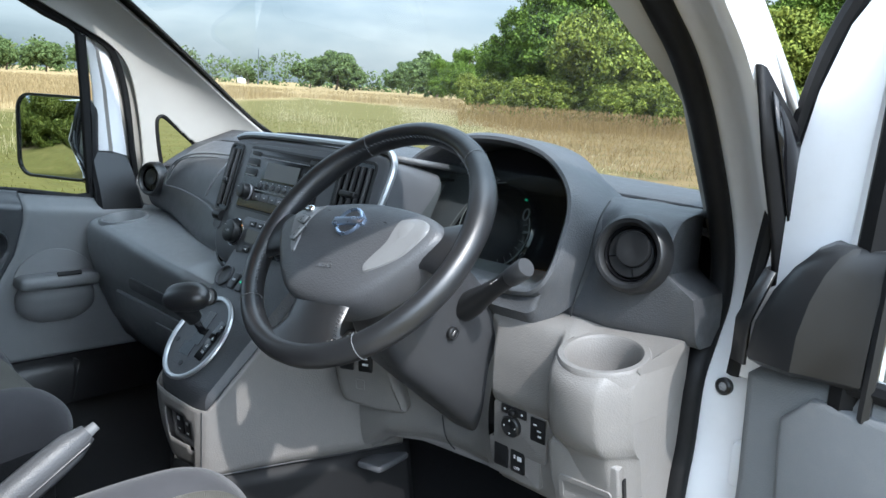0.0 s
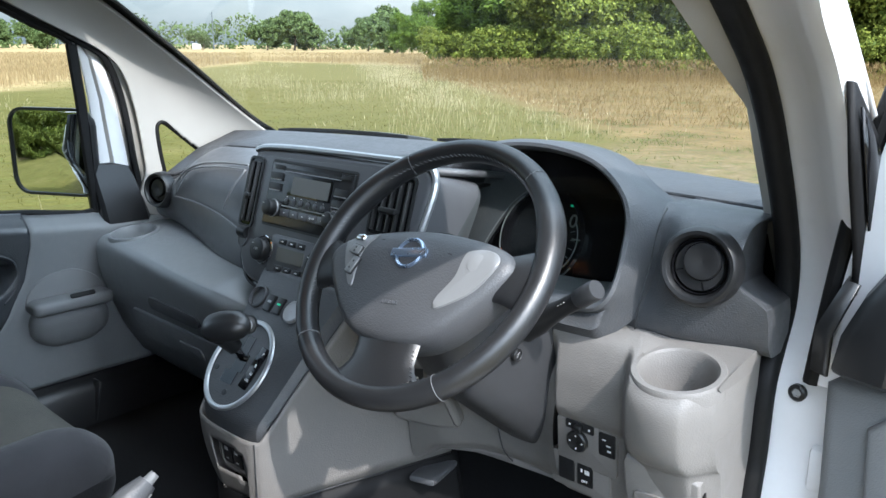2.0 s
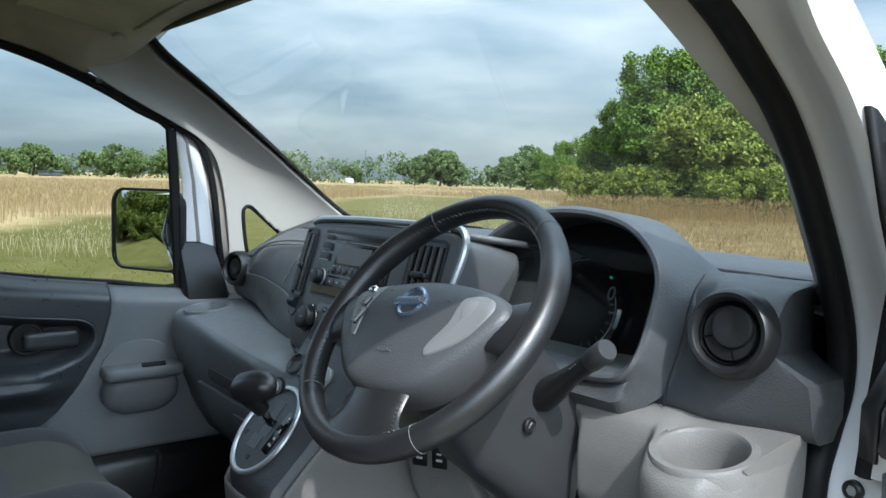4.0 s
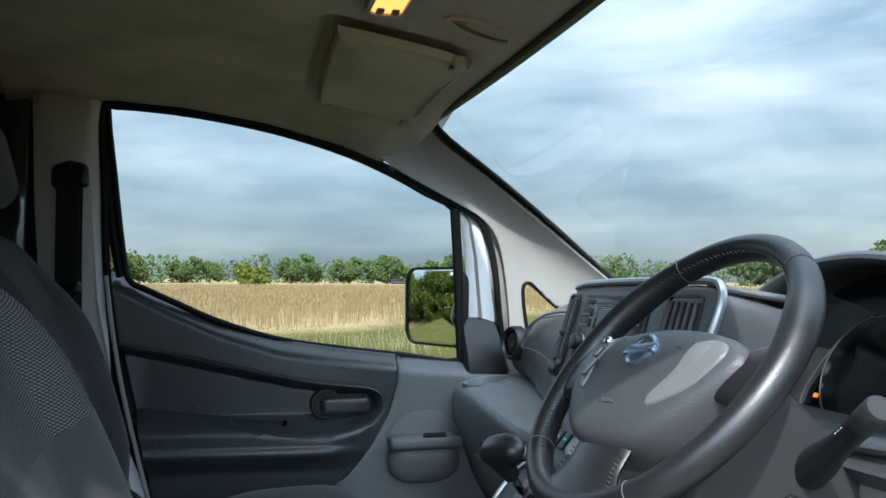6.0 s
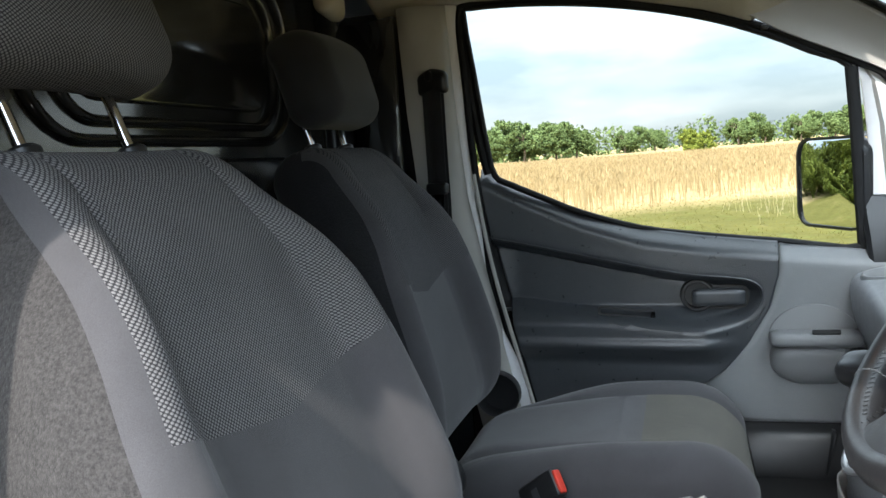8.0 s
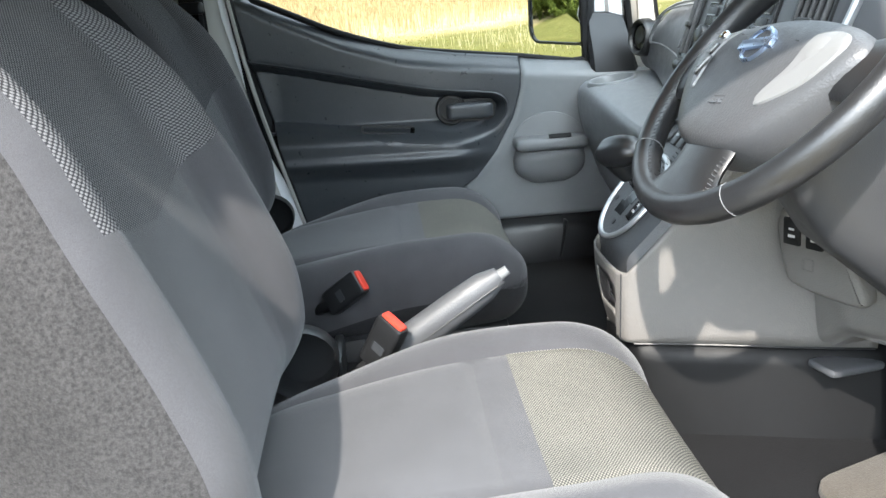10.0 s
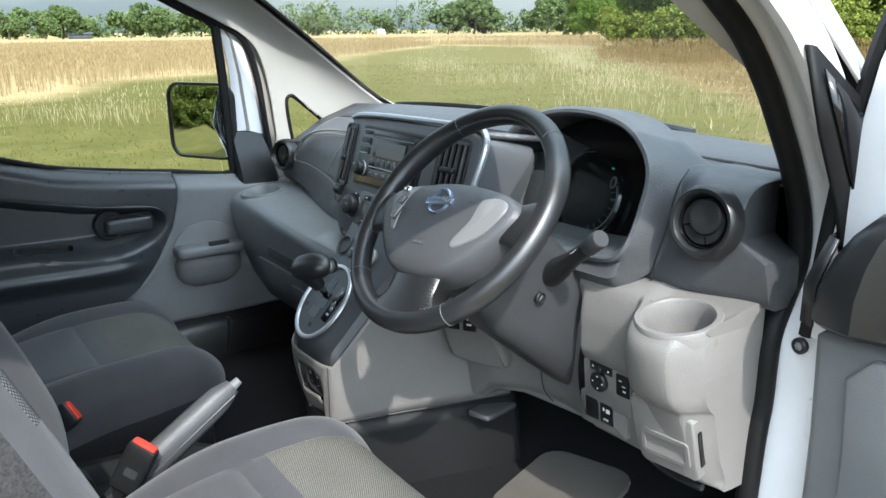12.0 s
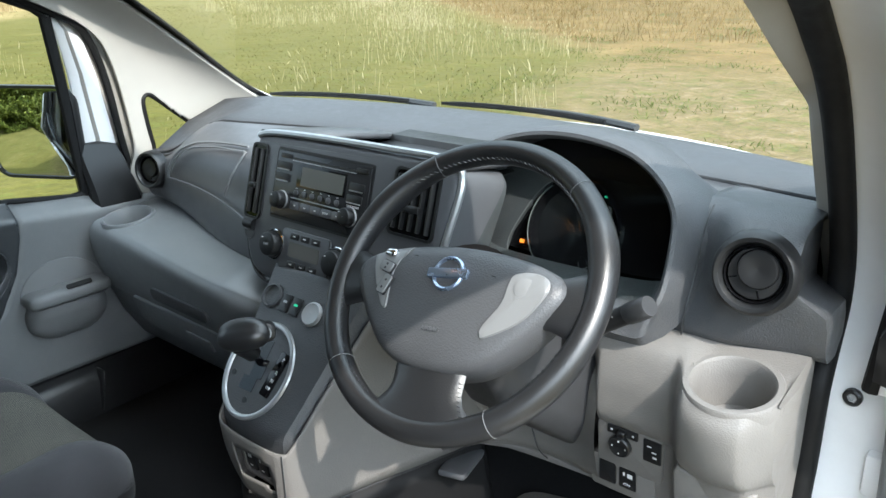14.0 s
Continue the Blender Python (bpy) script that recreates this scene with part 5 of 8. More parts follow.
# B pillar with belt
def b_pillar():
    rows = []
    for z in (0.45, 0.8, 1.0, 1.2, 1.4, 1.55, 1.64):
        y1 = table(REAR, z) - 0.035 if z < 1.25 else lerp(-0.745, -0.760, (z - 1.25) / 0.39)
        rows.append([(-0.755, y1 + 0.008, z), (-0.742, y1 - 0.004, z), (-0.728, y1 - 0.02, z), (-0.715, y1 - 0.07, z), (-0.72, y1 - 0.10, z), (-0.80, y1 - 0.115, z)])
    solo("pillar_trim", loft(rows), M_BEIGE, "light grey plastic door pillar trim", "pillar trim", kind="structure", thick=0.006)
    rows = []
    for z, y0, y1 in ((0.48, -0.60, -0.555), (0.69, -0.636, -0.597), (0.816, -0.664, -0.637), (0.885, -0.690, -0.667), (1.02, -0.722, -0.698), (1.17, -0.745, -0.712), (1.32, -0.768, -0.722), (1.45, -0.772, -0.722), (1.56, -0.774, -0.728), (1.65, -0.778, -0.736)):
        x = -0.752 - 0.032 * smooth(0.95, 1.2, z)
        rows.append([(x + 0.010, y0 - 0.02, z), (x + 0.002, y0, z), (x, (y0 + y1) / 2, z), (x - 0.006, y1, z)])
    solo("jamb_rear", loft(rows), M_WHITE, "white painted rear door jamb", "body panel", kind="structure", thick=0.006)
    solo("pillar_core", loft([[(-0.818, y, z) for y in (-0.80, a)] for z, a in ((0.46, -0.53), (0.9, -0.61), (1.1, -0.65), (1.20, -0.69), (1.26, -0.722), (1.60, -0.735))]), M_RUBBER, "black gap behind the rear door edge", "seal", kind="structure", thick=0.006)
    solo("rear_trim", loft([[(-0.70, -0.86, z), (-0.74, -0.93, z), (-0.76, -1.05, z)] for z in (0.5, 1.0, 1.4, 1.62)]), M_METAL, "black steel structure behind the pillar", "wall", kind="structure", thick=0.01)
    belt = thing("seat_belt", "black webbing seat belt hanging on the pillar", "seat belt", (-0.70, -0.80, 0.9))
    fa = Frame((-0.700, -0.777, 1.470), (0.45, 0.9, 0), (0, 0, 1))
    part("anchor", softbox((0.088, 0.052, 0.026), 0.014, 10, lambda p: Vector((p.x, p.y - 0.25 * abs(p.x), p.z)), fr=fa), M_BLACK, belt, "black plastic upper belt guide")
    part("anchor_bolt", revolve(fa.shift(0, 0.008, 0.010), [(0.012, 0), (0.012, 0.006), (0.008, 0.009), (0.0, 0.009)], 16, caps=False), M_BLACK, belt)
    rows = [[fa.at(a + s, b, 0.006 + c) for a in (-0.028, 0, 0.028)] for s, b, c in ((0, -0.01, 0), (0.003, -0.10, 0.004), (0.010, -0.20, 0.012), (0.018, -0.27, 0.020), (0.026, -0.36, 0.030), (0.05, -0.55, 0.04), (0.06, -0.7, 0.04))]
    part("webbing", loft(rows), M_BELT, belt, thick=0.0018)
    rows = [[p + Vector((0, 0, 0)) - fa.n * 0.010 for p in r] for r in rows]
    part("webbing", loft(rows), M_BELT, belt, thick=0.0018)
    fb = fa.shift(0.020, -0.245, 0.030)
    part("tongue_grip", softbox((0.062, 0.026, 0.016), 0.006, 6, fr=fb), M_BLACK, belt)
    part("tongue", frame_ring(fb.shift(0.004, -0.032), rrect(0.030, 0.045, 0.004), rrect(0.014, 0.016, 0.002), -0.001, 0.0015), M_CHROME, belt, "bright steel belt tongue")


b_pillar()


def b_pillar_driver():
    """Pillar behind the open doorway: trim inside, white paint outside."""
    rows, skin = [], []
    for z in (0.45, 0.8, 1.0, 1.2, 1.4, 1.55, 1.64):
        y1 = table(REAR, z) - 0.045 if z < 1.25 else lerp(-0.755, -0.770, (z - 1.25) / 0.39)
        rows.append([(0.745, y1, z), (0.728, y1 - 0.02, z), (0.715, y1 - 0.07, z), (0.72, y1 - 0.13, z), (0.78, y1 - 0.28, z)])
        w = 0.0 if z < 1.2 else 0.06 * (z - 1.2) / 0.44
        skin.append([(0.745, y1, z), (0.785 - w, y1 - 0.004, z), (0.835 - w, y1 - 0.03, z), (0.845 - w, y1 - 0.12, z), (0.850 - w, -1.05, z)])
    solo("pillar_trim", loft(rows), M_BEIGE, "light grey plastic trim of the doorway's rear pillar", "pillar trim", kind="structure", thick=0.006)
    solo("jamb_rear", loft(skin), M_WHITE, "white painted rear pillar of the doorway", "body panel", kind="structure", thick=0.006)


b_pillar_driver()


# ---------- driver's door, standing open ----------
def driver_door():
    # runs outwards from the hinge; normal looks back to the seat
    fr = Frame((0.772, 0.270, 0.0), (1, -0.22, 0), (0, 0, 1))
    ob = thing("driver_door", "open van door with grey lining and black window frame", "door", fr.at(0.4, 0.5))
    inner = [(0.012, 0.50), (0.010, 0.90), (0.004, 1.032), (0.02, 1.046), (0.12, 1.058), (0.90, 1.078), (0.95, 0.50)]
    part("lining", plate(fr, inner, -0.06, 0.0, 0.018, 4), M_DOOR, ob, "mid grey plastic door lining", thick=0)
    part("lining_panel", plate(fr, [(0.075, 0.50), (0.072, 0.90), (0.065, 1.0), (0.10, 1.035), (0.88, 1.06), (0.93, 0.50)], 0.0, 0.010, 0.008, 3), M_DOOR, ob)
    part("outer_skin", plate(fr, [(-0.03, 0.45), (-0.035, 1.02), (0.95, 1.07), (0.97, 0.45)], -0.11, -0.062), M_WHITE, ob)
    # painted upper frame, rising to the roof line
    up = [(-0.004, 1.10), (0.006, 1.17), (0.022, 1.28), (0.040, 1.37), (0.066, 1.44), (0.11, 1.50), (0.20, 1.565), (0.20, 1.535), (0.150, 1.49), (0.118, 1.43), (0.110, 1.30), (0.104, 1.18), (0.098, 1.03), (-0.01, 1.02)]
    part("upper_frame", plate(fr, up, -0.055, -0.012, 0.006), M_WHITE, ob, "white painted window frame")
    part("frame_gasket", tube(spline([fr.at(a, b, -0.02) for a, b in ((-0.020, 1.02), (-0.010, 1.12), (0.004, 1.24), (0.020, 1.33), (0.045, 1.42), (0.085, 1.49), (0.16, 1.55), (0.32, 1.61), (0.55, 1.63), (0.8, 1.63))], 5), 0.011, 8), M_RUBBER, ob)
    part("window_frame", tube(spline([fr.at(a, b, -0.012) for a, b in ((0.128, 1.03), (0.132, 1.15), (0.138, 1.30), (0.146, 1.42), (0.18, 1.50), (0.28, 1.565), (0.5, 1.60), (0.85, 1.60))], 5), 0.020, 8), M_RUBBER, ob)
    part("window_channel", tube([fr.at(0.158, 1.03, 0.004), fr.at(0.160, 1.12, 0.004), fr.at(0.162, 1.195, 0.004)], 0.007, 6), M_BLACK, ob)
    part("belt_strip", tube([fr.at(0.13, 1.062, -0.004), fr.at(0.5, 1.072, -0.004), fr.at(0.9, 1.082, -0.004)], 0.012, 8), M_RUBBER, ob)
    g = part("window_pane", plate(fr, [(0.14, 1.03), (0.15, 1.43), (0.20, 1.52), (0.32, 1.58), (0.85, 1.60), (0.90, 1.06)], -0.022, -0.018), M_GLASS, ob, "clear side window pane")
    g.visible_shadow = False
    # sail cover: a hooded black wedge
    rows = []
    for b, a0, a1, d in ((1.060, 0.022, 0.128, 0.030), (1.068, 0.024, 0.132, 0.042), (1.11, 0.032, 0.134, 0.046), (1.15, 0.048, 0.136, 0.043), (1.18, 0.066, 0.138, 0.036), (1.20, 0.084, 0.140, 0.027), (1.21, 0.100, 0.141, 0.015), (1.212, 0.106, 0.141, 0.0)):
        rows.append([fr.at(a0 - 0.012, b, -0.012), fr.at(a0 + 0.004, b, d * 0.75), fr.at(a0 + 0.022, b, d), fr.at(lerp(a0, a1, 0.62), b, d), fr.at(a1 - 0.012, b, d * 0.5), fr.at(a1 + 0.02, b, d * 0.22), fr.at(a1 + 0.02, b, -0.012)])
    part("sail_cover", loft(rows), M_BLACK, ob, "black mirror base cover", thick=0.003)
    part("sail_base", loft([[fr.at(a, b, c) for a, c in ((-0.014, -0.02), (-0.006, 0.006), (0.016, 0.012))] for b in (1.048, 1.10)] + [[fr.at(0.014, 1.165, -0.02), fr.at(0.022, 1.165, 0.004), fr.at(0.04, 1.165, 0.012)]]), M_BLACK, ob, thick=0.004)
    part("check_strap", box((0.760, 0.300, 0.60), (0.80, 0.36, 0.63), 0.004), M_BLACK, ob)
    for z in (0.70, 0.90):
        part("hinge", box((0.762, 0.300, z - 0.03), (0.792, 0.345, z + 0.03), 0.006), M_WHITE, ob)


driver_door()

# ---------- seats ----------
def region_split(bm, cuts, inside):
    """Cuts a mesh by planes and parts it in two: where inside(centre) holds, and the rest."""
    for co, no in cuts:
        bmesh.ops.bisect_plane(bm, geom=bm.verts[:] + bm.edges[:] + bm.faces[:], plane_co=co, plane_no=no)
    me = bpy.data.meshes.new("tmp")
    bm.to_mesh(me)
    a, b = bmesh.new(), bmesh.new()
    a.from_mesh(me)
    b.from_mesh(me)
    bpy.data.meshes.remove(me)
    bm.free()
    bmesh.ops.delete(a, geom=[f for f in a.faces if not inside(f.calc_center_median())], context="FACES")
    bmesh.ops.delete(b, geom=[f for f in b.faces if inside(f.calc_center_median())], context="FACES")
    return a, b


def warp(bm, fn):
    for v in bm.verts:
        v.co = fn(v.co)
    return bm


def seat(name, cx, crease, recline, top, label, mesh_cushion, mesh_back, outer=0):
    """A front seat. crease: (y, z) where cushion and back meet; recline in degrees; top: back's length."""
    ob = thing(name, label, "seat", (cx, crease[0] + 0.2, Z_FLOOR))
    cy, cz = crease
    L, W, H = 0.54, 0.46, 0.17

    def cushion(p):
        s, f = p.x / (W / 2), p.y / (L / 2)
        z = p.z
        if z > 0:
            z += 0.014 * smooth(0.52, 0.80, abs(s)) * smooth(1.12, 0.9, abs(s)) - 0.010 * (1 - s * s)
            z -= 0.030 * smooth(0.55, 1.0, f) ** 1.5 + 0.012 * smooth(-0.6, -1.0, f)
            z += 0.012 * math.sin(math.pi * min(1, max(0, (f + 1) / 1.9)))
            z -= 0.0045 * math.exp(-((abs(s) - 0.60) / 0.018) ** 2) + 0.0045 * math.exp(-((f - 0.16) / 0.02) ** 2) * (abs(s) < 0.6)
        z -= 0.046 * smooth(0.2, -0.9, f) * smooth(0.45, 0.95, abs(s))
        w = 1 - 0.07 * smooth(0.3, 1.0, f) - 0.12 * smooth(0.1, -1, f)
        return Vector((cx + p.x * w, cy + 0.172 + p.y, cz - 0.078 + z + 0.022 * f))

    bm = softbox((W, L, H), 0.062, 44)
    e = 0.605 * W / 2
    ins, rest = region_split(bm, [((e, 0, 0), (1, 0, 0)), ((-e, 0, 0), (1, 0, 0)), ((0, 0.085, 0), (0, 1, 0))],
                             lambda c: abs(c.x) < e and c.y > 0.085 and c.z > 0.0)
    side, rest = region_split(rest, [((0, 0, -0.002), (0, 0, 1))], lambda c: c.z < -0.002)
    cush = part("cushion", warp(rest, cushion), M_CLOTH, ob, "plain charcoal woven cushion")
    part("cushion_insert", warp(ins, cushion), M_MESHC, cush, "dotted pale mesh fabric")
    part("cushion_skirt", warp(side, cushion), M_SIDE if cx > 0 else M_SIDE_SHADED, cush)
    # back rest
    a = radians(recline)
    up, nb = Vector((0, -math.sin(a), math.cos(a))), Vector((0, math.cos(a), math.sin(a)))
    BW, BH, BT = 0.50, top, 0.15
    org = Vector((cx + (0.036 if cx < 0 else 0.0), cy - (0.150 if cx < 0 else 0.082), cz - 0.03))

    def back(p):
        s, h = p.x / (BW / 2), (p.y + BH / 2) / BH
        w = 1.02 + 0.08 * smooth(0.45, 0.0, h) - (0.31 if cx > 0 else 0.39) * smooth(0.40, 1.0, h) ** 1.25 - 0.03 * smooth(0.2, 0.0, h)
        d = p.z
        if d > 0:
            d += 0.042 * smooth(0.50, 0.80, abs(s)) * smooth(1.15, 0.9, abs(s)) * smooth(0.95, 0.62, h) * smooth(-0.1, 0.25, h) - 0.010 * (1 - s * s)
            d += 0.018 * math.sin(math.pi * min(1, h / 0.7)) * 0.6
            d -= 0.004 * math.exp(-((abs(s) - 0.60) / 0.016) ** 2)
        d -= 0.03 * smooth(0.7, 1.0, h)
        return org + Vector((p.x * w, 0, 0)) + up * (h * BH) + nb * (d + 0.02)

    bm = softbox((BW, BH, BT), 0.065, 44)
    # the mesh panel fills the upper middle, with a lower edge that dips to the centre
    y_side, y_mid = BH * 0.03, -BH * 0.03
    sl = (y_side - y_mid) / (BW * 0.42)
    ec = 0.86 * BW / 2

    def in_panel(c):
        return c.z > 0.0 and abs(c.x) < ec and c.y > y_mid + sl * abs(c.x)

    cuts = [((ec, 0, 0), (1, 0, 0)), ((-ec, 0, 0), (1, 0, 0)), ((0, y_mid, 0), (-sl, 1, 0)), ((0, y_mid, 0), (sl, 1, 0)), ((0, 0, 0.0), (0, 0, 1)), ((0, 0, 0), (1, 0, 0))]
    ins, rest = region_split(bm, cuts, in_panel)
    side, rest = region_split(rest, [((0.47 * BW, 0, 0), (1, 0, 0)), ((-0.47 * BW, 0, 0), (1, 0, 0)), ((0, 0, 0.012), (0, 0, 1)), ((0, 0, 0.05), (0, 0, 1))], lambda c: c.z < 0.012 or (abs(c.x) > 0.47 * BW and c.z < 0.05))
    bk = part("backrest", warp(rest, back), M_CLOTH, ob, "plain charcoal woven bolsters")
    part("back_panel", warp(ins, back), M_MESH if cx > 0 else M_MESH_SHADED, bk, "dotted dark mesh fabric")
    part("back_shell", warp(side, back), M_SIDE if cx > 0 else M_SIDE_SHADED, bk, "grey carpet-like side and rear fabric")
    # head restraint on two posts
    ht = org + up * BH
    hz = 0.185

    def head(p):
        s, h = p.x / 0.135, p.y / (hz / 2)
        w = 1 - 0.10 * smooth(0.2, 1.0, h)
        d = p.z + 0.012 * (1 - s * s) - 0.018 * smooth(0.3, 1, h)
        return ht + Vector((p.x * w, 0, 0)) + up * ((0.066 if cx > 0 else 0.030) + hz / 2 + p.y) + nb * (d + (0.012 if cx > 0 else 0.030))

    hr = part("head_restraint", warp(softbox((0.305 if cx > 0 else 0.255, hz, 0.110), 0.045, 22), head), M_MESH if cx > 0 else M_HEAD_SHADED, ob, "dotted dark mesh head restraint")
    for sx in (-0.075, 0.075):
        q = ht + Vector((sx, 0, 0)) - nb * 0.004
        part("post", tube([q - up * 0.03, q + up * 0.09], 0.0062, 10), M_CHROME, hr, "chromed steel post")
        part("post_collar", revolve(Frame(q - up * 0.006, (1, 0, 0), nb), [(0.017, -0.004), (0.017, 0.010), (0.013, 0.014), (0.008, 0.014)], 16), M_BLACK, ob)
    # base
    part("base", box((cx - 0.20, cy - 0.02, Z_FLOOR), (cx + 0.20, cy + 0.40, cz - 0.14), 0.01), M_BLACK, ob)
    for sd in (-1, 1):
        fr = Frame((cx + sd * 0.262, org.y + 0.075, cz - 0.02), (0, sd, 0), (0, 0, 1))
        part("hinge_cover", revolve(fr, [(0.050, -0.03), (0.050, 0.0), (0.043, 0.010), (0.02, 0.012), (0.0005, 0.012)], 24, caps=False), M_BLACK, ob)
    part("side_valance", softbox((0.36, 0.09, 0.03), 0.014, 8, fr=Frame((cx + outer * 0.250, cy + 0.20, cz - 0.155), (0, outer, 0), (0, 0, 1))), M_BLACK, ob)
    return ob


seat("driver_seat", 0.398, (-0.520, 0.790), 20.5, 0.595, "charcoal cloth driver's seat with a dotted mesh panel", True, True, 1)
seat("passenger_seat", -0.405, (-0.585, 0.775), 15, 0.60, "charcoal cloth passenger seat beside the closed door", True, True, -1)


def buckle(o, axis, label):
    ax = Vector(axis).normalized()
    fr = Frame(o, ax.cross(Vector((0.80, -0.55, 0.25))), ax)
    ob = thing("belt_buckle", label, "belt buckle", o, group="seat belt buckles")
    part("case", softbox((0.046, 0.082, 0.026), 0.006, 8, fr=fr.shift(0, -0.041)), M_BLACK, ob)
    part("release", softbox((0.038, 0.012, 0.016), 0.003, 4, fr=fr.shift(0, -0.002)), M_RED, ob, "red release button")
    part("stalk", tube([fr.at(0, -0.08), fr.at(-0.01, -0.12, -0.005), fr.at(-0.03, -0.17, -0.02)], 0.011, 8, flat=0.5, up=fr.n), M_BLACK, ob)
    part("label_bar", plate(fr.shift(0.002, -0.045, 0.0131), rrect(0.020, 0.014, 0.002), 0, 0.0006), M_INSERT, ob)


buckle((-0.150, -0.450, 0.768), (0.30, 0.72, 0.60), "black belt buckle beside the passenger seat")
buckle((0.126, -0.398, 0.806), (0.24, 0.42, 0.85), "black belt buckle beside the handbrake")


def handbrake():
    ob = thing("handbrake", "grey grained handbrake lever raised between the seats", "handbrake", (0.085, -0.5, 0.60))
    a, b = Vector((0.088, -0.420, 0.728)), Vector((0.088, -0.242, 0.846))
    path = [a.lerp(b, t) for t in np.linspace(0, 1, 9)]
    part("grip", tube(path, [0.026, 0.027, 0.0275, 0.027, 0.0265, 0.026, 0.025, 0.023, 0.014], 12, flat=0.80, up=(1, 0, 0)), M_BOSS, ob, "mid grey grained grip")
    part("button", tube([b, b + (b - a).normalized() * 0.014], [0.0085, 0.007], 10), M_SATINP, ob, "grey release button")
    part("seam", tube([a.lerp(b, t) + Vector((0.0205, 0, -0.004)) for t in np.linspace(0.05, 0.97, 6)], 0.0012, 5), M_BLACK, ob)
    part("lever", tube([a, a + (a - b).normalized() * 0.16], [0.020, 0.018], 10, flat=0.7, up=(1, 0, 0)), M_BLACK, ob)


handbrake()


def tunnel():
    """Low black tray between the seats."""
    ob = thing("centre_tray", "low black plastic tray between the seats", "tray", (0, -0.4, Z_FLOOR))
    rows = []
    for y, z in ((-0.80, 0.66), (-0.45, 0.675), (-0.28, 0.665), (-0.15, 0.60), (-0.08, 0.52)):
        rows.append([(-0.16, y, Z_FLOOR), (-0.15, y, z - 0.02), (-0.13, y, z), (-0.11, y, z), (-0.10, y, z - 0.035), (0.02, y, z - 0.035), (0.03, y, z), (0.135, y, z), (0.15, y, z - 0.02), (0.16, y, Z_FLOOR)])
    part("body", loft(rows), M_BLACK, ob, thick=0.004)
    fr = Frame((0.085, -0.40, 0.692), (0, 1, 0.25), (-1, 0, 0))
    part("lever_surround", frame_ring(fr, rrect(0.24, 0.085, 0.03), rrect(0.21, 0.055, 0.02), -0.02, 0.006), M_BLACK, ob)
    part("tray_rib", box((-0.09, -0.50, 0.64), (0.02, -0.485, 0.70), 0.005), M_BLACK, ob)
    part("clip", box((-0.02, -0.545, 0.66), (0.02, -0.52, 0.735), 0.006), M_INSERT, ob)


tunnel()

# ---------- dashboard ----------
def pad_seam(x):
    return table([(-0.72, 0.25), (-0.57, 0.318), (-0.28, 0.402), (-0.08, 0.435), (0.2, 0.465), (0.39, 0.470), (0.55, 0.455), (0.72, 0.43)], x)


dash = thing("dashboard", "charcoal grained plastic dashboard spanning the cab", "dashboard", (0, 0.4, 0.6))


def dash_pad():
    rows = []
    for x in np.linspace(-0.715, 0.715, 44):
        ys, yf = pad_seam(x), yb(x)
        zb = 1.206
        low = 0.075 * smooth(-0.55, -0.70, x)
        rows.append([(x, yf + 0.01, zb - 0.012), (x, yf - 0.02, zb + 0.001), (x, lerp(yf, ys, 0.35), zb + 0.006), (x, lerp(yf, ys, 0.7), zb + 0.004 - low * 0.45), (x, ys + 0.012, zb - 0.001 - low), (x, ys + 0.003, zb - 0.006 - low), (x, ys + 0.001, zb - 0.013 - low)])
    part("top_pad", loft(rows), M_PAD, dash, "grey soft-grained top pad", thick=0.01)
    # passenger side: upper face, from the pad to the rolled lower part
    rows = []
    for x in np.linspace(-0.715, -0.215, 34):
        ys = pad_seam(x)
        k = smooth(-0.72, -0.22, x)
        low = 0.075 * smooth(-0.55, -0.70, x)
        yv, zv = lerp(0.232, 0.150, k), lerp(1.030, 1.000, k)
        row = [(x, ys, 1.196 - low), (x, ys - 0.006, 1.197 - low), (x, lerp(ys, 0.27, 0.5), 1.190 + 0.006 * k - low * 0.95), (x, lerp(0.262, 0.245, k), 1.172 + 0.010 * k - low * 0.8), (x, lerp(0.236, 0.205, k), 1.140 + 0.012 * k - low * 0.45),
               (x, lerp(0.222, 0.185, k), 1.100), (x, lerp(0.222, 0.168, k), 1.062), (x, yv, zv), (x, yv + 0.03, zv - 0.02)]
        rows.append([tuple(p) for p in spline(row, 4)])
    part("passenger_face", loft(rows), M_STACK, dash, thick=0.008)
    # shallow tray moulding with its pale rim lines
    def face_pt(x, b):
        k = smooth(-0.72, -0.22, x)
        y = table([(1.06, lerp(0.222, 0.166, k)), (1.10, lerp(0.222, 0.184, k)), (1.145, lerp(0.234, 0.206, k)), (1.175, lerp(0.262, 0.247, k)), (1.19, 0.285)], b)
        return Vector((x, y - 0.010, b + 0.010))
    for w, off in ((0.0040, 0.0), (0.0026, 0.013)):
        pts = [(-0.590 + off, 1.082 + off), (-0.585 + off, 1.105), (-0.560 + off, 1.138), (-0.515, 1.160 - off * 0.6), (-0.44, 1.170 - off * 0.6), (-0.345, 1.174 - off * 0.6)]
        part("tray_rim", tube(spline([face_pt(a, b) for a, b in pts], 5), w * 0.7, 6), M_SHELF, dash)
    part("tray_rim", tube(spline([face_pt(a, b) for a, b in ((-0.340, 1.166), (-0.342, 1.13), (-0.352, 1.090))], 5), 0.0022, 6), M_SATINP, dash)
    part("tray_rim", tube(spline([face_pt(a, b) for a, b in ((-0.590, 1.082), (-0.48, 1.085), (-0.36, 1.078), (-0.26, 1.060))], 5), 0.0022, 6), M_STACK, dash)


dash_pad()


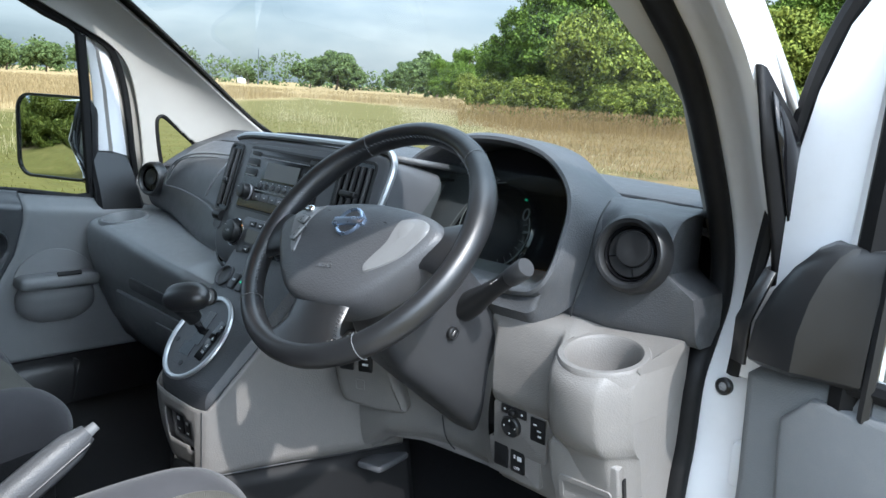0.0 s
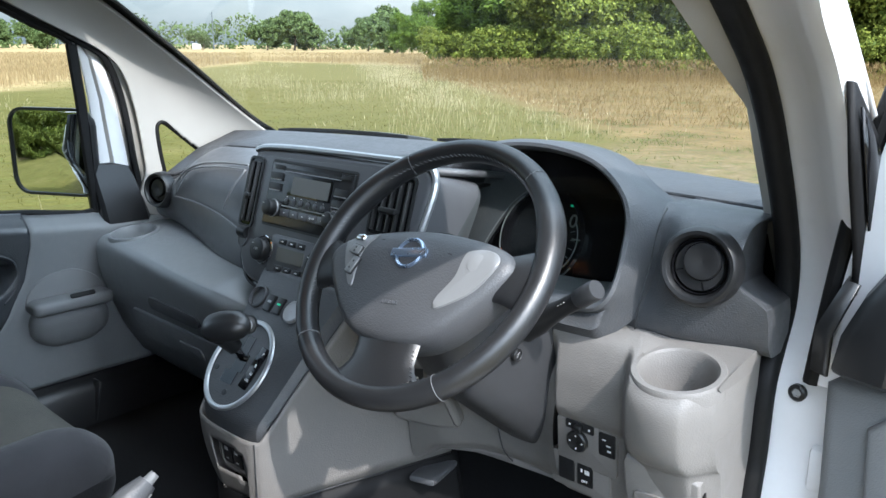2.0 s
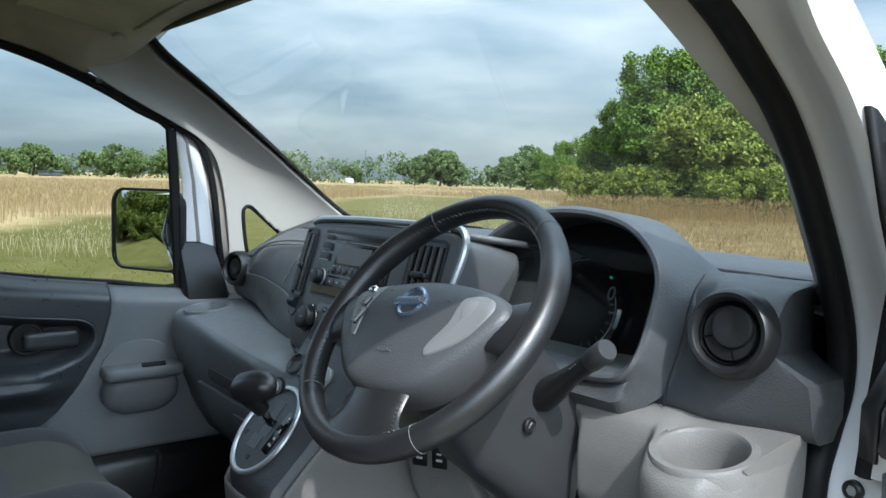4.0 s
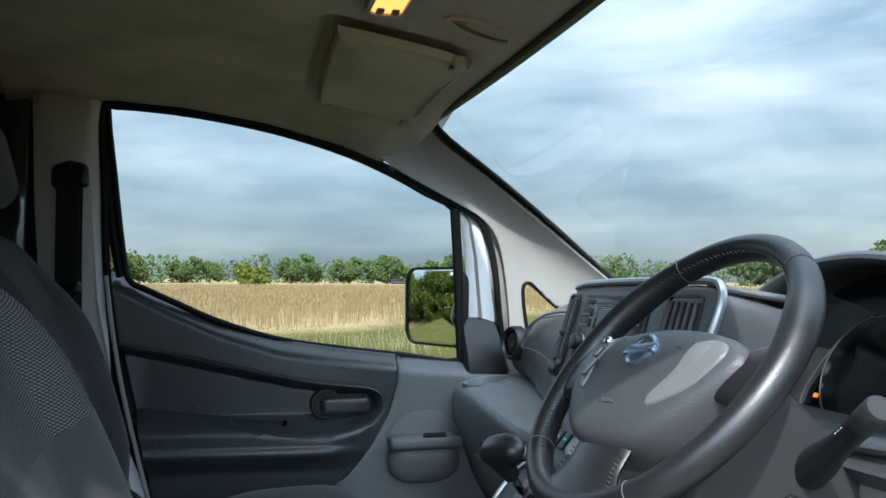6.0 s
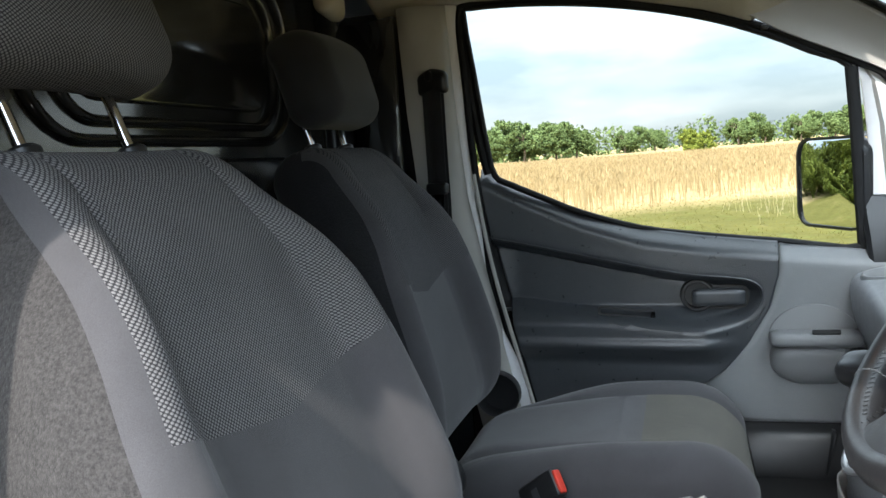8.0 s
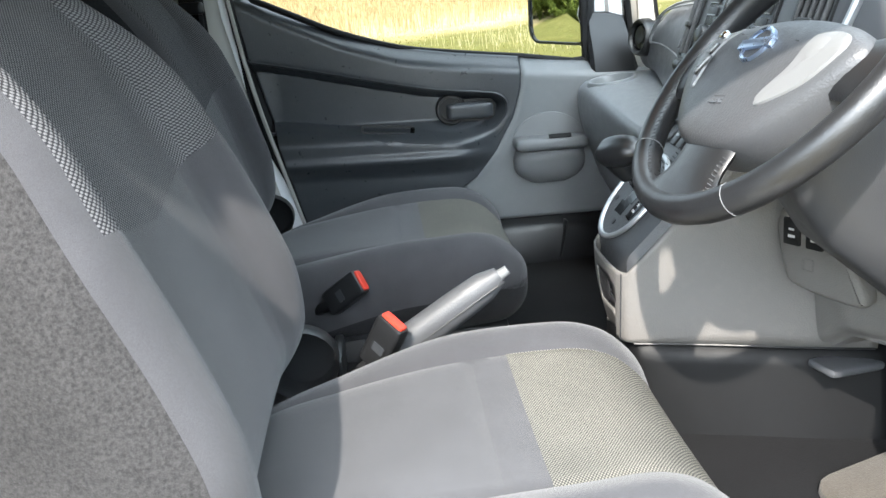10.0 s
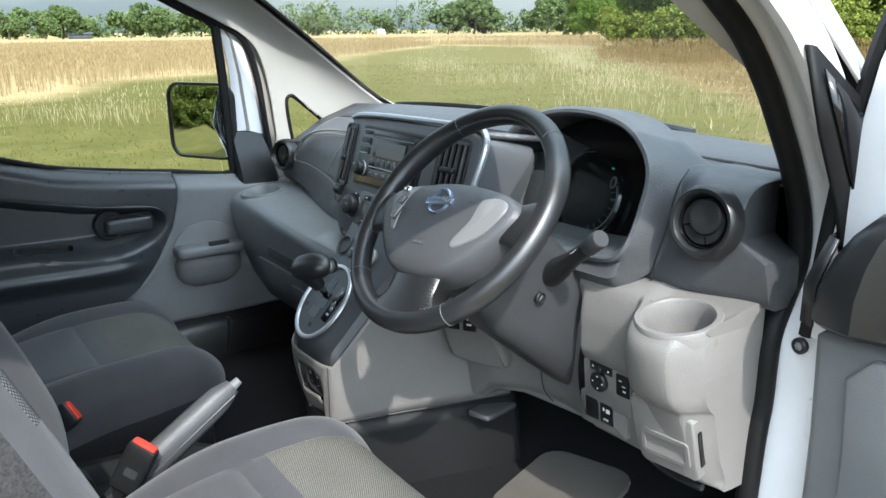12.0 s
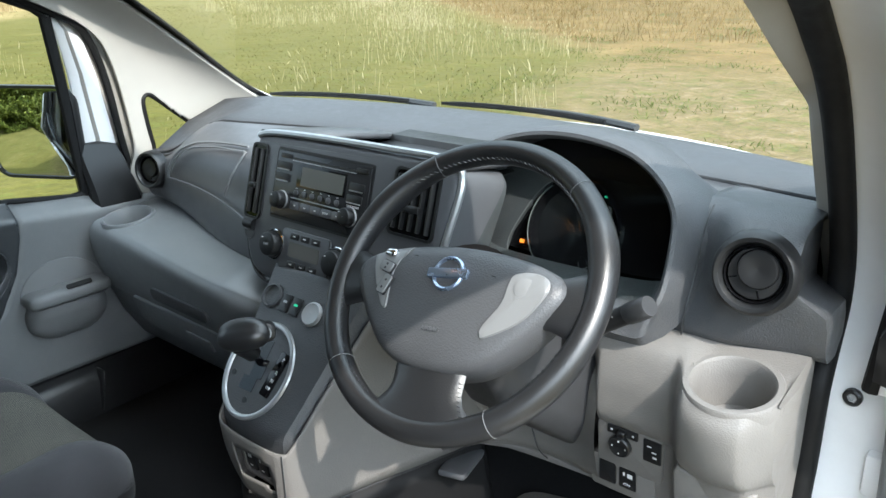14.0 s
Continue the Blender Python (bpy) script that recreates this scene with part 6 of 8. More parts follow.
def round_vent(o, n_dir, r, name_label, tilt=0.0):
    n = Vector(n_dir).normalized()
    ux = Vector((0, 0, 1)).cross(n).normalized()
    fr = Frame(o, ux, n.cross(ux))
    ob = part("air_vent", revolve(fr, [(r * 1.06, -0.014), (r * 1.03, 0.0), (r * 0.98, 0.007), (r * 0.91, 0.0105), (r * 0.82, 0.0095), (r * 0.755, 0.005), (r * 0.735, -0.004), (r * 0.73, -0.022)], 48, caps=False), M_BLACK, dash, name_label)
    part("vent_ring", revolve(fr, [(r * 0.728, -0.020), (r * 0.725, 0.0015), (r * 0.70, 0.003), (r * 0.68, 0.0005), (r * 0.675, -0.02)], 48, caps=False), M_GLOSS, ob)
    part("vent_well", plate(fr, circle(r * 0.70, 40), -0.022, -0.014), M_GLOSS, ob)
    # the turning disc: a dished round flap over a lower crescent
    disc = revolve(fr, [(r * 0.640, -0.014), (r * 0.640, -0.002), (r * 0.615, 0.0005), (r * 0.40, 0.0010), (0.0005, 0.0010)], 44, caps=False)
    part("vent_disc", disc, M_BLACK, ob)
    a0 = radians(52 + tilt)
    sub = fr.shift(0.155 * r * math.cos(a0), 0.155 * r * math.sin(a0), 0.0)
    part("vent_gap", revolve(sub, [(r * 0.495, 0.0), (r * 0.495, 0.0016), (r * 0.46, 0.0016)], 40, caps=False), M_GLOSS, ob)
    part("vent_flap", revolve(sub, [(r * 0.475, -0.004), (r * 0.475, 0.0040), (r * 0.455, 0.0058), (r * 0.40, 0.0060), (r * 0.20, 0.0040), (0.0005, 0.0028)], 44, caps=False), M_BLACK, ob)
    for da in (-0.80, 0.80):
        q = a0 + math.pi + da
        u = fr.x * math.cos(q) + fr.y * math.sin(q)
        c = fr.at(0.52 * r * math.cos(q), 0.52 * r * math.sin(q), 0.0)
        part("vent_slot", plate(Frame(c, u, fr.n.cross(u)), rrect(r * 0.22, r * 0.035, 0.0006), -0.004, 0.0016), M_GLOSS, ob)
    return fr


round_vent((-0.665, 0.208, 1.097), (0.22, -1, 0.12), 0.040, "round black end air vent", 0)
round_vent((0.6240, 0.240, 1.154), (0.10, -1, 0.16), 0.0495, "round black end air vent", 10)


def lower_passenger():
    """The rolled shelf with a cup holder, and the glove box below it."""
    rows = []
    cup = Vector((-0.668, 0.142))
    xs = np.linspace(-0.722, -0.095, 88)
    for x in xs:
        k = smooth(-0.735, -0.20, x)
        d = smooth(-0.24, -0.12, x)
        row = [(x, 0.270, 1.012 - 0.01 * k), (x, 0.235 - 0.04 * k, 1.016 - 0.012 * k), (x, 0.18 - 0.04 * k, 1.012 - 0.014 * k), (x, 0.108 - 0.03 * k, 1.003 - 0.02 * k), (x, 0.088 - 0.022 * k, 0.995 - 0.02 * k), (x, 0.078 - 0.018 * k, 0.978 - 0.02 * k), (x, 0.077 - 0.010 * k, 0.950 - 0.02 * k),
               (x, 0.082 - 0.004 * k, 0.915 - 0.02 * k), (x, 0.092, 0.880 - 0.02 * k), (x, 0.106, 0.845)]
        rows.append(spline([(a, b + 0.045 * d, c - 0.035 * d) for a, b, c in row], 6))
    bm = loft(rows)
    dead = [f for f in bm.faces if (Vector((f.calc_center_median().x, f.calc_center_median().y)) - cup).length < 0.0515 and f.calc_center_median().z > 0.985]
    bmesh.ops.delete(bm, geom=dead, context="FACES")
    roll = part("shelf_roll", bm, M_SHELF, dash, "mid grey rolled shelf over the glove box")
    fc = Frame((-0.668, 0.142, 1.0065), (1, 0, 0), (0, 1, 0.14))
    part("cup_ring", revolve(fc, [(0.0575, -0.020), (0.0570, 0.001), (0.0550, 0.0042), (0.0510, 0.0044), (0.0480, 0.001), (0.045, -0.03), (0.042, -0.065), (0.0005, -0.066)], 40, caps=False), M_SHELF, roll, "recessed cup holder")
    rows = [[(x, y, z) for x in np.linspace(-0.735, -0.13, 8)] for y, z in ((0.110, 0.872), (0.113, 0.845), (0.136, 0.78), (0.175, 0.71), (0.25, 0.64), (0.5, 0.58))]
    gb = part("glove_box", loft(rows), M_SHELF, dash, thick=0.006)
    fg = Frame((-0.42, 0.116, 0.812), (1, 0, 0), (0, -0.36, 1))
    part("glove_lid", plate(fg, rrect(0.42, 0.085, 0.02), -0.01, 0.005, 0.004, 3), M_SHELF, gb)
    part("glove_latch", plate(fg.shift(0.02, -0.008, 0.005), rrect(0.085, 0.030, 0.006), 0, 0.003, 0.002), M_SHELF, gb)
    slot = Frame((-0.40, 0.0755, 0.895), (1, -0.02, 0), (0, -0.12, 1))
    part("shelf_slot", plate(slot, rrect(0.20, 0.026, 0.012), -0.01, 0.0015, 0.001), M_DASH, gb)


lower_passenger()

ST = Frame((0, 0.124, 1.074), (1, 0, 0), (0, 0.31, 1))


def letters(words, fr, a, b, size, parent, mat=None):
    part("lettering", text_bm(fr.shift(a, b, 0.0006), words, size, 0.0002), mat or M_WHITEINK, parent)


def centre_stack():
    out = [(-0.229, 0.06), (-0.230, 0.125), (-0.222, 0.160), (-0.200, 0.170), (-0.10, 0.174), (0.0, 0.176), (0.10, 0.177), (0.198, 0.177), (0.222, 0.168), (0.230, 0.145), (0.222, 0.09), (0.212, 0.03), (0.198, -0.03), (0.180, -0.060), (0.14, -0.072), (0.0, -0.074), (-0.13, -0.072), (-0.178, -0.066), (-0.203, -0.045), (-0.220, -0.005)]
    outline = [tuple(p)[:2] for p in spline([(a, b, 0) for a, b in out], 3, True)]
    ob = thing("centre_stack", "dark grey centre stack with radio and heater controls", "console", ST.at(0, 0))
    part("face", plate(ST, outline, -0.12, 0.0, 0.012, 4), M_STACK, ob)
    trim = spline([ST.at(a, b, -0.004) for a, b in ((-0.222, 0.166), (-0.19, 0.1745), (-0.10, 0.179), (0.0, 0.181), (0.10, 0.182), (0.195, 0.182), (0.224, 0.174), (0.235, 0.148), (0.227, 0.09), (0.216, 0.03), (0.202, -0.035))], 4)
    part("trim_strip", tube(trim, 0.0058, 8), M_SILVER, ob, "satin silver edge strip")
    # black tube laid as the shadow line under the stack's lower edge
    base = [(-0.224, -0.012), (-0.206, -0.050), (-0.180, -0.072), (-0.13, -0.079), (0.0, -0.081), (0.14, -0.079), (0.184, -0.066), (0.205, -0.030)]
    part("base_shadow", tube(spline([ST.at(a, b, -0.020) for a, b in base], 5), 0.009, 8), M_GLOSS, ob)
    # tall vents on both sides
    for cx, w, b0, b1, side in ((0.158, 0.082, 0.062, 0.156, 1), (-0.2065, 0.034, 0.026, 0.150, -1)):
        fr = ST.shift(cx, (b0 + b1) / 2, 0.0005)
        h = b1 - b0
        v = part("air_vent", frame_ring(fr, rrect(w + 0.008, h + 0.008, 0.010), rrect(w, h, 0.007), -0.004, 0.003), M_BLACK, ob)
        part("vent_back", plate(fr, rrect(w, h, 0.007), -0.0005, 0.0006), M_GLOSS, v)
        n = 5 if side > 0 else 2
        for i in range(n):
            a = (i + 0.5) / n * w - w / 2
            sl = fr.shift(a, 0, 0.001)
            part("slat", softbox((0.0045, h - 0.012, 0.012), 0.002, 2, fr=Frame(sl.o, sl.x + 0.3 * sl.n, sl.y)), M_BLACK, v)
        part("vent_tab", softbox((w * 0.45, 0.010, 0.014), 0.003, 4, fr=fr.shift(0, -0.008, 0.006)), M_BLACK, v)
    part("thumb_wheel", revolve(Frame(ST.at(-0.2065, 0.012, 0.0), ST.y, ST.n), [(0.011, -0.012), (0.012, 0), (0.011, 0.012)], 20), M_BLACK, ob)
    part("blank_cap", revolve(ST.shift(-0.207, -0.002, 0.0), [(0.0135, 0), (0.0135, 0.0015), (0.012, 0.002), (0.0115, 0.001), (0.0005, 0.001)], 24, caps=False), M_STACK, ob)
    # recessed shelf on top
    rows = [[(x, y, z) for x in np.linspace(-0.12, 0.20, 6)] for y, z in ((0.184, 1.240), (0.192, 1.205), (0.26, 1.196), (0.395, 1.196), (0.402, 1.206), (0.45, 1.207))]
    part("top_shelf", loft(rows), M_BLACK, ob, thick=0.004)
    rows = [[(x, y, z) for y, z in ((0.180, 1.242), (0.30, 1.225), (0.42, 1.203))] for x in (-0.22, -0.17, -0.12)]
    part("top_cover", loft(rows), M_DASH, ob, thick=0.01)
    rows = [[(x, y, z) for y, z in ((0.180, 1.242), (0.30, 1.225), (0.44, 1.203))] for x in (0.19, 0.205, 0.225)]
    part("top_cover", loft(rows), M_DASH, ob, thick=0.01)


centre_stack()


def knob(fr, r, h, parent, name="knob", chrome=False, pointer=True):
    k = part(name, revolve(fr, [(r * 1.06, 0), (r * 1.05, h * 0.25), (r * 0.98, h * 0.3), (r * 0.95, h * 0.88), (r * 0.90, h * 0.97), (r * 0.84, h), (r * 0.3, h), (0.0005, h)], 32, caps=False), M_BLACK, parent)
    if chrome:
        part("knob_ring", revolve(fr, [(r * 1.22, 0.0), (r * 1.22, 0.003), (r * 1.16, 0.0042), (r * 1.10, 0.003), (r * 1.10, 0)], 40, caps=False), M_CHROME, k, "bright ring")
    else:
        part("knob_ring", revolve(fr, [(r * 1.10, 0.0), (r * 1.10, 0.002), (r * 1.06, 0.003), (r * 1.04, 0.001)], 36, caps=False), M_SATIN, k)
    if pointer:
        part("knob_mark", plate(fr.shift(-0.55 * r, 0.45 * r, h), rrect(0.0035, 0.0012, 0.0004), 0, 0.0006), M_WHITEINK, k)
    return k


def radio():
    c = ST.shift(-0.045, 0.094, 0.0)
    ob = thing("car_radio", "black double-height car radio with a small grey display", "radio", c.at(0, 0))
    part("surround", frame_ring(c, rrect(0.230, 0.120, 0.005), rrect(0.222, 0.112, 0.003), -0.004, 0.0012), M_BLACK, ob)
    part("face", plate(c, rrect(0.222, 0.112, 0.003), -0.004, 0.0042, 0.0015), M_RADIO, ob)
    f = c.shift(0, 0, 0.0042)
    part("disc_slot", plate(f.shift(0.004, 0.045), rrect(0.150, 0.0035, 0.0012), -0.001, 0.0008), M_BLACK, ob)
    part("slot_lip", tube([f.at(-0.07, 0.0415, 0.001), f.at(0.08, 0.0415, 0.001)], 0.0009, 5), M_SATIN, ob)
    for a in (-0.088, 0.093):
        part("button", plate(f.shift(a, 0.047), rrect(0.026, 0.007, 0.001), 0, 0.0018, 0.0006), M_BLACK, ob)
    s = f.shift(0.004, 0.0185)
    part("display_frame", plate(s, rrect(0.116, 0.037, 0.002), 0, 0.0012, 0.0004), M_GLOSS, ob)
    part("display", plate(s.shift(0.003, 0, 0.0012), rrect(0.100, 0.031, 0.001), 0, 0.0008), M_SCREEN, ob, "unlit grey display")
    for a, b in ((-0.090, 0.030), (-0.090, 0.011), (0.086, 0.020), (0.084, 0.001)):
        bt = part("button", plate(f.shift(a, b), rrect(0.034, 0.0135, 0.002), 0, 0.0016, 0.0006), M_BLACK, ob)
        part("button_edge", tube([f.at(a - 0.015, b - 0.006, 0.002), f.at(a + 0.015, b - 0.006, 0.002)], 0.0011, 5), M_SILVER, bt)
    letters("AUX", f, 0.086, 0.024, 0.0062, ob)
    letters("TUNE/MENU", f, 0.082, -0.0105, 0.0050, ob)
    for i in range(6):
        a = -0.052 + i * 0.0197
        part("preset_button", revolve(Frame(f.at(a, -0.0105, 0), f.x, f.y), [(0.0054, 0), (0.0054, 0.0016), (0.0042, 0.0024), (0.0005, 0.0024)], 18, caps=False), M_STACK, ob)
        part("mark", plate(f.shift(a, -0.0025, 0), rrect(0.004, 0.0009, 0.0003), 0, 0.0003), M_WHITEINK, ob)
    part("chrome_line", tube([f.at(-0.062, -0.0195, 0.0006), f.at(0.06, -0.0195, 0.0006)], 0.0010, 5), M_SILVER, ob)
    for i in range(5):
        a = -0.050 + i * 0.0255
        part("button", plate(f.shift(a, -0.0315), rrect(0.0235, 0.0135, 0.0012), 0, 0.0020, 0.0006), M_STACK, ob)
        if i != 3:
            part("mark", plate(f.shift(a, -0.0315, 0.0020), rrect(0.0045, 0.0016, 0.0004), 0, 0.0002), M_WHITEINK, ob)
    letters("SETUP", f.shift(0, 0, 0.002), 0.0265, -0.0315, 0.0046, ob)
    knob(f.shift(-0.086, -0.027), 0.0145, 0.016, ob)
    knob(f.shift(0.079, -0.027), 0.0145, 0.016, ob)


radio()


def heater_panel():
    c = ST.shift(-0.058, -0.012, 0.0)
    ob = thing("heater_controls", "heater panel with two ringed knobs and a small display", "heater controls", c.at(0, 0))
    part("panel", plate(c, rrect(0.118, 0.070, 0.008), -0.003, 0.0035, 0.0015), M_STACK, ob)
    f = c.shift(0, 0, 0.0035)
    part("display", plate(f.shift(0.0, 0.002), rrect(0.074, 0.024, 0.002), 0, 0.0010), M_SCREEN, ob, "unlit grey display")
    for i in range(3):
        a = -0.026 + i * 0.026
        for b in (0.0245, -0.0225):
            bt = part("button", plate(f.shift(a, b), rrect(0.0195, 0.0105, 0.002), 0, 0.0022, 0.0008), M_BLACK, ob)
            part("mark", plate(f.shift(a, b, 0.0022), rrect(0.0065, 0.0018, 0.0005), 0, 0.0002), M_WHITEINK, bt)
    for a in (-0.078, 0.078):
        k = knob(ST.shift(-0.058 + a, -0.010, 0.001), 0.0215, 0.018, ob, chrome=True)
        if a < 0:
            letters("OFF", ST.shift(-0.058 + a, -0.010, 0.0188), 0, 0, 0.0070, k, M_SATIN)


heater_panel()


# ---------- instrument binnacle ----------
# front lip of the hood: x and z, anticlockwise from the lower left
LIP = [(0.176, 1.092), (0.166, 1.130), (0.163, 1.165), (0.168, 1.200), (0.188, 1.232), (0.232, 1.257), (0.295, 1.270), (0.365, 1.270), (0.432, 1.258), (0.482, 1.231), (0.509, 1.198), (0.518, 1.155), (0.520, 1.118),
       (0.512, 1.095), (0.490, 1.085), (0.420, 1.080), (0.340, 1.078), (0.255, 1.078), (0.195, 1.081)]


def binnacle():
    ob = thing("instrument_binnacle", "hooded black instrument binnacle with dark unlit dials", "instrument binnacle", (0.345, 0.28, 1.05))
    loop = spline([(x, 0.25 + 0.55 * (z - 1.2), z) for x, z in LIP], 5, True)
    k = len(loop)
    rings = [[] for _ in range(9)]
    for i, p in enumerate(loop):
        t = loop[(i + 1) % k] - loop[i - 1]
        o = Vector((-t.z, 0, t.x)).normalized()
        if o.dot(p - Vector((0.345, p.y, 1.165))) < 0:
            o = -o
        top = smooth(1.165, 1.250, p.z)
        low = smooth(1.105, 1.088, p.z)
        right = smooth(0.46, 0.50, p.x) * (1 - top) * (1 - low)
        left = max(0.0, 1 - top - low - right)
        s = 1 / (top + low + right + left)
        ys = 0.284 - 0.40 * max(0.0, 1.17 - p.z) + 1.1 * max(0.0, p.z - 1.17)
        a = [Vector((p.x + 0.012 * o.x, p.y + 0.09, p.z - 0.004 + 0.008 * o.z)), Vector((p.x, p.y - 0.003, 1.054)), Vector((0.5405, ys, p.z)), Vector((p.x - 0.016, p.y + 0.06, p.z))]
        b = [Vector((p.x, 0.50, 1.165)), Vector((p.x, p.y + 0.02, 1.032)), Vector((0.562, ys + 0.03, min(p.z, 1.18))), Vector((p.x - 0.02, 0.40, min(p.z, 1.165)))]
        mix_ = lambda q: (q[0] * top + q[1] * low + q[2] * right + q[3] * left) * s
        c = Vector((0.345, 0, 1.165))
        d = Vector((p.x, 0, p.z)) - c
        for ring, q in zip(rings, (c + d * 0.90 + Vector((0, p.y + 0.10, 0)), c + d * 0.955 + Vector((0, p.y + 0.045, 0)), p - o * 0.004 + Vector((0, 0.012, 0)), p + Vector((0, 0.003, 0)), p + o * 0.004, p + o * 0.009 + Vector((0, 0.002, 0)),
                                   p + o * 0.013 + Vector((0, 0.012, 0)), mix_(a), mix_(b))):
            ring.append(q)
    part("hood", loft(rings, closed=True), M_DASH, ob, "charcoal grained hood")
    fd = Frame((0.345, 0.338, 1.160), (1, 0, 0), (0, 0.40, 1))
    part("dial_panel", plate(fd, [((p.x - 0.345) * 0.93, (p.z - 1.165) * 0.98 + 0.002) for p in loop], -0.008, 0.0), M_GLOSS, ob)
    # charcoal cheek to the left of the dials, with the fine outline of the instrument area
    cheek = [(-0.182, -0.12), (-0.120, -0.12), (-0.128, -0.095), (-0.124, -0.060), (-0.106, -0.020), (-0.080, 0.020), (-0.050, 0.050), (-0.182, 0.085)]
    part("side_reveal", plate(fd, cheek, 0.0, 0.006, 0.003), M_DASH, ob, "curved charcoal panel beside the dials")
    edge = spline([fd.at(a, b, 0.007) for a, b in ((-0.03, 0.045), (-0.062, 0.036), (-0.092, 0.008), (-0.118, -0.045), (-0.126, -0.075), (-0.118, -0.092), (-0.085, -0.098))], 6)
    part("dial_outline", tube(edge, 0.0008, 5), M_SATINP, ob, "thin pale line round the instruments")
    fl = fd.shift(-0.014, -0.036, 0.002)
    part("dial_face", revolve(fl, [(0.078, 0), (0.077, 0.012), (0.073, 0.016), (0.068, 0.008), (0.066, 0.003), (0.0005, 0.002)], 52, caps=False), M_GLOSS, ob, "large dark round dial with a glossy bezel")
    arc = [fl.at(0.060 * math.cos(a), 0.060 * math.sin(a), 0.004) for a in np.linspace(radians(-75), radians(30), 24)]
    part("dial_arc", tube(arc, 0.0009, 5), M_SATINP, ob)
    # second arc is the glossy bezel's highlight, drawn as a pale line
    arc = [fl.at(0.0765 * math.cos(a), 0.0765 * math.sin(a), 0.0145) for a in np.linspace(radians(130), radians(330), 40)]
    part("dial_arc", tube(arc, 0.0009, 5), M_SATINP, ob)
    for a in np.linspace(radians(-70), radians(20), 7):
        part("dial_mark", tube([fl.at(0.048 * math.cos(a), 0.048 * math.sin(a), 0.004), fl.at(0.056 * math.cos(a), 0.056 * math.sin(a), 0.004)], 0.0007, 4), M_INSERT, ob)
    part("speed_digit", text_bm(fd.shift(0.036, -0.004, 0.014), "0", 0.030, 0.0003), M_BOSS, ob, "pale speed digit")
    part("digit_bar", plate(fd.shift(0.050, -0.030, 0.014), rrect(0.018, 0.0014, 0.0004), 0, 0.0006), M_SATINP, ob)
    part("green_sign", plate(fd.shift(0.028, 0.020, 0.014), rrect(0.006, 0.003, 0.001), 0, 0.001), M_GREENLED, ob, "small green tell-tale")
    part("warning_light", plate(fd.shift(-0.100, -0.070, 0.007), rrect(0.008, 0.006, 0.001), 0, 0.001), M_ORANGELED, ob, "small orange tell-tale")
    g = part("lens", loft([[(x, y, z) for x in np.linspace(lo, hi, 5)] for y, z, lo, hi in ((0.212, 1.090, 0.190, 0.505), (0.262, 1.165, 0.180, 0.508), (0.288, 1.203, 0.190, 0.490), (0.306, 1.228, 0.215, 0.455))]), M_GREENLENS, ob, "clear tilted instrument cover")
    g.visible_shadow = False


binnacle()


def right_face():
    """Dash end by the driver's door: vent pod and edge."""
    rows = []
    for x in np.linspace(0.516, 0.705, 19):
        k = smooth(0.54, 0.705, x)
        ys = pad_seam(x)
        cut = smooth(0.67, 0.705, x)
        row = [(x, ys, 1.194), (x, ys - 0.008, 1.1975), (x, 0.37 + 0.02 * k, 1.206), (x, 0.315 + 0.02 * k, 1.209 - 0.004 * k), (x, 0.276 + 0.015 * k, 1.196), (x, 0.254 + 0.012 * k, 1.16), (x, 0.246 + 0.02 * k, 1.11 + 0.01 * cut), (x, 0.244 + 0.035 * k, 1.06), (x, 0.262 + 0.03 * k, 1.040), (x, 0.30, 1.036)]
        # falls back towards the hood's flank
        dip = 0.034 * smooth(0.588, 0.540, x)
        rows.append([(min(p.x, lerp(0.705, 0.664, smooth(1.10, 1.135, p.z))), p.y + dip * smooth(1.03, 1.16, p.z) * smooth(0.36, 0.29, p.y), p.z) for p in spline(row, 4)])
    rows.append([(p[0] + 0.001, max(p[1], 0.345), p[2]) for p in rows[-1]])
    part("driver_face", loft(rows), M_DASH, dash, thick=0.008)
    part("face_joint", tube(spline([(0.540, 0.310, 1.207), (0.5405, 0.292, 1.190), (0.541, 0.279, 1.165), (0.541, 0.269, 1.13), (0.541, 0.247, 1.08), (0.541, 0.239, 1.050)], 5), 0.0013, 5), M_BLACK, dash)


right_face()
rows = [[(x, y, z) for x in np.linspace(0.16, 0.53, 12)] for y, z in ((0.40, 1.182), (0.43, 1.190), (0.485, 1.199))]
part("pad_fill", loft(rows), M_DASH, dash, thick=0.01)


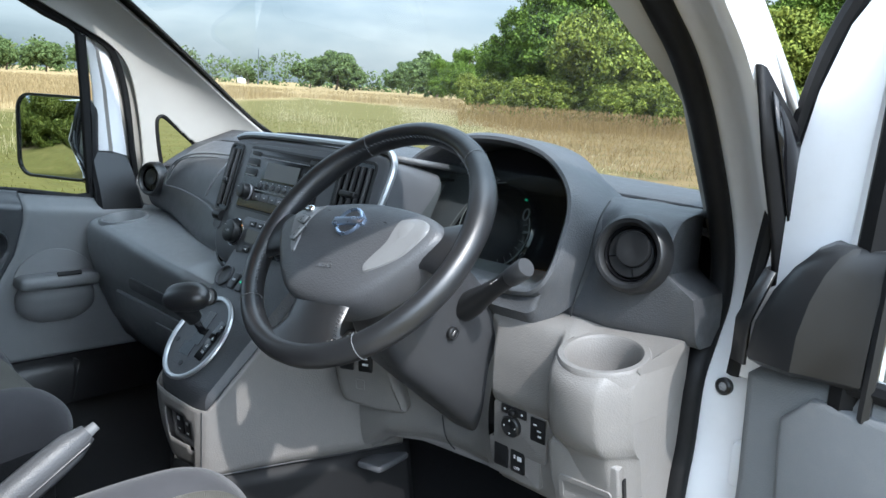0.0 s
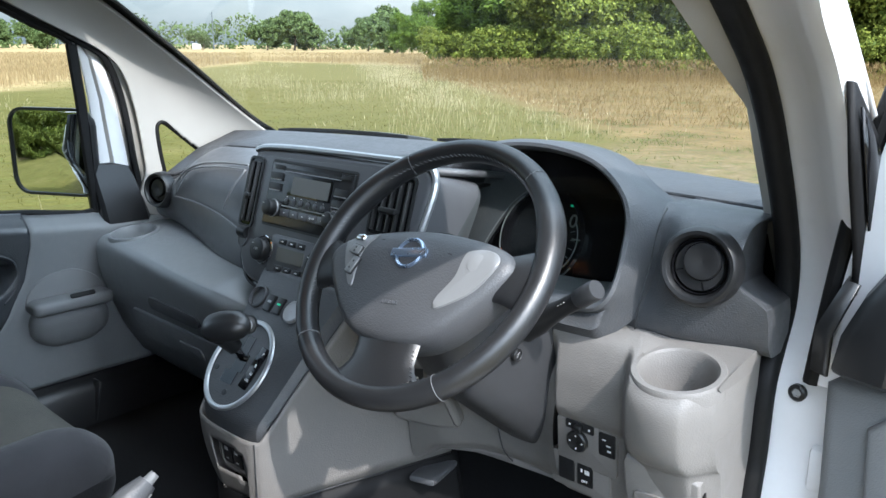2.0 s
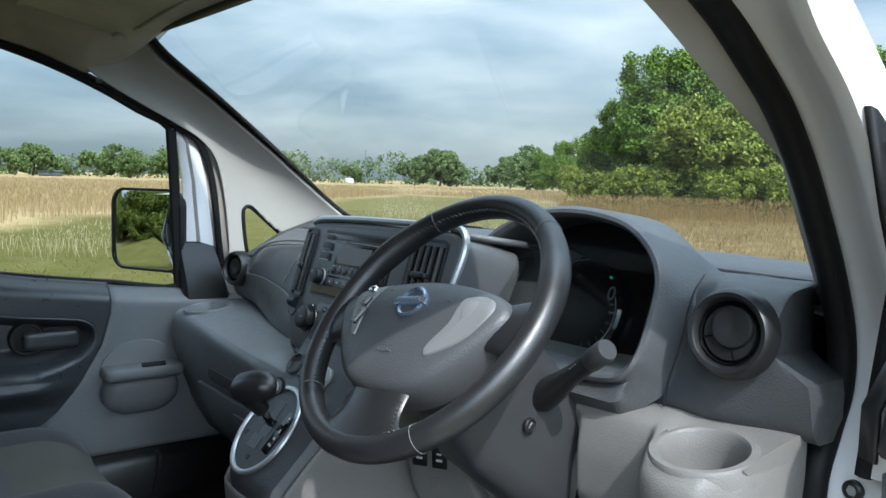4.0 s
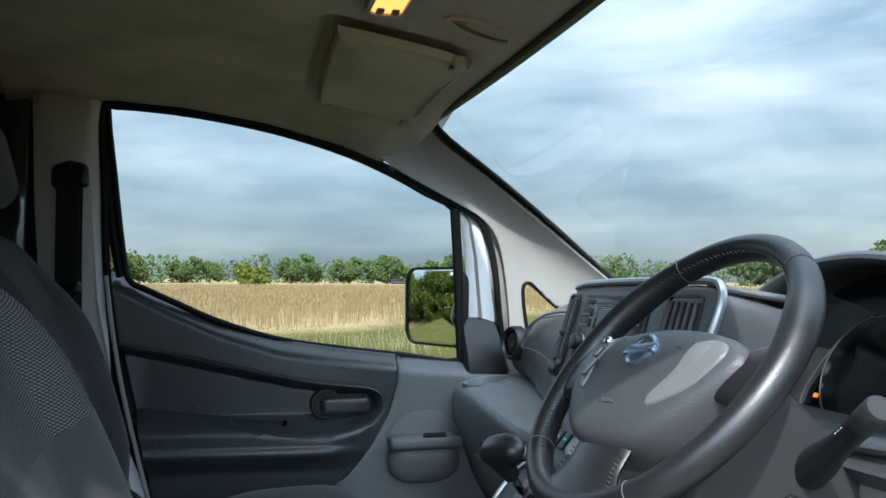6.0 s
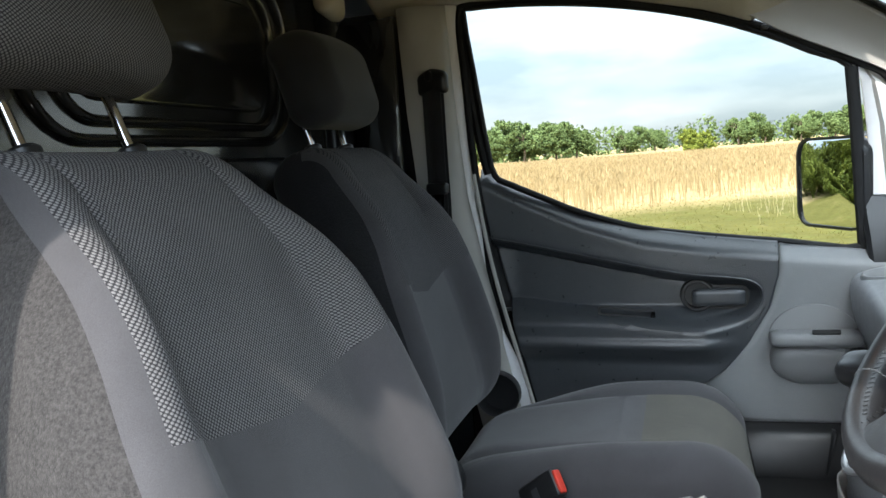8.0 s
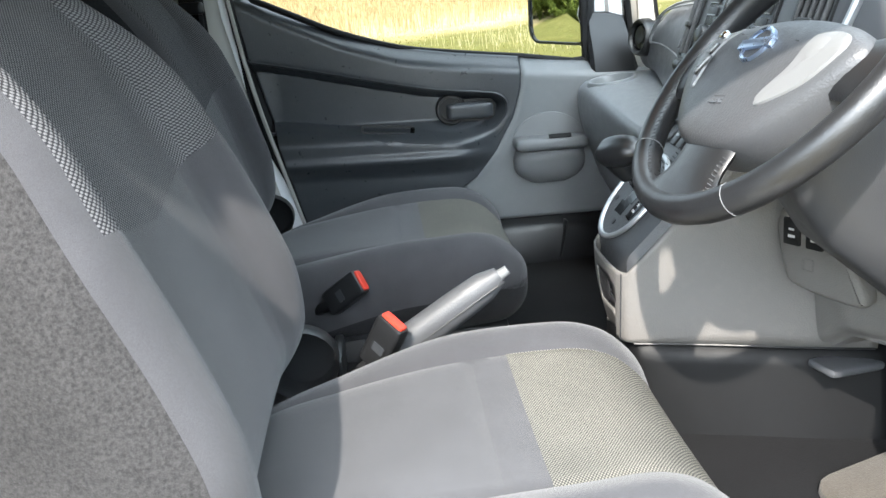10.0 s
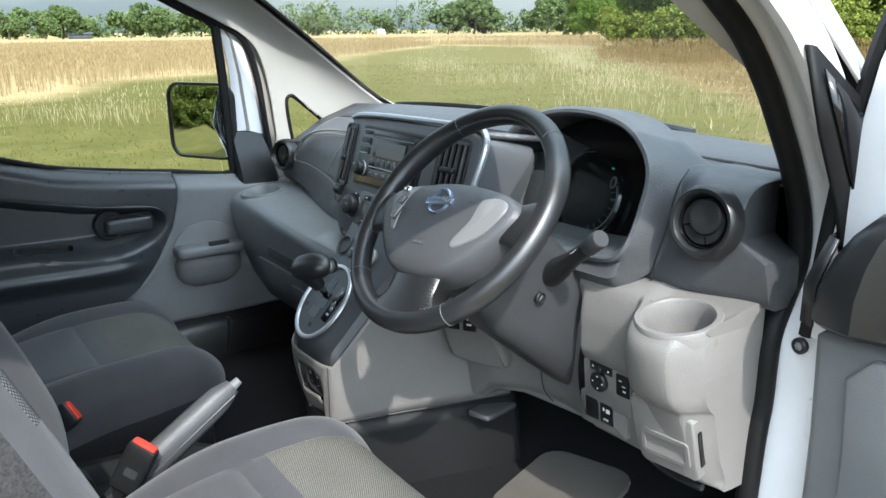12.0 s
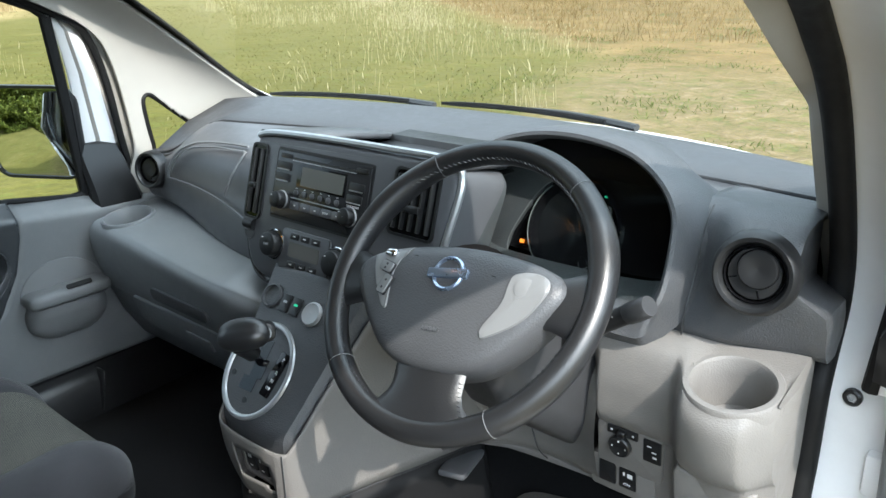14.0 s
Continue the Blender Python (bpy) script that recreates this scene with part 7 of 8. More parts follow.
def knee_panel():
    """Light grey panel by the door with a cup holder, switches and a small bin."""
    ob = thing("knee_panel", "light grey lower dash panel with a cup holder and switches", "dash panel", (0.57, 0.25, 0.75))
    cup = Vector((0.629, 0.194))
    rows = []
    for x in np.linspace(0.436, 0.689, 76):
        e = smooth(0.452, 0.436, x)
        g = 0.066 * math.sqrt(max(0.0, 1 - ((x - 0.629) / 0.074) ** 2)) * smooth(0.548, 0.590, x)
        u = g / 0.066
        r = smooth(0.660, 0.689, x)

        def at(y, z, k):
            return (x, y - g * k + (0.025 * r + 0.02 * e) * (z < 1.03), z)

        row = [(x, 0.285, 1.046), (x, 0.245, 1.048 - 0.011 * u), at(0.216, 1.042 - 0.020 * u, 0.95), at(0.199, 1.030 - 0.020 * u, 1.0), at(0.189, 0.99, 0.95), at(0.189, 0.955, 0.86), at(0.191, 0.928, 0.74), at(0.198, 0.912, 0.67), at(0.206, 0.902, 0.62), at(0.208, 0.88, 0.50), at(0.2135, 0.83, 0.28), at(0.224, 0.79, 0.10), (x, 0.245, 0.772), (x, 0.30, 0.77)]
        rows.append(spline(row, 6))
    rows.append([Vector((0.690, max(p.y, 0.30), p.z)) for p in rows[-1]])
    bm = loft(rows)
    dead = [f for f in bm.faces if (Vector((f.calc_center_median().x, f.calc_center_median().y)) - cup).length < 0.0535 and f.calc_center_median().z > 0.995]
    bmesh.ops.delete(bm, geom=dead, context="FACES")
    body = part("body", bm, M_GREY, ob)
    fc = Frame((0.629, 0.194, 1.027), (1, 0, 0), (0, 1, 0.20))
    part("cup_ring", revolve(fc, [(0.0605, -0.022), (0.060, 0.002), (0.0575, 0.0055), (0.0505, 0.0055), (0.0475, 0.002), (0.0465, -0.02), (0.043, -0.066), (0.0005, -0.067)], 48, caps=False), M_GREY, body, "round cup holder")
    # switch plate
    fs = Frame((0.497, 0.2065, 0.878), (1, 0, 0), (0, -0.10, 1))
    part("switch_plate", plate(fs.shift(0, -0.004), rrect(0.098, 0.074, 0.008), -0.01, 0.003, 0.002), M_GREY, body)
    part("switch_plate", plate(fs.shift(-0.012, -0.058), rrect(0.098, 0.056, 0.006), -0.012, 0.001, 0.002), M_GREY, body)
    f = fs.shift(0, 0, 0.003)

    def rocker(a, b, w, h, marks=()):
        s = part("switch", plate(f.shift(a, b, -0.002), rrect(w, h, 0.002), 0, 0.004, 0.0012), M_BLACK, ob, "black rocker switch")
        for ma, mb, mw, mh in marks:
            part("mark", plate(f.shift(a + ma, b + mb, 0.002), rrect(mw, mh, 0.0004), 0, 0.0003), M_WHITEINK, s)
        return s

    rocker(-0.010, 0.024, 0.046, 0.014, ((-0.016, 0, 0.003, 0.003), (0.016, 0, 0.003, 0.003)))
    part("slider", softbox((0.012, 0.010, 0.010), 0.003, 4, fr=f.shift(-0.010, 0.023, 0.004)), M_BLACK, ob)
    d = part("mirror_dial", revolve(f.shift(-0.013, 0.001), [(0.0165, 0), (0.0165, 0.006), (0.0145, 0.008), (0.010, 0.006), (0.0005, 0.005)], 32, caps=False), M_BLACK, ob, "round black mirror adjuster")
    for a in (0, 90, 180, 270):
        part("mark", plate(f.shift(-0.013 + 0.010 * math.cos(radians(a)), 0.001 + 0.010 * math.sin(radians(a)), 0.0068), rrect(0.0022, 0.0022, 0.0006), 0, 0.0008), M_WHITEINK, d)
    rocker(0.034, 0.010, 0.026, 0.036, ((-0.004, 0.008, 0.006, 0.002), (0.003, 0.0, 0.007, 0.002), (0.004, -0.008, 0.006, 0.003)))
    f = fs.shift(0, 0, 0.0012)
    part("switch_blank", plate(f.shift(-0.034, -0.054, -0.001), rrect(0.026, 0.036, 0.002), 0, 0.0035, 0.001), M_BLACK, ob)
    s = rocker(-0.003, -0.054, 0.026, 0.036, ((-0.005, 0.007, 0.003, 0.006), (0.004, 0.006, 0.008, 0.007)))
    letters("OFF", f.shift(0, 0, 0.0022), -0.003, -0.064, 0.0062, s)
    # bin lid
    fb = Frame((0.624, 0.190, 0.848), (1, 0.10, 0), (0, -0.28, 1))
    lid = [(-0.052, 0.050), (-0.046, 0.060), (-0.030, 0.055), (0.0, 0.050), (0.046, 0.050), (0.051, 0.045), (0.051, -0.052), (0.045, -0.058), (-0.036, -0.058), (-0.045, -0.050), (-0.052, 0.0)]
    bl = part("bin_lid", plate(fb, lid, -0.026, 0.004, 0.004, 3), M_GREY, ob, "light grey hinged bin lid")
    part("lid_gap", plate(fb.shift(0.0525, -0.004, -0.022), rrect(0.0020, 0.060, 0.0008), 0, 0.018), M_GLOSS, bl)
    part("lid_pull", frame_ring(fb.shift(0.002, -0.014, 0.004), rrect(0.078, 0.044, 0.006), rrect(0.066, 0.030, 0.004), -0.004, 0.003), M_GREY, bl)
    part("lid_recess", loft([[fb.at(a, -0.014 + b, c) for a in (-0.033, 0.033)] for b, c in ((0.015, 0.0075), (0.002, 0.0045), (-0.006, 0.005), (-0.015, 0.0075))]), M_GREY, bl)
    part("skirt_crease", tube(spline([(0.682, 0.230, 1.020), (0.679, 0.212, 0.96), (0.679, 0.222, 0.90), (0.680, 0.238, 0.82)], 5), 0.0011, 5), M_DOOR, ob)
    part("hook", tube(spline([(0.56, 0.235, 0.775), (0.60, 0.235, 0.765), (0.66, 0.235, 0.768)], 4), 0.006, 6), M_BLACK, ob)


knee_panel()


def lower_cover():
    """Grey cover under the column, from console to knee panel."""
    rows = []
    for x in np.linspace(0.150, 0.450, 26):
        k = (x - 0.15) / 0.30
        d = 0.050 * math.sin(math.pi * min(1, max(0, (k - 0.2) / 0.8)))
        zb_ = table([(0.15, 0.712), (0.20, 0.752), (0.27, 0.768), (0.36, 0.775), (0.45, 0.785)], x)
        row = [(x, 0.245, 1.03), (x, 0.205 + 0.3 * d, 0.97), (x, 0.190 + d, 0.92), (x, 0.190 + d, 0.87), (x, 0.205 + 0.6 * d, zb_ + 0.03), (x, 0.225 + 0.4 * d, zb_ + 0.006), (x, 0.245, zb_), (x, 0.36, zb_ + 0.01)]
        rows.append(spline(row, 5))
    ob = thing("lower_cover", "light grey cover under the steering column", "dash panel", (0.30, 0.24, 0.77))
    part("panel", loft(rows), M_GREY, ob)
    part("cover_joint", tube(spline([(0.300, 0.214, 0.955), (0.302, 0.232, 0.90), (0.312, 0.232, 0.85), (0.335, 0.222, 0.805), (0.345, 0.236, 0.780)], 5), 0.0012, 5), M_BLACK, ob)
    fs = Frame((0.196, 0.148, 0.893), (0.86, 0.5, 0), (0.05, -0.10, 1))
    p = thing("switch_pair", "light grey pod with two black switches under the wheel", "switch panel", fs.at(0, 0))
    pod = [(-0.036, 0.040), (0.052, 0.040), (0.060, 0.0), (0.085, -0.055), (0.075, -0.075), (0.0, -0.070), (-0.030, -0.050)]
    part("pod", plate(fs, [tuple(q)[:2] for q in spline([(a, b, 0) for a, b in pod], 4, True)], -0.05, 0.0, 0.010, 3), M_GREY, p)
    for a in (-0.016, 0.016):
        s = part("switch", plate(fs.shift(a, 0.014), rrect(0.024, 0.038, 0.002), 0, 0.003, 0.001), M_BLACK, p)
        part("mark", plate(fs.shift(a, 0.018, 0.003), rrect(0.008, 0.003, 0.0008), 0, 0.0003), M_WHITEINK, s)
        part("mark", plate(fs.shift(a, 0.008, 0.003), rrect(0.010, 0.004, 0.0008), 0, 0.0003), M_WHITEINK, s)
    part("badge_outline", frame_ring(fs.shift(0.006, -0.030), rrect(0.016, 0.018, 0.002), rrect(0.013, 0.015, 0.001), -0.001, 0.001), M_GREY, p)


lower_cover()


# ---------- gear console ----------
CN = Frame((0, -0.055, 0.830), (1, 0, 0), (0, 1, 1.2))


def gear_console():
    ob = thing("gear_console", "gear console with black top and light grey sides", "console", (0, 0, Z_FLOOR))
    # black top: domed skin down the slope
    rows = []
    for b in np.linspace(-0.014, 0.265, 34):
        l = table([(-0.014, -0.099), (0.05, -0.112), (0.12, -0.126), (0.20, -0.138), (0.27, -0.148)], b)
        r = table([(-0.014, 0.070), (0.05, 0.082), (0.12, 0.094), (0.20, 0.106), (0.27, 0.118)], b)
        lip = 0.05 * smooth(0.03, -0.014, b) ** 2
        row = []
        for i in range(25):
            s = -1 + 2 * i / 24
            h = 0.010 * (1 - s * s) - 0.030 * smooth(0.86, 1.0, abs(s)) - lip * 0.5
            row.append(CN.at(lerp(l, r, i / 24), b, h))
        rows.append(row)
    rows.insert(0, [p + Vector((0, 0.002, -0.020)) for p in rows[0]])
    part("top", loft(rows), M_DASH, ob, "satin black console top", thick=0.004)
    # light grey front lip and right flank
    def outer(t):
        # plan curve from the left front corner round to the right flank
        return spline([(-0.112, 0.03, 0), (-0.106, -0.035, 0), (-0.090, -0.056, 0), (-0.04, -0.064, 0), (0.03, -0.064, 0), (0.064, -0.058, 0), (0.078, -0.040, 0), (0.090, 0.010, 0), (0.112, 0.090, 0), (0.140, 0.18, 0), (0.168, 0.285, 0)], 6)
    plan = outer(0)
    rows = []
    for k in np.linspace(0, 1, 16):
        row = []
        for p in plan:
            top = min(1.03, 0.824 + (1.2 * max(0.0, p.y + 0.052)) * (1 if p.x > 0.05 or p.y > -0.05 else 0.4))
            if p.x < 0:
                top = 0.824 + 1.15 * max(0.0, p.y + 0.052)
            low = 0.712 if p.x > 0.05 else lerp(0.690, 0.712, max(0, (p.x + 0.1) / 0.15))
            z = lerp(low, top, k)
            tuck = 0.020 * (1 - k) ** 2 * (1 if p.x < 0.05 else 0.15)
            row.append((p.x + (tuck if p.x < -0.05 else 0), p.y + tuck, z))
        rows.append(row)
    bm = loft(rows)
    dead = [f for f in bm.faces if -0.050 < f.calc_center_median().x < 0.040 and f.calc_center_median().y < -0.03 and 0.742 < f.calc_center_median().z < 0.797]
    bmesh.ops.delete(bm, geom=dead, context="FACES")
    part("flank", bm, M_GREY, ob, "light grey moulded flank", thick=0.003)
    part("flank_joint", tube([(0.068, -0.0585, z) for z in np.linspace(0.715, 0.823, 5)], 0.0009, 5), M_INSERT, ob)
    part("flank_joint", tube(spline([p.to_3d() + Vector((0.001, -0.001, 0.712)) for p in plan[36::4]], 2), 0.0014, 5), M_BLACK, ob)
    # switch recess
    fr = Frame((-0.006, -0.050, 0.768), (1, 0, 0), (0, -0.12, 1))
    part("recess", frame_ring(fr, rrect(0.100, 0.066, 0.010), rrect(0.088, 0.054, 0.008), -0.02, -0.006), M_GREY, ob)
    part("recess_back", plate(fr, rrect(0.10, 0.066, 0.01), -0.024, -0.018), M_BLACK, ob)
    for i in range(3):
        s = part("switch", softbox((0.025, 0.044, 0.012), 0.003, 4, fr=fr.shift(-0.029 + 0.029 * i, 0.0, -0.012)), M_BLACK, ob, "black seat heater switch")
        part("mark", plate(fr.shift(-0.029 + 0.029 * i, 0.006, -0.0059), rrect(0.009, 0.007, 0.001), 0, 0.0003), M_WHITEINK, s)
        part("mark", plate(fr.shift(-0.029 + 0.029 * i, -0.013, -0.0059), rrect(0.007, 0.0025, 0.0006), 0, 0.0003), M_WHITEINK, s)
    # dark plinth below
    rows = [[(p.x * 0.96 + 0.004 + (0.050 * (1 - v) * smooth(0.04, 0.10, p.x)), p.y + 0.02, lerp(Z_FLOOR, 0.715, v)) for p in plan] for v in (0.0, 0.3, 0.6, 0.85, 1.0)]
    part("plinth", loft(rows), M_FOOT, ob, thick=0.004)
    part("cable_cover", softbox((0.05, 0.10, 0.014), 0.006, 6, fr=Frame((0.165, 0.245, 0.690), (1, 0.3, 0), (0.3, -1, 0.1))), M_STACK, ob, "plastic cover under the flank")


gear_console()


def selector():
    f = CN.shift(-0.042, 0.092, 0.010)
    ob = thing("gear_selector", "automatic gear selector with a leather knob and silver ring", "gear selector", f.at(0, 0))
    n = 48
    ring_pts = [f.at(0.068 * math.cos(2 * math.pi * i / n), 0.076 * math.sin(2 * math.pi * i / n), 0.003) for i in range(n)]
    part("ring", tube(ring_pts, 0.0048, 8, True, flat=0.8, up=f.n), M_SILVER, ob, "satin silver ring")
    part("gate_plate", plate(f, [(0.066 * math.cos(2 * math.pi * i / n), 0.074 * math.sin(2 * math.pi * i / n)) for i in range(n)], -0.004, 0.0015), M_DASH, ob)
    gate = [(-0.010, 0.050), (0.010, 0.050), (0.010, 0.020), (0.018, 0.020), (0.018, -0.012), (0.010, -0.012), (0.010, -0.036), (-0.022, -0.036), (-0.022, -0.014), (-0.010, -0.014)]
    part("gate", plate(f.shift(-0.004, 0.0, 0.0016), gate, 0, 0.0008), M_GLOSS, ob, "stepped gear gate")
    for a, b in ((-0.050, -0.018), (0.0, -0.050)):
        part("gate_cap", revolve(f.shift(a, b, 0.0015), [(0.005, 0), (0.005, 0.0012), (0.0005, 0.0014)], 16, caps=False), M_BLACK, ob)
    fp = f.shift(0.038, 0.004, 0.0018)
    fp = Frame(fp.o, fp.x - 0.12 * fp.y, fp.y)
    s = part("gear_sign", plate(fp, rrect(0.022, 0.074, 0.003), -0.001, 0.0012, 0.0005), M_GLOSS, ob)
    for t, b in (("P", 0.026), ("R", 0.004), ("N", -0.010), ("D/B", -0.022)):
        letters(t, fp.shift(0, 0, 0.001), 0.002, b, 0.0085 if len(t) == 1 else 0.0062, s)
    # lever and knob
    base, tip = f.at(-0.004, 0.012, 0.0), Vector((-0.027, -0.030, 0.963))
    part("lever", tube([base, base.lerp(tip, 0.5), tip], 0.0065, 10), M_CHROME, ob, "bright steel lever")
    ax = (tip - base).normalized()
    part("collar", revolve(Frame(tip - ax * 0.026, (1, 0, 0), ax.cross(Vector((1, 0, 0)))), [(0.008, -0.004), (0.013, 0.0), (0.0145, 0.010), (0.017, 0.022), (0.019, 0.034)], 20), M_BLACK, ob)

    def shape(p):
        k = 1 - 0.25 * smooth(0.0, 0.05, p.y) - 0.12 * smooth(0, -0.04, p.y)
        return Vector((p.x * k, p.y, p.z * k + 0.10 * abs(p.x)))

    kb = part("knob", softbox((0.052, 0.086, 0.046), 0.023, 14, shape, fr=Frame(Vector((-0.029, -0.032, 0.984)), Vector((0.87, 0.48, 0.20)).cross(ax), Vector((0.87, 0.48, 0.20)))), M_LEATHER, ob, "black leather knob")
    fb = Frame(Vector((-0.0015, -0.0180, 0.990)), Vector((0.60, 0.80, 0.1)), Vector((-0.25, 0.10, 1)))
    part("button_bezel", plate(fb, rrect(0.038, 0.030, 0.013), -0.022, 0.002, 0.003), M_BLACK, kb)
    part("button_ring", frame_ring(fb.shift(0, 0, 0.002), rrect(0.026, 0.018, 0.008), rrect(0.021, 0.013, 0.006), -0.001, 0.002), M_SATIN, kb, "bright button surround")
    part("button", plate(fb.shift(0, 0, 0.001), rrect(0.020, 0.012, 0.005), 0, 0.0025, 0.001), M_INSERT, kb)


selector()


def console_buttons():
    f = CN.shift(0, 0.200, 0.010)
    ob = thing("console_buttons", "row of small switches and a socket under the heater", "switch panel", f.at(0, 0))
    part("coin_cup", revolve(f.shift(-0.092, 0.010), [(0.021, -0.002), (0.021, 0.002), (0.018, 0.003), (0.017, -0.003), (0.0005, -0.004)], 28, caps=False), M_DASH, ob)
    for i, a in enumerate((-0.052, -0.026)):
        s = part("switch", plate(f.shift(a, 0.006), rrect(0.019, 0.030, 0.002), -0.001, 0.004, 0.0012), M_BLACK, ob)
        part("mark", plate(f.shift(a, 0.008, 0.004), rrect(0.009, 0.004, 0.001), 0, 0.0003), M_SATIN if i == 0 else M_GREENLED, s)
    part("socket_cap", revolve(f.shift(0.012, 0.004), [(0.020, -0.001), (0.020, 0.003), (0.017, 0.005), (0.015, 0.004), (0.0005, 0.005)], 28, caps=False), M_SATIN, ob, "silver rimmed socket cap")


console_buttons()


# ---------- steering wheel ----------
FW = Frame((0.3574, 0.0132, 1.1501), (1, 0, 0), (0, 0.6665, 0.7455))
R_RIM, T_RIM = 0.1796, 0.0159


def rim_pt(deg, r=R_RIM, c=0.0):
    a = radians(deg)
    return FW.at(r * math.sin(a), r * math.cos(a), c)


def steering_wheel():
    # the wheel stands turned a little to the left
    FB = Frame(FW.o, FW.x * math.cos(radians(8)) + FW.y * math.sin(radians(8)), FW.y * math.cos(radians(8)) - FW.x * math.sin(radians(8)))
    ob = thing("steering_wheel", "three-spoke black leather steering wheel with stitched rim", "steering wheel", FW.o)
    n = 96
    bm = bmesh.new()
    rows = []
    for i in range(n):
        d = 360 * i / n
        grip = 0.0022 * (math.exp(-((abs((d + 180) % 360 - 180) - 62) / 14) ** 2))
        row = []
        for j in range(14):
            t = 2 * math.pi * j / 14
            rr = T_RIM + grip
            row.append(rim_pt(d, R_RIM + rr * 0.96 * math.cos(t), rr * 1.06 * math.sin(t)))
        rows.append(row)
    vs = [[bm.verts.new(p) for p in r] for r in rows]
    for i in range(n):
        a, b = vs[i], vs[(i + 1) % n]
        for j in range(14):
            bm.faces.new((a[j], a[(j + 1) % 14], b[(j + 1) % 14], b[j]))
    rim = part("rim", bm, M_LEATHER, ob, "worn black leather rim")
    for d in (-36, 36, 140, -140):
        ring = [rim_pt(d, R_RIM + (T_RIM + 0.0003) * 0.96 * math.cos(t), (T_RIM + 0.0003) * 1.06 * math.sin(t)) for t in np.linspace(0, 2 * math.pi, 20, endpoint=False)]
        part("rim_seam", tube(ring, 0.00045, 5, True), M_SATINP, rim, "pale stitched seam")
    # stitches round the inner edge
    bm = bmesh.new()
    for i in range(150):
        d = 360 * i / 150
        if abs((d % 360) - 180) < 16 or abs(abs((d + 180) % 360 - 180) - 95) < 9:
            continue
        a = rim_pt(d, R_RIM - T_RIM * 0.80, T_RIM * 0.66)
        b = rim_pt(d + 1.3, R_RIM - T_RIM * 0.90, T_RIM * 0.46)
        tube([a, b], 0.00055, 4, bm=bm)
    tagged(part("stitching", bm, M_INSERT, rim, "fine grey stitching"), kind="stuff")
    # airbag cover
    out = [(-0.140, -0.010), (-0.136, 0.012), (-0.108, 0.027), (-0.055, 0.038), (0.0, 0.042), (0.055, 0.038), (0.108, 0.027), (0.136, 0.012), (0.140, -0.010), (0.116, -0.048), (0.078, -0.090), (0.043, -0.109), (0.0, -0.114), (-0.043, -0.109), (-0.078, -0.090), (-0.116, -0.048)]
    outline = [tuple(p)[:2] for p in spline([(a, b, 0) for a, b in out], 4, True)]
    rows = []
    for k, d in ((0.97, -0.030), (1.0, -0.015), (1.0, 0.004), (0.985, 0.013), (0.95, 0.019), (0.88, 0.0235), (0.70, 0.028), (0.45, 0.031), (0.2, 0.032), (0.02, 0.032)):
        rows.append([FB.at(0.001 + a * 1.04 * k, -0.025 + (b + 0.025) * k, d) for a, b in outline])
    boss = part("airbag_cover", loft(rows, closed=True, ends=True), M_BOSS, ob, "charcoal grained airbag cover")

    def boss_h(a, b):
        a, b = a * FB.x.dot(FW.x) + b * FB.x.dot(FW.y), a * FB.y.dot(FW.x) + b * FB.y.dot(FW.y)
        k, a = 1.0, (a - 0.001) / 1.04
        for kk in np.linspace(0.02, 1.0, 50):
            if signed(outline, (a / kk, -0.025 + (b + 0.025) / kk)) < 0:
                k = kk
                break
        return table([(0.0, 0.032), (0.2, 0.032), (0.45, 0.031), (0.70, 0.028), (0.88, 0.0235), (0.95, 0.019), (0.985, 0.013), (1.0, 0.004)], k)

    def badge(pts, lift, name, mat, label):
        c = (sum(p[0] for p in pts) / len(pts), sum(p[1] for p in pts) / len(pts))
        rr = [[FW.at(c[0] + (a - c[0]) * s, c[1] + (b - c[1]) * s, boss_h(c[0] + (a - c[0]) * s, c[1] + (b - c[1]) * s) + h) for a, b in pts] for s, h in ((1.0, -0.006), (1.0, lift * 0.6), (0.97, lift), (0.85, lift), (0.7, lift), (0.55, lift), (0.4, lift), (0.25, lift), (0.12, lift), (0.03, lift))]
        return part(name, loft(rr, closed=True, ends=True), mat, ob, label)

    sil = [(0.093, 0.018), (0.112, 0.026), (0.130, 0.024), (0.137, 0.012), (0.131, -0.010), (0.117, -0.034), (0.087, -0.060), (0.080, -0.058), (0.081, -0.047), (0.092, -0.018), (0.091, 0.005)]
    sil_l = [(-0.115, 0.004), (-0.100, 0.017), (-0.066, 0.024), (-0.069, 0.005), (-0.071, -0.015), (-0.062, -0.050), (-0.060, -0.060), (-0.068, -0.059), (-0.090, -0.035), (-0.108, -0.010)]
    pr = [tuple(p)[:2] for p in spline([(a - 0.006, b + 0.003, 0) for a, b in sil], 4, True)]
    badge(pr, 0.0026, "spoke_trim", M_TRIM, "satin silver spoke trim")
    pl_ = [tuple(p)[:2] for p in spline([(a - 0.004, b, 0) for a, b in sil_l], 4, True)]
    badge(list(reversed(pl_)), 0.0026, "spoke_trim", M_TRIM, "satin silver spoke trim")
    # raised round pad on one trim, buttons on the other
    f = Frame(FW.at(0.106, 0.008, boss_h(0.106, 0.008) + 0.0020), FW.x + 0.30 * FW.n * -1, FW.y)
    part("trim_pad", revolve(f, [(0.0125, -0.002), (0.0122, -0.0002), (0.0085, 0.0006), (0.0005, 0.0010)], 28, caps=False), M_TRIM, ob)
    f = Frame(FW.at(-0.093, 0.007, boss_h(-0.093, 0.007) + 0.003), FW.x + 0.25 * FW.n, FW.y)
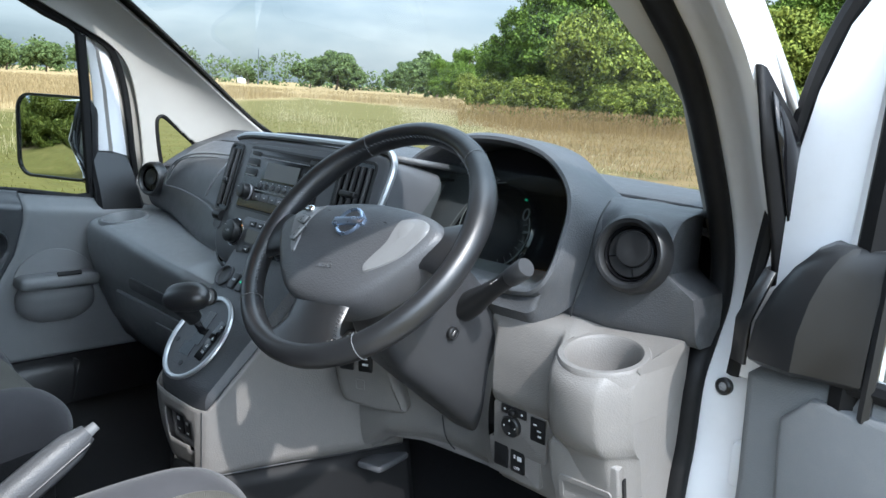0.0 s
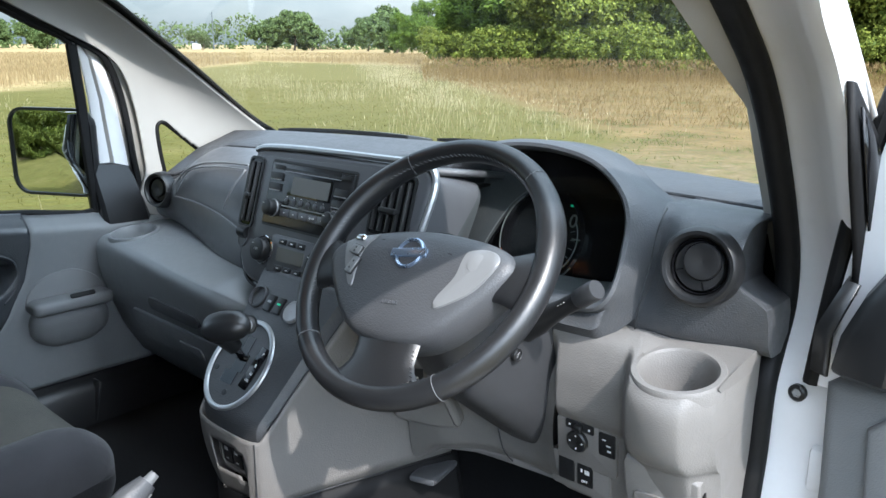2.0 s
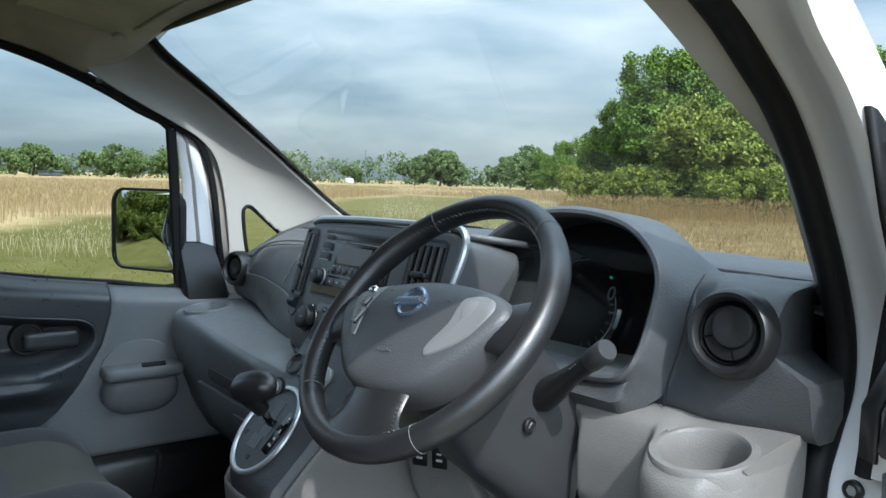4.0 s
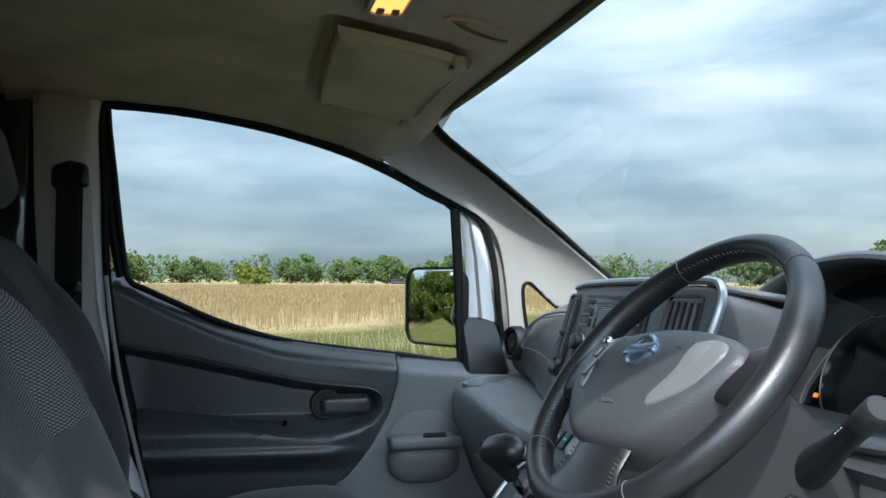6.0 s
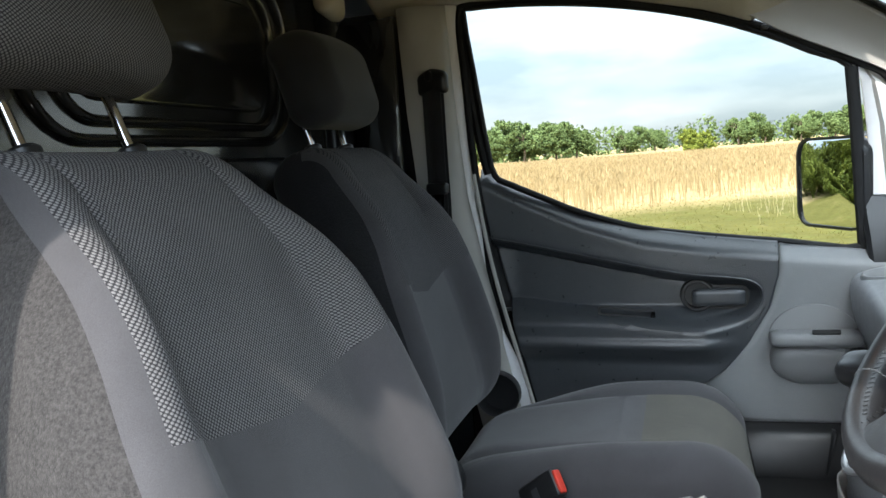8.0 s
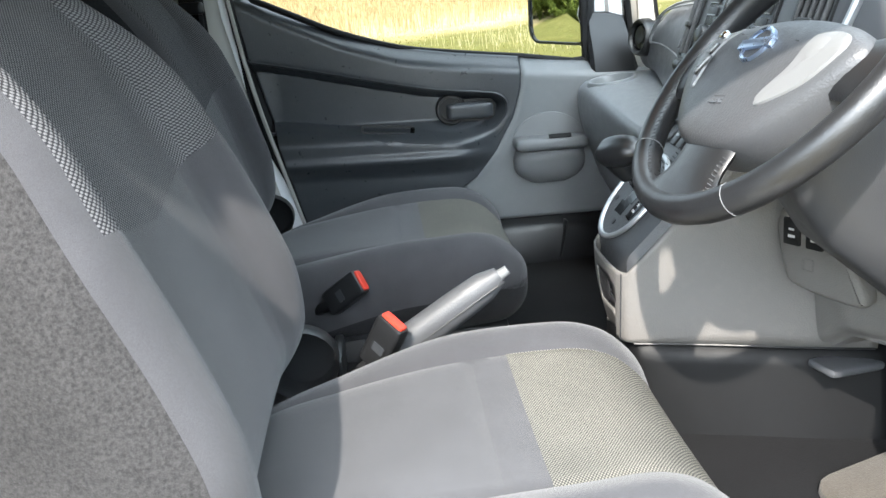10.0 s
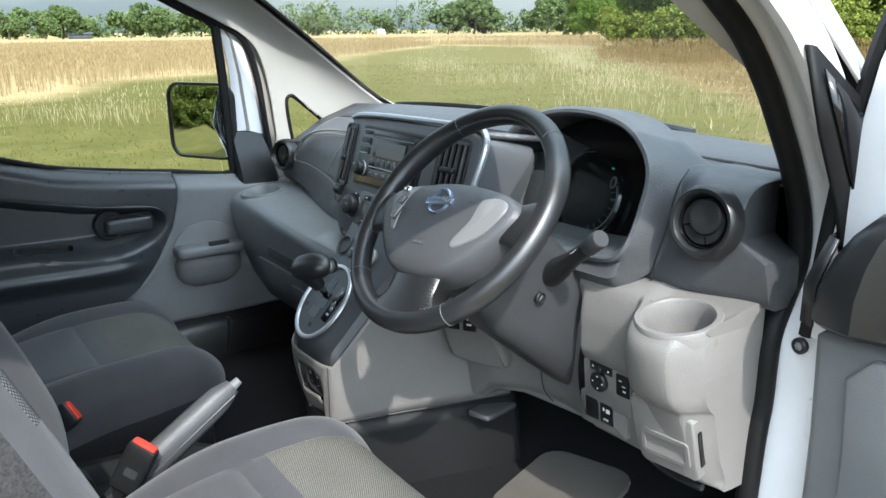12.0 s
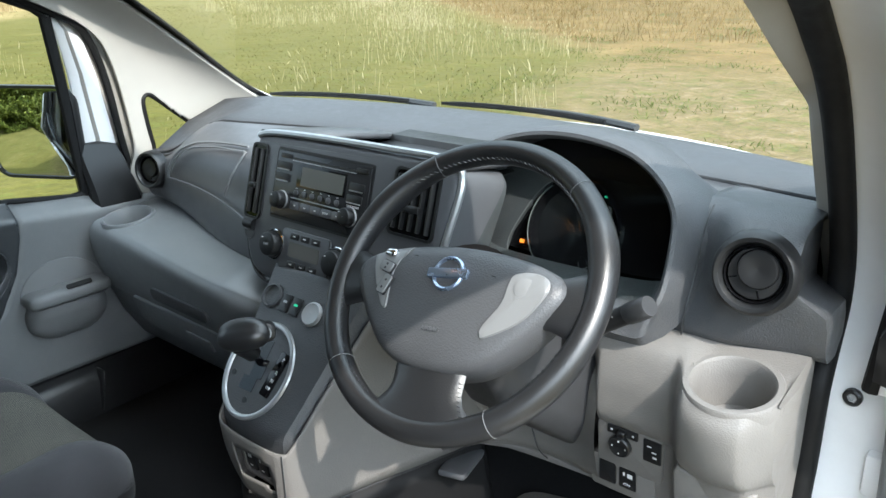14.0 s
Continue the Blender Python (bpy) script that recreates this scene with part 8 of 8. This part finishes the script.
    part("scroll_switch", softbox((0.020, 0.011, 0.010), 0.0045, 6, fr=f), M_CHROME, ob, "bright rocker switch")
    for k, (a, b, w, h) in enumerate(((-0.087, -0.012, 0.024, 0.013), (-0.078, -0.034, 0.016, 0.024))):
        f = Frame(FW.at(a, b, boss_h(a, b) + 0.0030), FW.x + 0.22 * FW.n - 0.15 * FW.y, FW.y + 0.22 * FW.x)
        part("button_gap", plate(f, rrect(w + 0.002, h + 0.002, 0.003), -0.002, 0.0005), M_BLACK, ob)
        s = part("button", plate(f, rrect(w, h, 0.003), -0.001, 0.0020, 0.0008), M_TRIM, ob, "silver thumb button")
        part("mark", plate(f.shift(0, h * 0.2, 0.002), rrect(0.003, 0.003, 0.001), 0, 0.0003), M_BLACK, s)
        part("mark", plate(f.shift(0, -h * 0.22, 0.002), rrect(0.003, 0.003, 0.001), 0, 0.0003), M_BLACK, s)
    # round emblem with a plain bar, and the embossed words below
    fe = Frame(FW.at(0.004, 0.000, 0.0325), FB.x + 0.06 * FB.y, FB.y)
    em = part("emblem", revolve(fe, [(0.0215, -0.003), (0.0215, 0.0015), (0.0195, 0.003), (0.0170, 0.0015), (0.0165, -0.001)], 44, caps=False), M_EMBLEM, ob, "chromed ring emblem with a bar")
    part("emblem_bar", plate(fe.shift(0, 0, 0.001), rrect(0.054, 0.0115, 0.0015), -0.003, 0.0028, 0.0008), M_EMBLEM, em)
    part("emblem_back", plate(fe, circle(0.0168, 32), -0.003, 0.0002), M_BOSS, em)
    fs = Frame(FB.at(0.002, -0.062, 0.0310), FB.x, FB.y - 0.04 * FB.n)
    part("lettering", text_bm(fs.shift(0, 0.0065), "SRS", 0.0075, 0.0006), M_STACK, boss)
    part("lettering", text_bm(fs.shift(0, -0.0065), "AIRBAG", 0.0075, 0.0006), M_STACK, boss)
    part("lettering_bar", plate(fs, rrect(0.022, 0.0008, 0.0003), -0.001, 0.0006), M_BOSS, boss)
    for sx in (-0.055, 0.062):
        part("cover_mark", plate(Frame(FW.at(sx, 0.012, boss_h(sx, 0.012)), FW.x, FW.y), rrect(0.006, 0.0012, 0.0004), -0.002, 0.0006), M_BLACK, boss)
    # spokes
    for sx in (-1, 1):
        rows = []
        for t in np.linspace(0, 1, 9):
            a = lerp(0.100, 0.168, t) * sx
            w = lerp(0.032, 0.028, t) + 0.012 * smooth(0.4, 1.0, t)
            th = lerp(0.012, 0.011, t)
            cb = lerp(-0.012, -0.010, t)
            dd = lerp(0.006, -0.001, t)
            rows.append([FB.at(a, cb + w * math.cos(q), dd + th * math.sin(q)) for q in np.linspace(0, 2 * math.pi, 16, endpoint=False)])
        part("spoke", loft(rows, closed=True, ends=True), M_LEATHER, ob)
    rows = []
    for t in np.linspace(0, 1, 9):
        b = lerp(-0.092, -0.172, t)
        w = lerp(0.050, 0.047, t) + 0.034 * smooth(0.35, 1, t) ** 2
        rows.append([FB.at(w * math.cos(q) - 0.06 * (b + 0.092), b, lerp(0.004, 0.0, t) + lerp(0.011, 0.013, t) * math.sin(q)) for q in np.linspace(0, 2 * math.pi, 16, endpoint=False)])
    part("spoke", loft(rows, closed=True, ends=True), M_LEATHER, ob, "broad stitched leather lower spoke")
    for sx in (-1, 1):
        bm = bmesh.new()
        for i in range(9):
            t = i / 8
            a = FB.at(sx * (0.046 + 0.014 * t * t) + 0.003, lerp(-0.118, -0.158, t), 0.011)
            tube([a, a + FW.x * 0.0022 * sx - FW.n * 0.004], 0.0006, 4, bm=bm)
        tagged(part("stitching", bm, M_LEATHER, ob), kind="stuff")
    # hub behind the cover
    part("hub", revolve(FW.shift(0, -0.025, -0.03), [(0.085, 0.012), (0.080, 0.0), (0.065, -0.025), (0.055, -0.04)], 32), M_BLACK, ob)


steering_wheel()


def column():
    ob = thing("steering_column", "dark grey plastic steering column shroud with stalk", "steering column", FW.at(0, -0.05, -0.2))
    rows = []
    for d, w, top, low in ((-0.050, 0.118, 0.050, -0.062), (-0.062, 0.130, 0.060, -0.078), (-0.10, 0.138, 0.066, -0.094), (-0.16, 0.142, 0.066, -0.108), (-0.24, 0.142, 0.060, -0.104), (-0.32, 0.140, 0.050, -0.100), (-0.40, 0.136, 0.040, -0.095)):
        h, cb = top - low, (top + low) / 2
        rows.append([FW.at(0.008 + p[0] * (1 - 0.30 * smooth(0.0, -0.5, p[1] / h)), cb + p[1], d) for p in rrect(w, h, 0.036, 5)])
    part("shroud", loft(rows, closed=True, ends=True), M_COLUMN, ob)
    fk = Frame(FW.at(0.0765, -0.027, -0.168), -FW.n, FW.y)
    k = part("ignition_lock", revolve(fk, [(0.0095, -0.004), (0.0095, 0.0012), (0.0078, 0.0022), (0.0070, 0.0008)], 24), M_BLACK, ob)
    part("key_slot", plate(fk.shift(0, 0, 0.0008), rrect(0.002, 0.009, 0.0006), 0, 0.0008), M_CHROME, k, "bright key slot")
    # right stalk: cone, neck, round cap
    a, b = Vector((0.4530, 0.1396, 1.0660)), Vector((0.5503, 0.1221, 1.1353))
    d = (b - a).normalized()
    st = part("stalk", tube([a - d * 0.030, a - d * 0.002, a + d * 0.018, a + d * 0.045, a + d * 0.084], [0.019, 0.018, 0.0150, 0.0120, 0.0116], 20), M_BLACK, ob, "black indicator stalk")
    part("stalk_end", tube([a + d * 0.084, a + d * 0.086, a + d * 0.116, a + d * 0.1195], [0.0118, 0.0130, 0.0134, 0.0120], 22), M_COLUMN, st, "ribbed round stalk end")
    for t in (0.052, 0.058, 0.064):
        part("mark", tube([a + d * t + FW.n * 0.0122 + FW.y * 0.004, a + d * t + FW.n * 0.0126 - FW.y * 0.004], 0.0004, 4), M_SATIN, st)


column()


def pedals():
    for x, w, nm in ((0.36, 0.085, "brake_pedal"), (0.50, 0.05, "accelerator_pedal")):
        ob = thing(nm, "black rubber foot pedal in the dark footwell", "pedal", (x, 0.45, 0.6))
        fr = Frame((x, 0.46, 0.70), (1, 0, 0), (0, 0.5, 1))
        part("pad", plate(fr, rrect(w, 0.06 if w > 0.06 else 0.14, 0.008), 0, 0.012, 0.004), M_RUBBER, ob)
        part("arm", tube([fr.at(0, 0.02, -0.005), (x, 0.52, 0.80), (x, 0.55, 0.95)], 0.009, 8), M_BLACK, ob)


pedals()


# ---------- roof fittings ----------
def sun_visor(side):
    s = side
    y0, y1 = -0.268, -0.060
    ob = thing("sun_visor", "beige-grey folded sun visor against the headliner", "sun visor", (s * 0.38, -0.15, 1.63), group="sun visors")

    def z(x, y):
        zc, ze, w = roof_z(0, y)
        return zc - (zc - ze) * (abs(x) / w) ** 5 - 0.013

    pts = VISOR_S
    rows = []
    for k, dz in ((1.0, 0.010), (1.0, 0.0), (0.985, -0.005), (0.94, -0.007), (0.5, -0.006), (0.05, -0.006)):
        rows.append([(s * (0.395 + (a - 0.395) * k), -0.155 + (b + 0.155) * k, z(0.395 + (a - 0.395) * k, -0.155 + (b + 0.155) * k) + dz) for a, b in pts])
    part("panel", loft(rows, closed=True, ends=True), M_VISOR, ob)
    part("rod", tube([(s * 0.20, -0.047, z(0.2, -0.05) + 0.001), (s * 0.58, -0.058, z(0.58, -0.06) + 0.001)], 0.0045, 8), M_BEIGE, ob)
    part("clip", softbox((0.030, 0.026, 0.024), 0.006, 6, fr=Frame((s * 0.196, -0.062, z(0.196, -0.06)), (1, 0, 0), (0, 1, 0))), M_BEIGE, ob)
    part("clip_slot", box((s * 0.196 - 0.010, -0.078, z(0.196, -0.06) - 0.013), (s * 0.196 + 0.010, -0.070, z(0.196, -0.06) - 0.006), 0.002), M_GLOSS, ob)
    part("pivot", softbox((0.040, 0.03, 0.022), 0.008, 6, fr=Frame((s * 0.592, -0.072, z(0.592, -0.07) + 0.003), (1, 0, 0), (0, 1, 0))), M_BEIGE, ob)
    part("pull_tab", softbox((0.05, 0.012, 0.008), 0.003, 4, fr=Frame((s * 0.54, -0.058, z(0.54, -0.06) - 0.004), (1, 0, 0), (0, 1, 0))), M_LINER, ob)


sun_visor(-1)
sun_visor(1)


def roof_lamp():
    fr = Frame((-0.010, -0.215, 1.664), (1, 0, 0), (0, -1, 0))
    ob = thing("roof_lamp", "amber-lit interior lamp set in the headliner", "lamp", (-0.010, -0.215, 1.66))
    part("bezel", frame_ring(fr, rrect(0.150, 0.066, 0.018), rrect(0.132, 0.050, 0.012), -0.006, 0.006), M_BEIGE, ob)
    part("lens", plate(fr, rrect(0.132, 0.050, 0.012), -0.004, 0.003, 0.002), M_AMBER, ob, "glowing amber lens")
    for b in (-0.014, 0.010):
        part("switch", plate(fr.shift(-0.052, b, 0.003), rrect(0.020, 0.012, 0.003), -0.004, 0.004, 0.001), M_BLACK, ob)
    # moulded grip behind the windscreen header
    fg = Frame((-0.045, -0.068, 1.6395), (-0.12, 1, -0.24), (1, 0.12, 0))
    g = thing("header_pocket", "moulded pocket in the headliner behind the windscreen", "headliner pocket", fg.at(0, 0))
    part("rim", frame_ring(fg, circle(0.060, 32, 1.0, 0.52), circle(0.050, 32, 1.0, 0.42), -0.012, 0.005), M_LINER, g)
    # flat dark plate instead of a hollow: the recess's shade is its colour
    part("cup", plate(fg, circle(0.052, 32, 1.0, 0.44), -0.012, 0.002), M_INSERT, g)
    part("tongue", plate(fg.shift(0.008, 0.006, 0.0), circle(0.036, 24, 1.0, 0.30), -0.006, 0.0035, 0.001), M_BEIGE, g)
    # padded handle at the rear corner of the headliner
    h = thing("liner_corner", "pale moulded end cap at the headliner's rear corner", "headliner trim", (-0.60, -0.96, 1.66))
    part("cap", softbox((0.15, 0.045, 0.10), 0.022, 10, fr=Frame((-0.565, -0.955, 1.658), (1, 0.2, 0), (-0.2, 1, 0))), M_LINER, h)


roof_lamp()
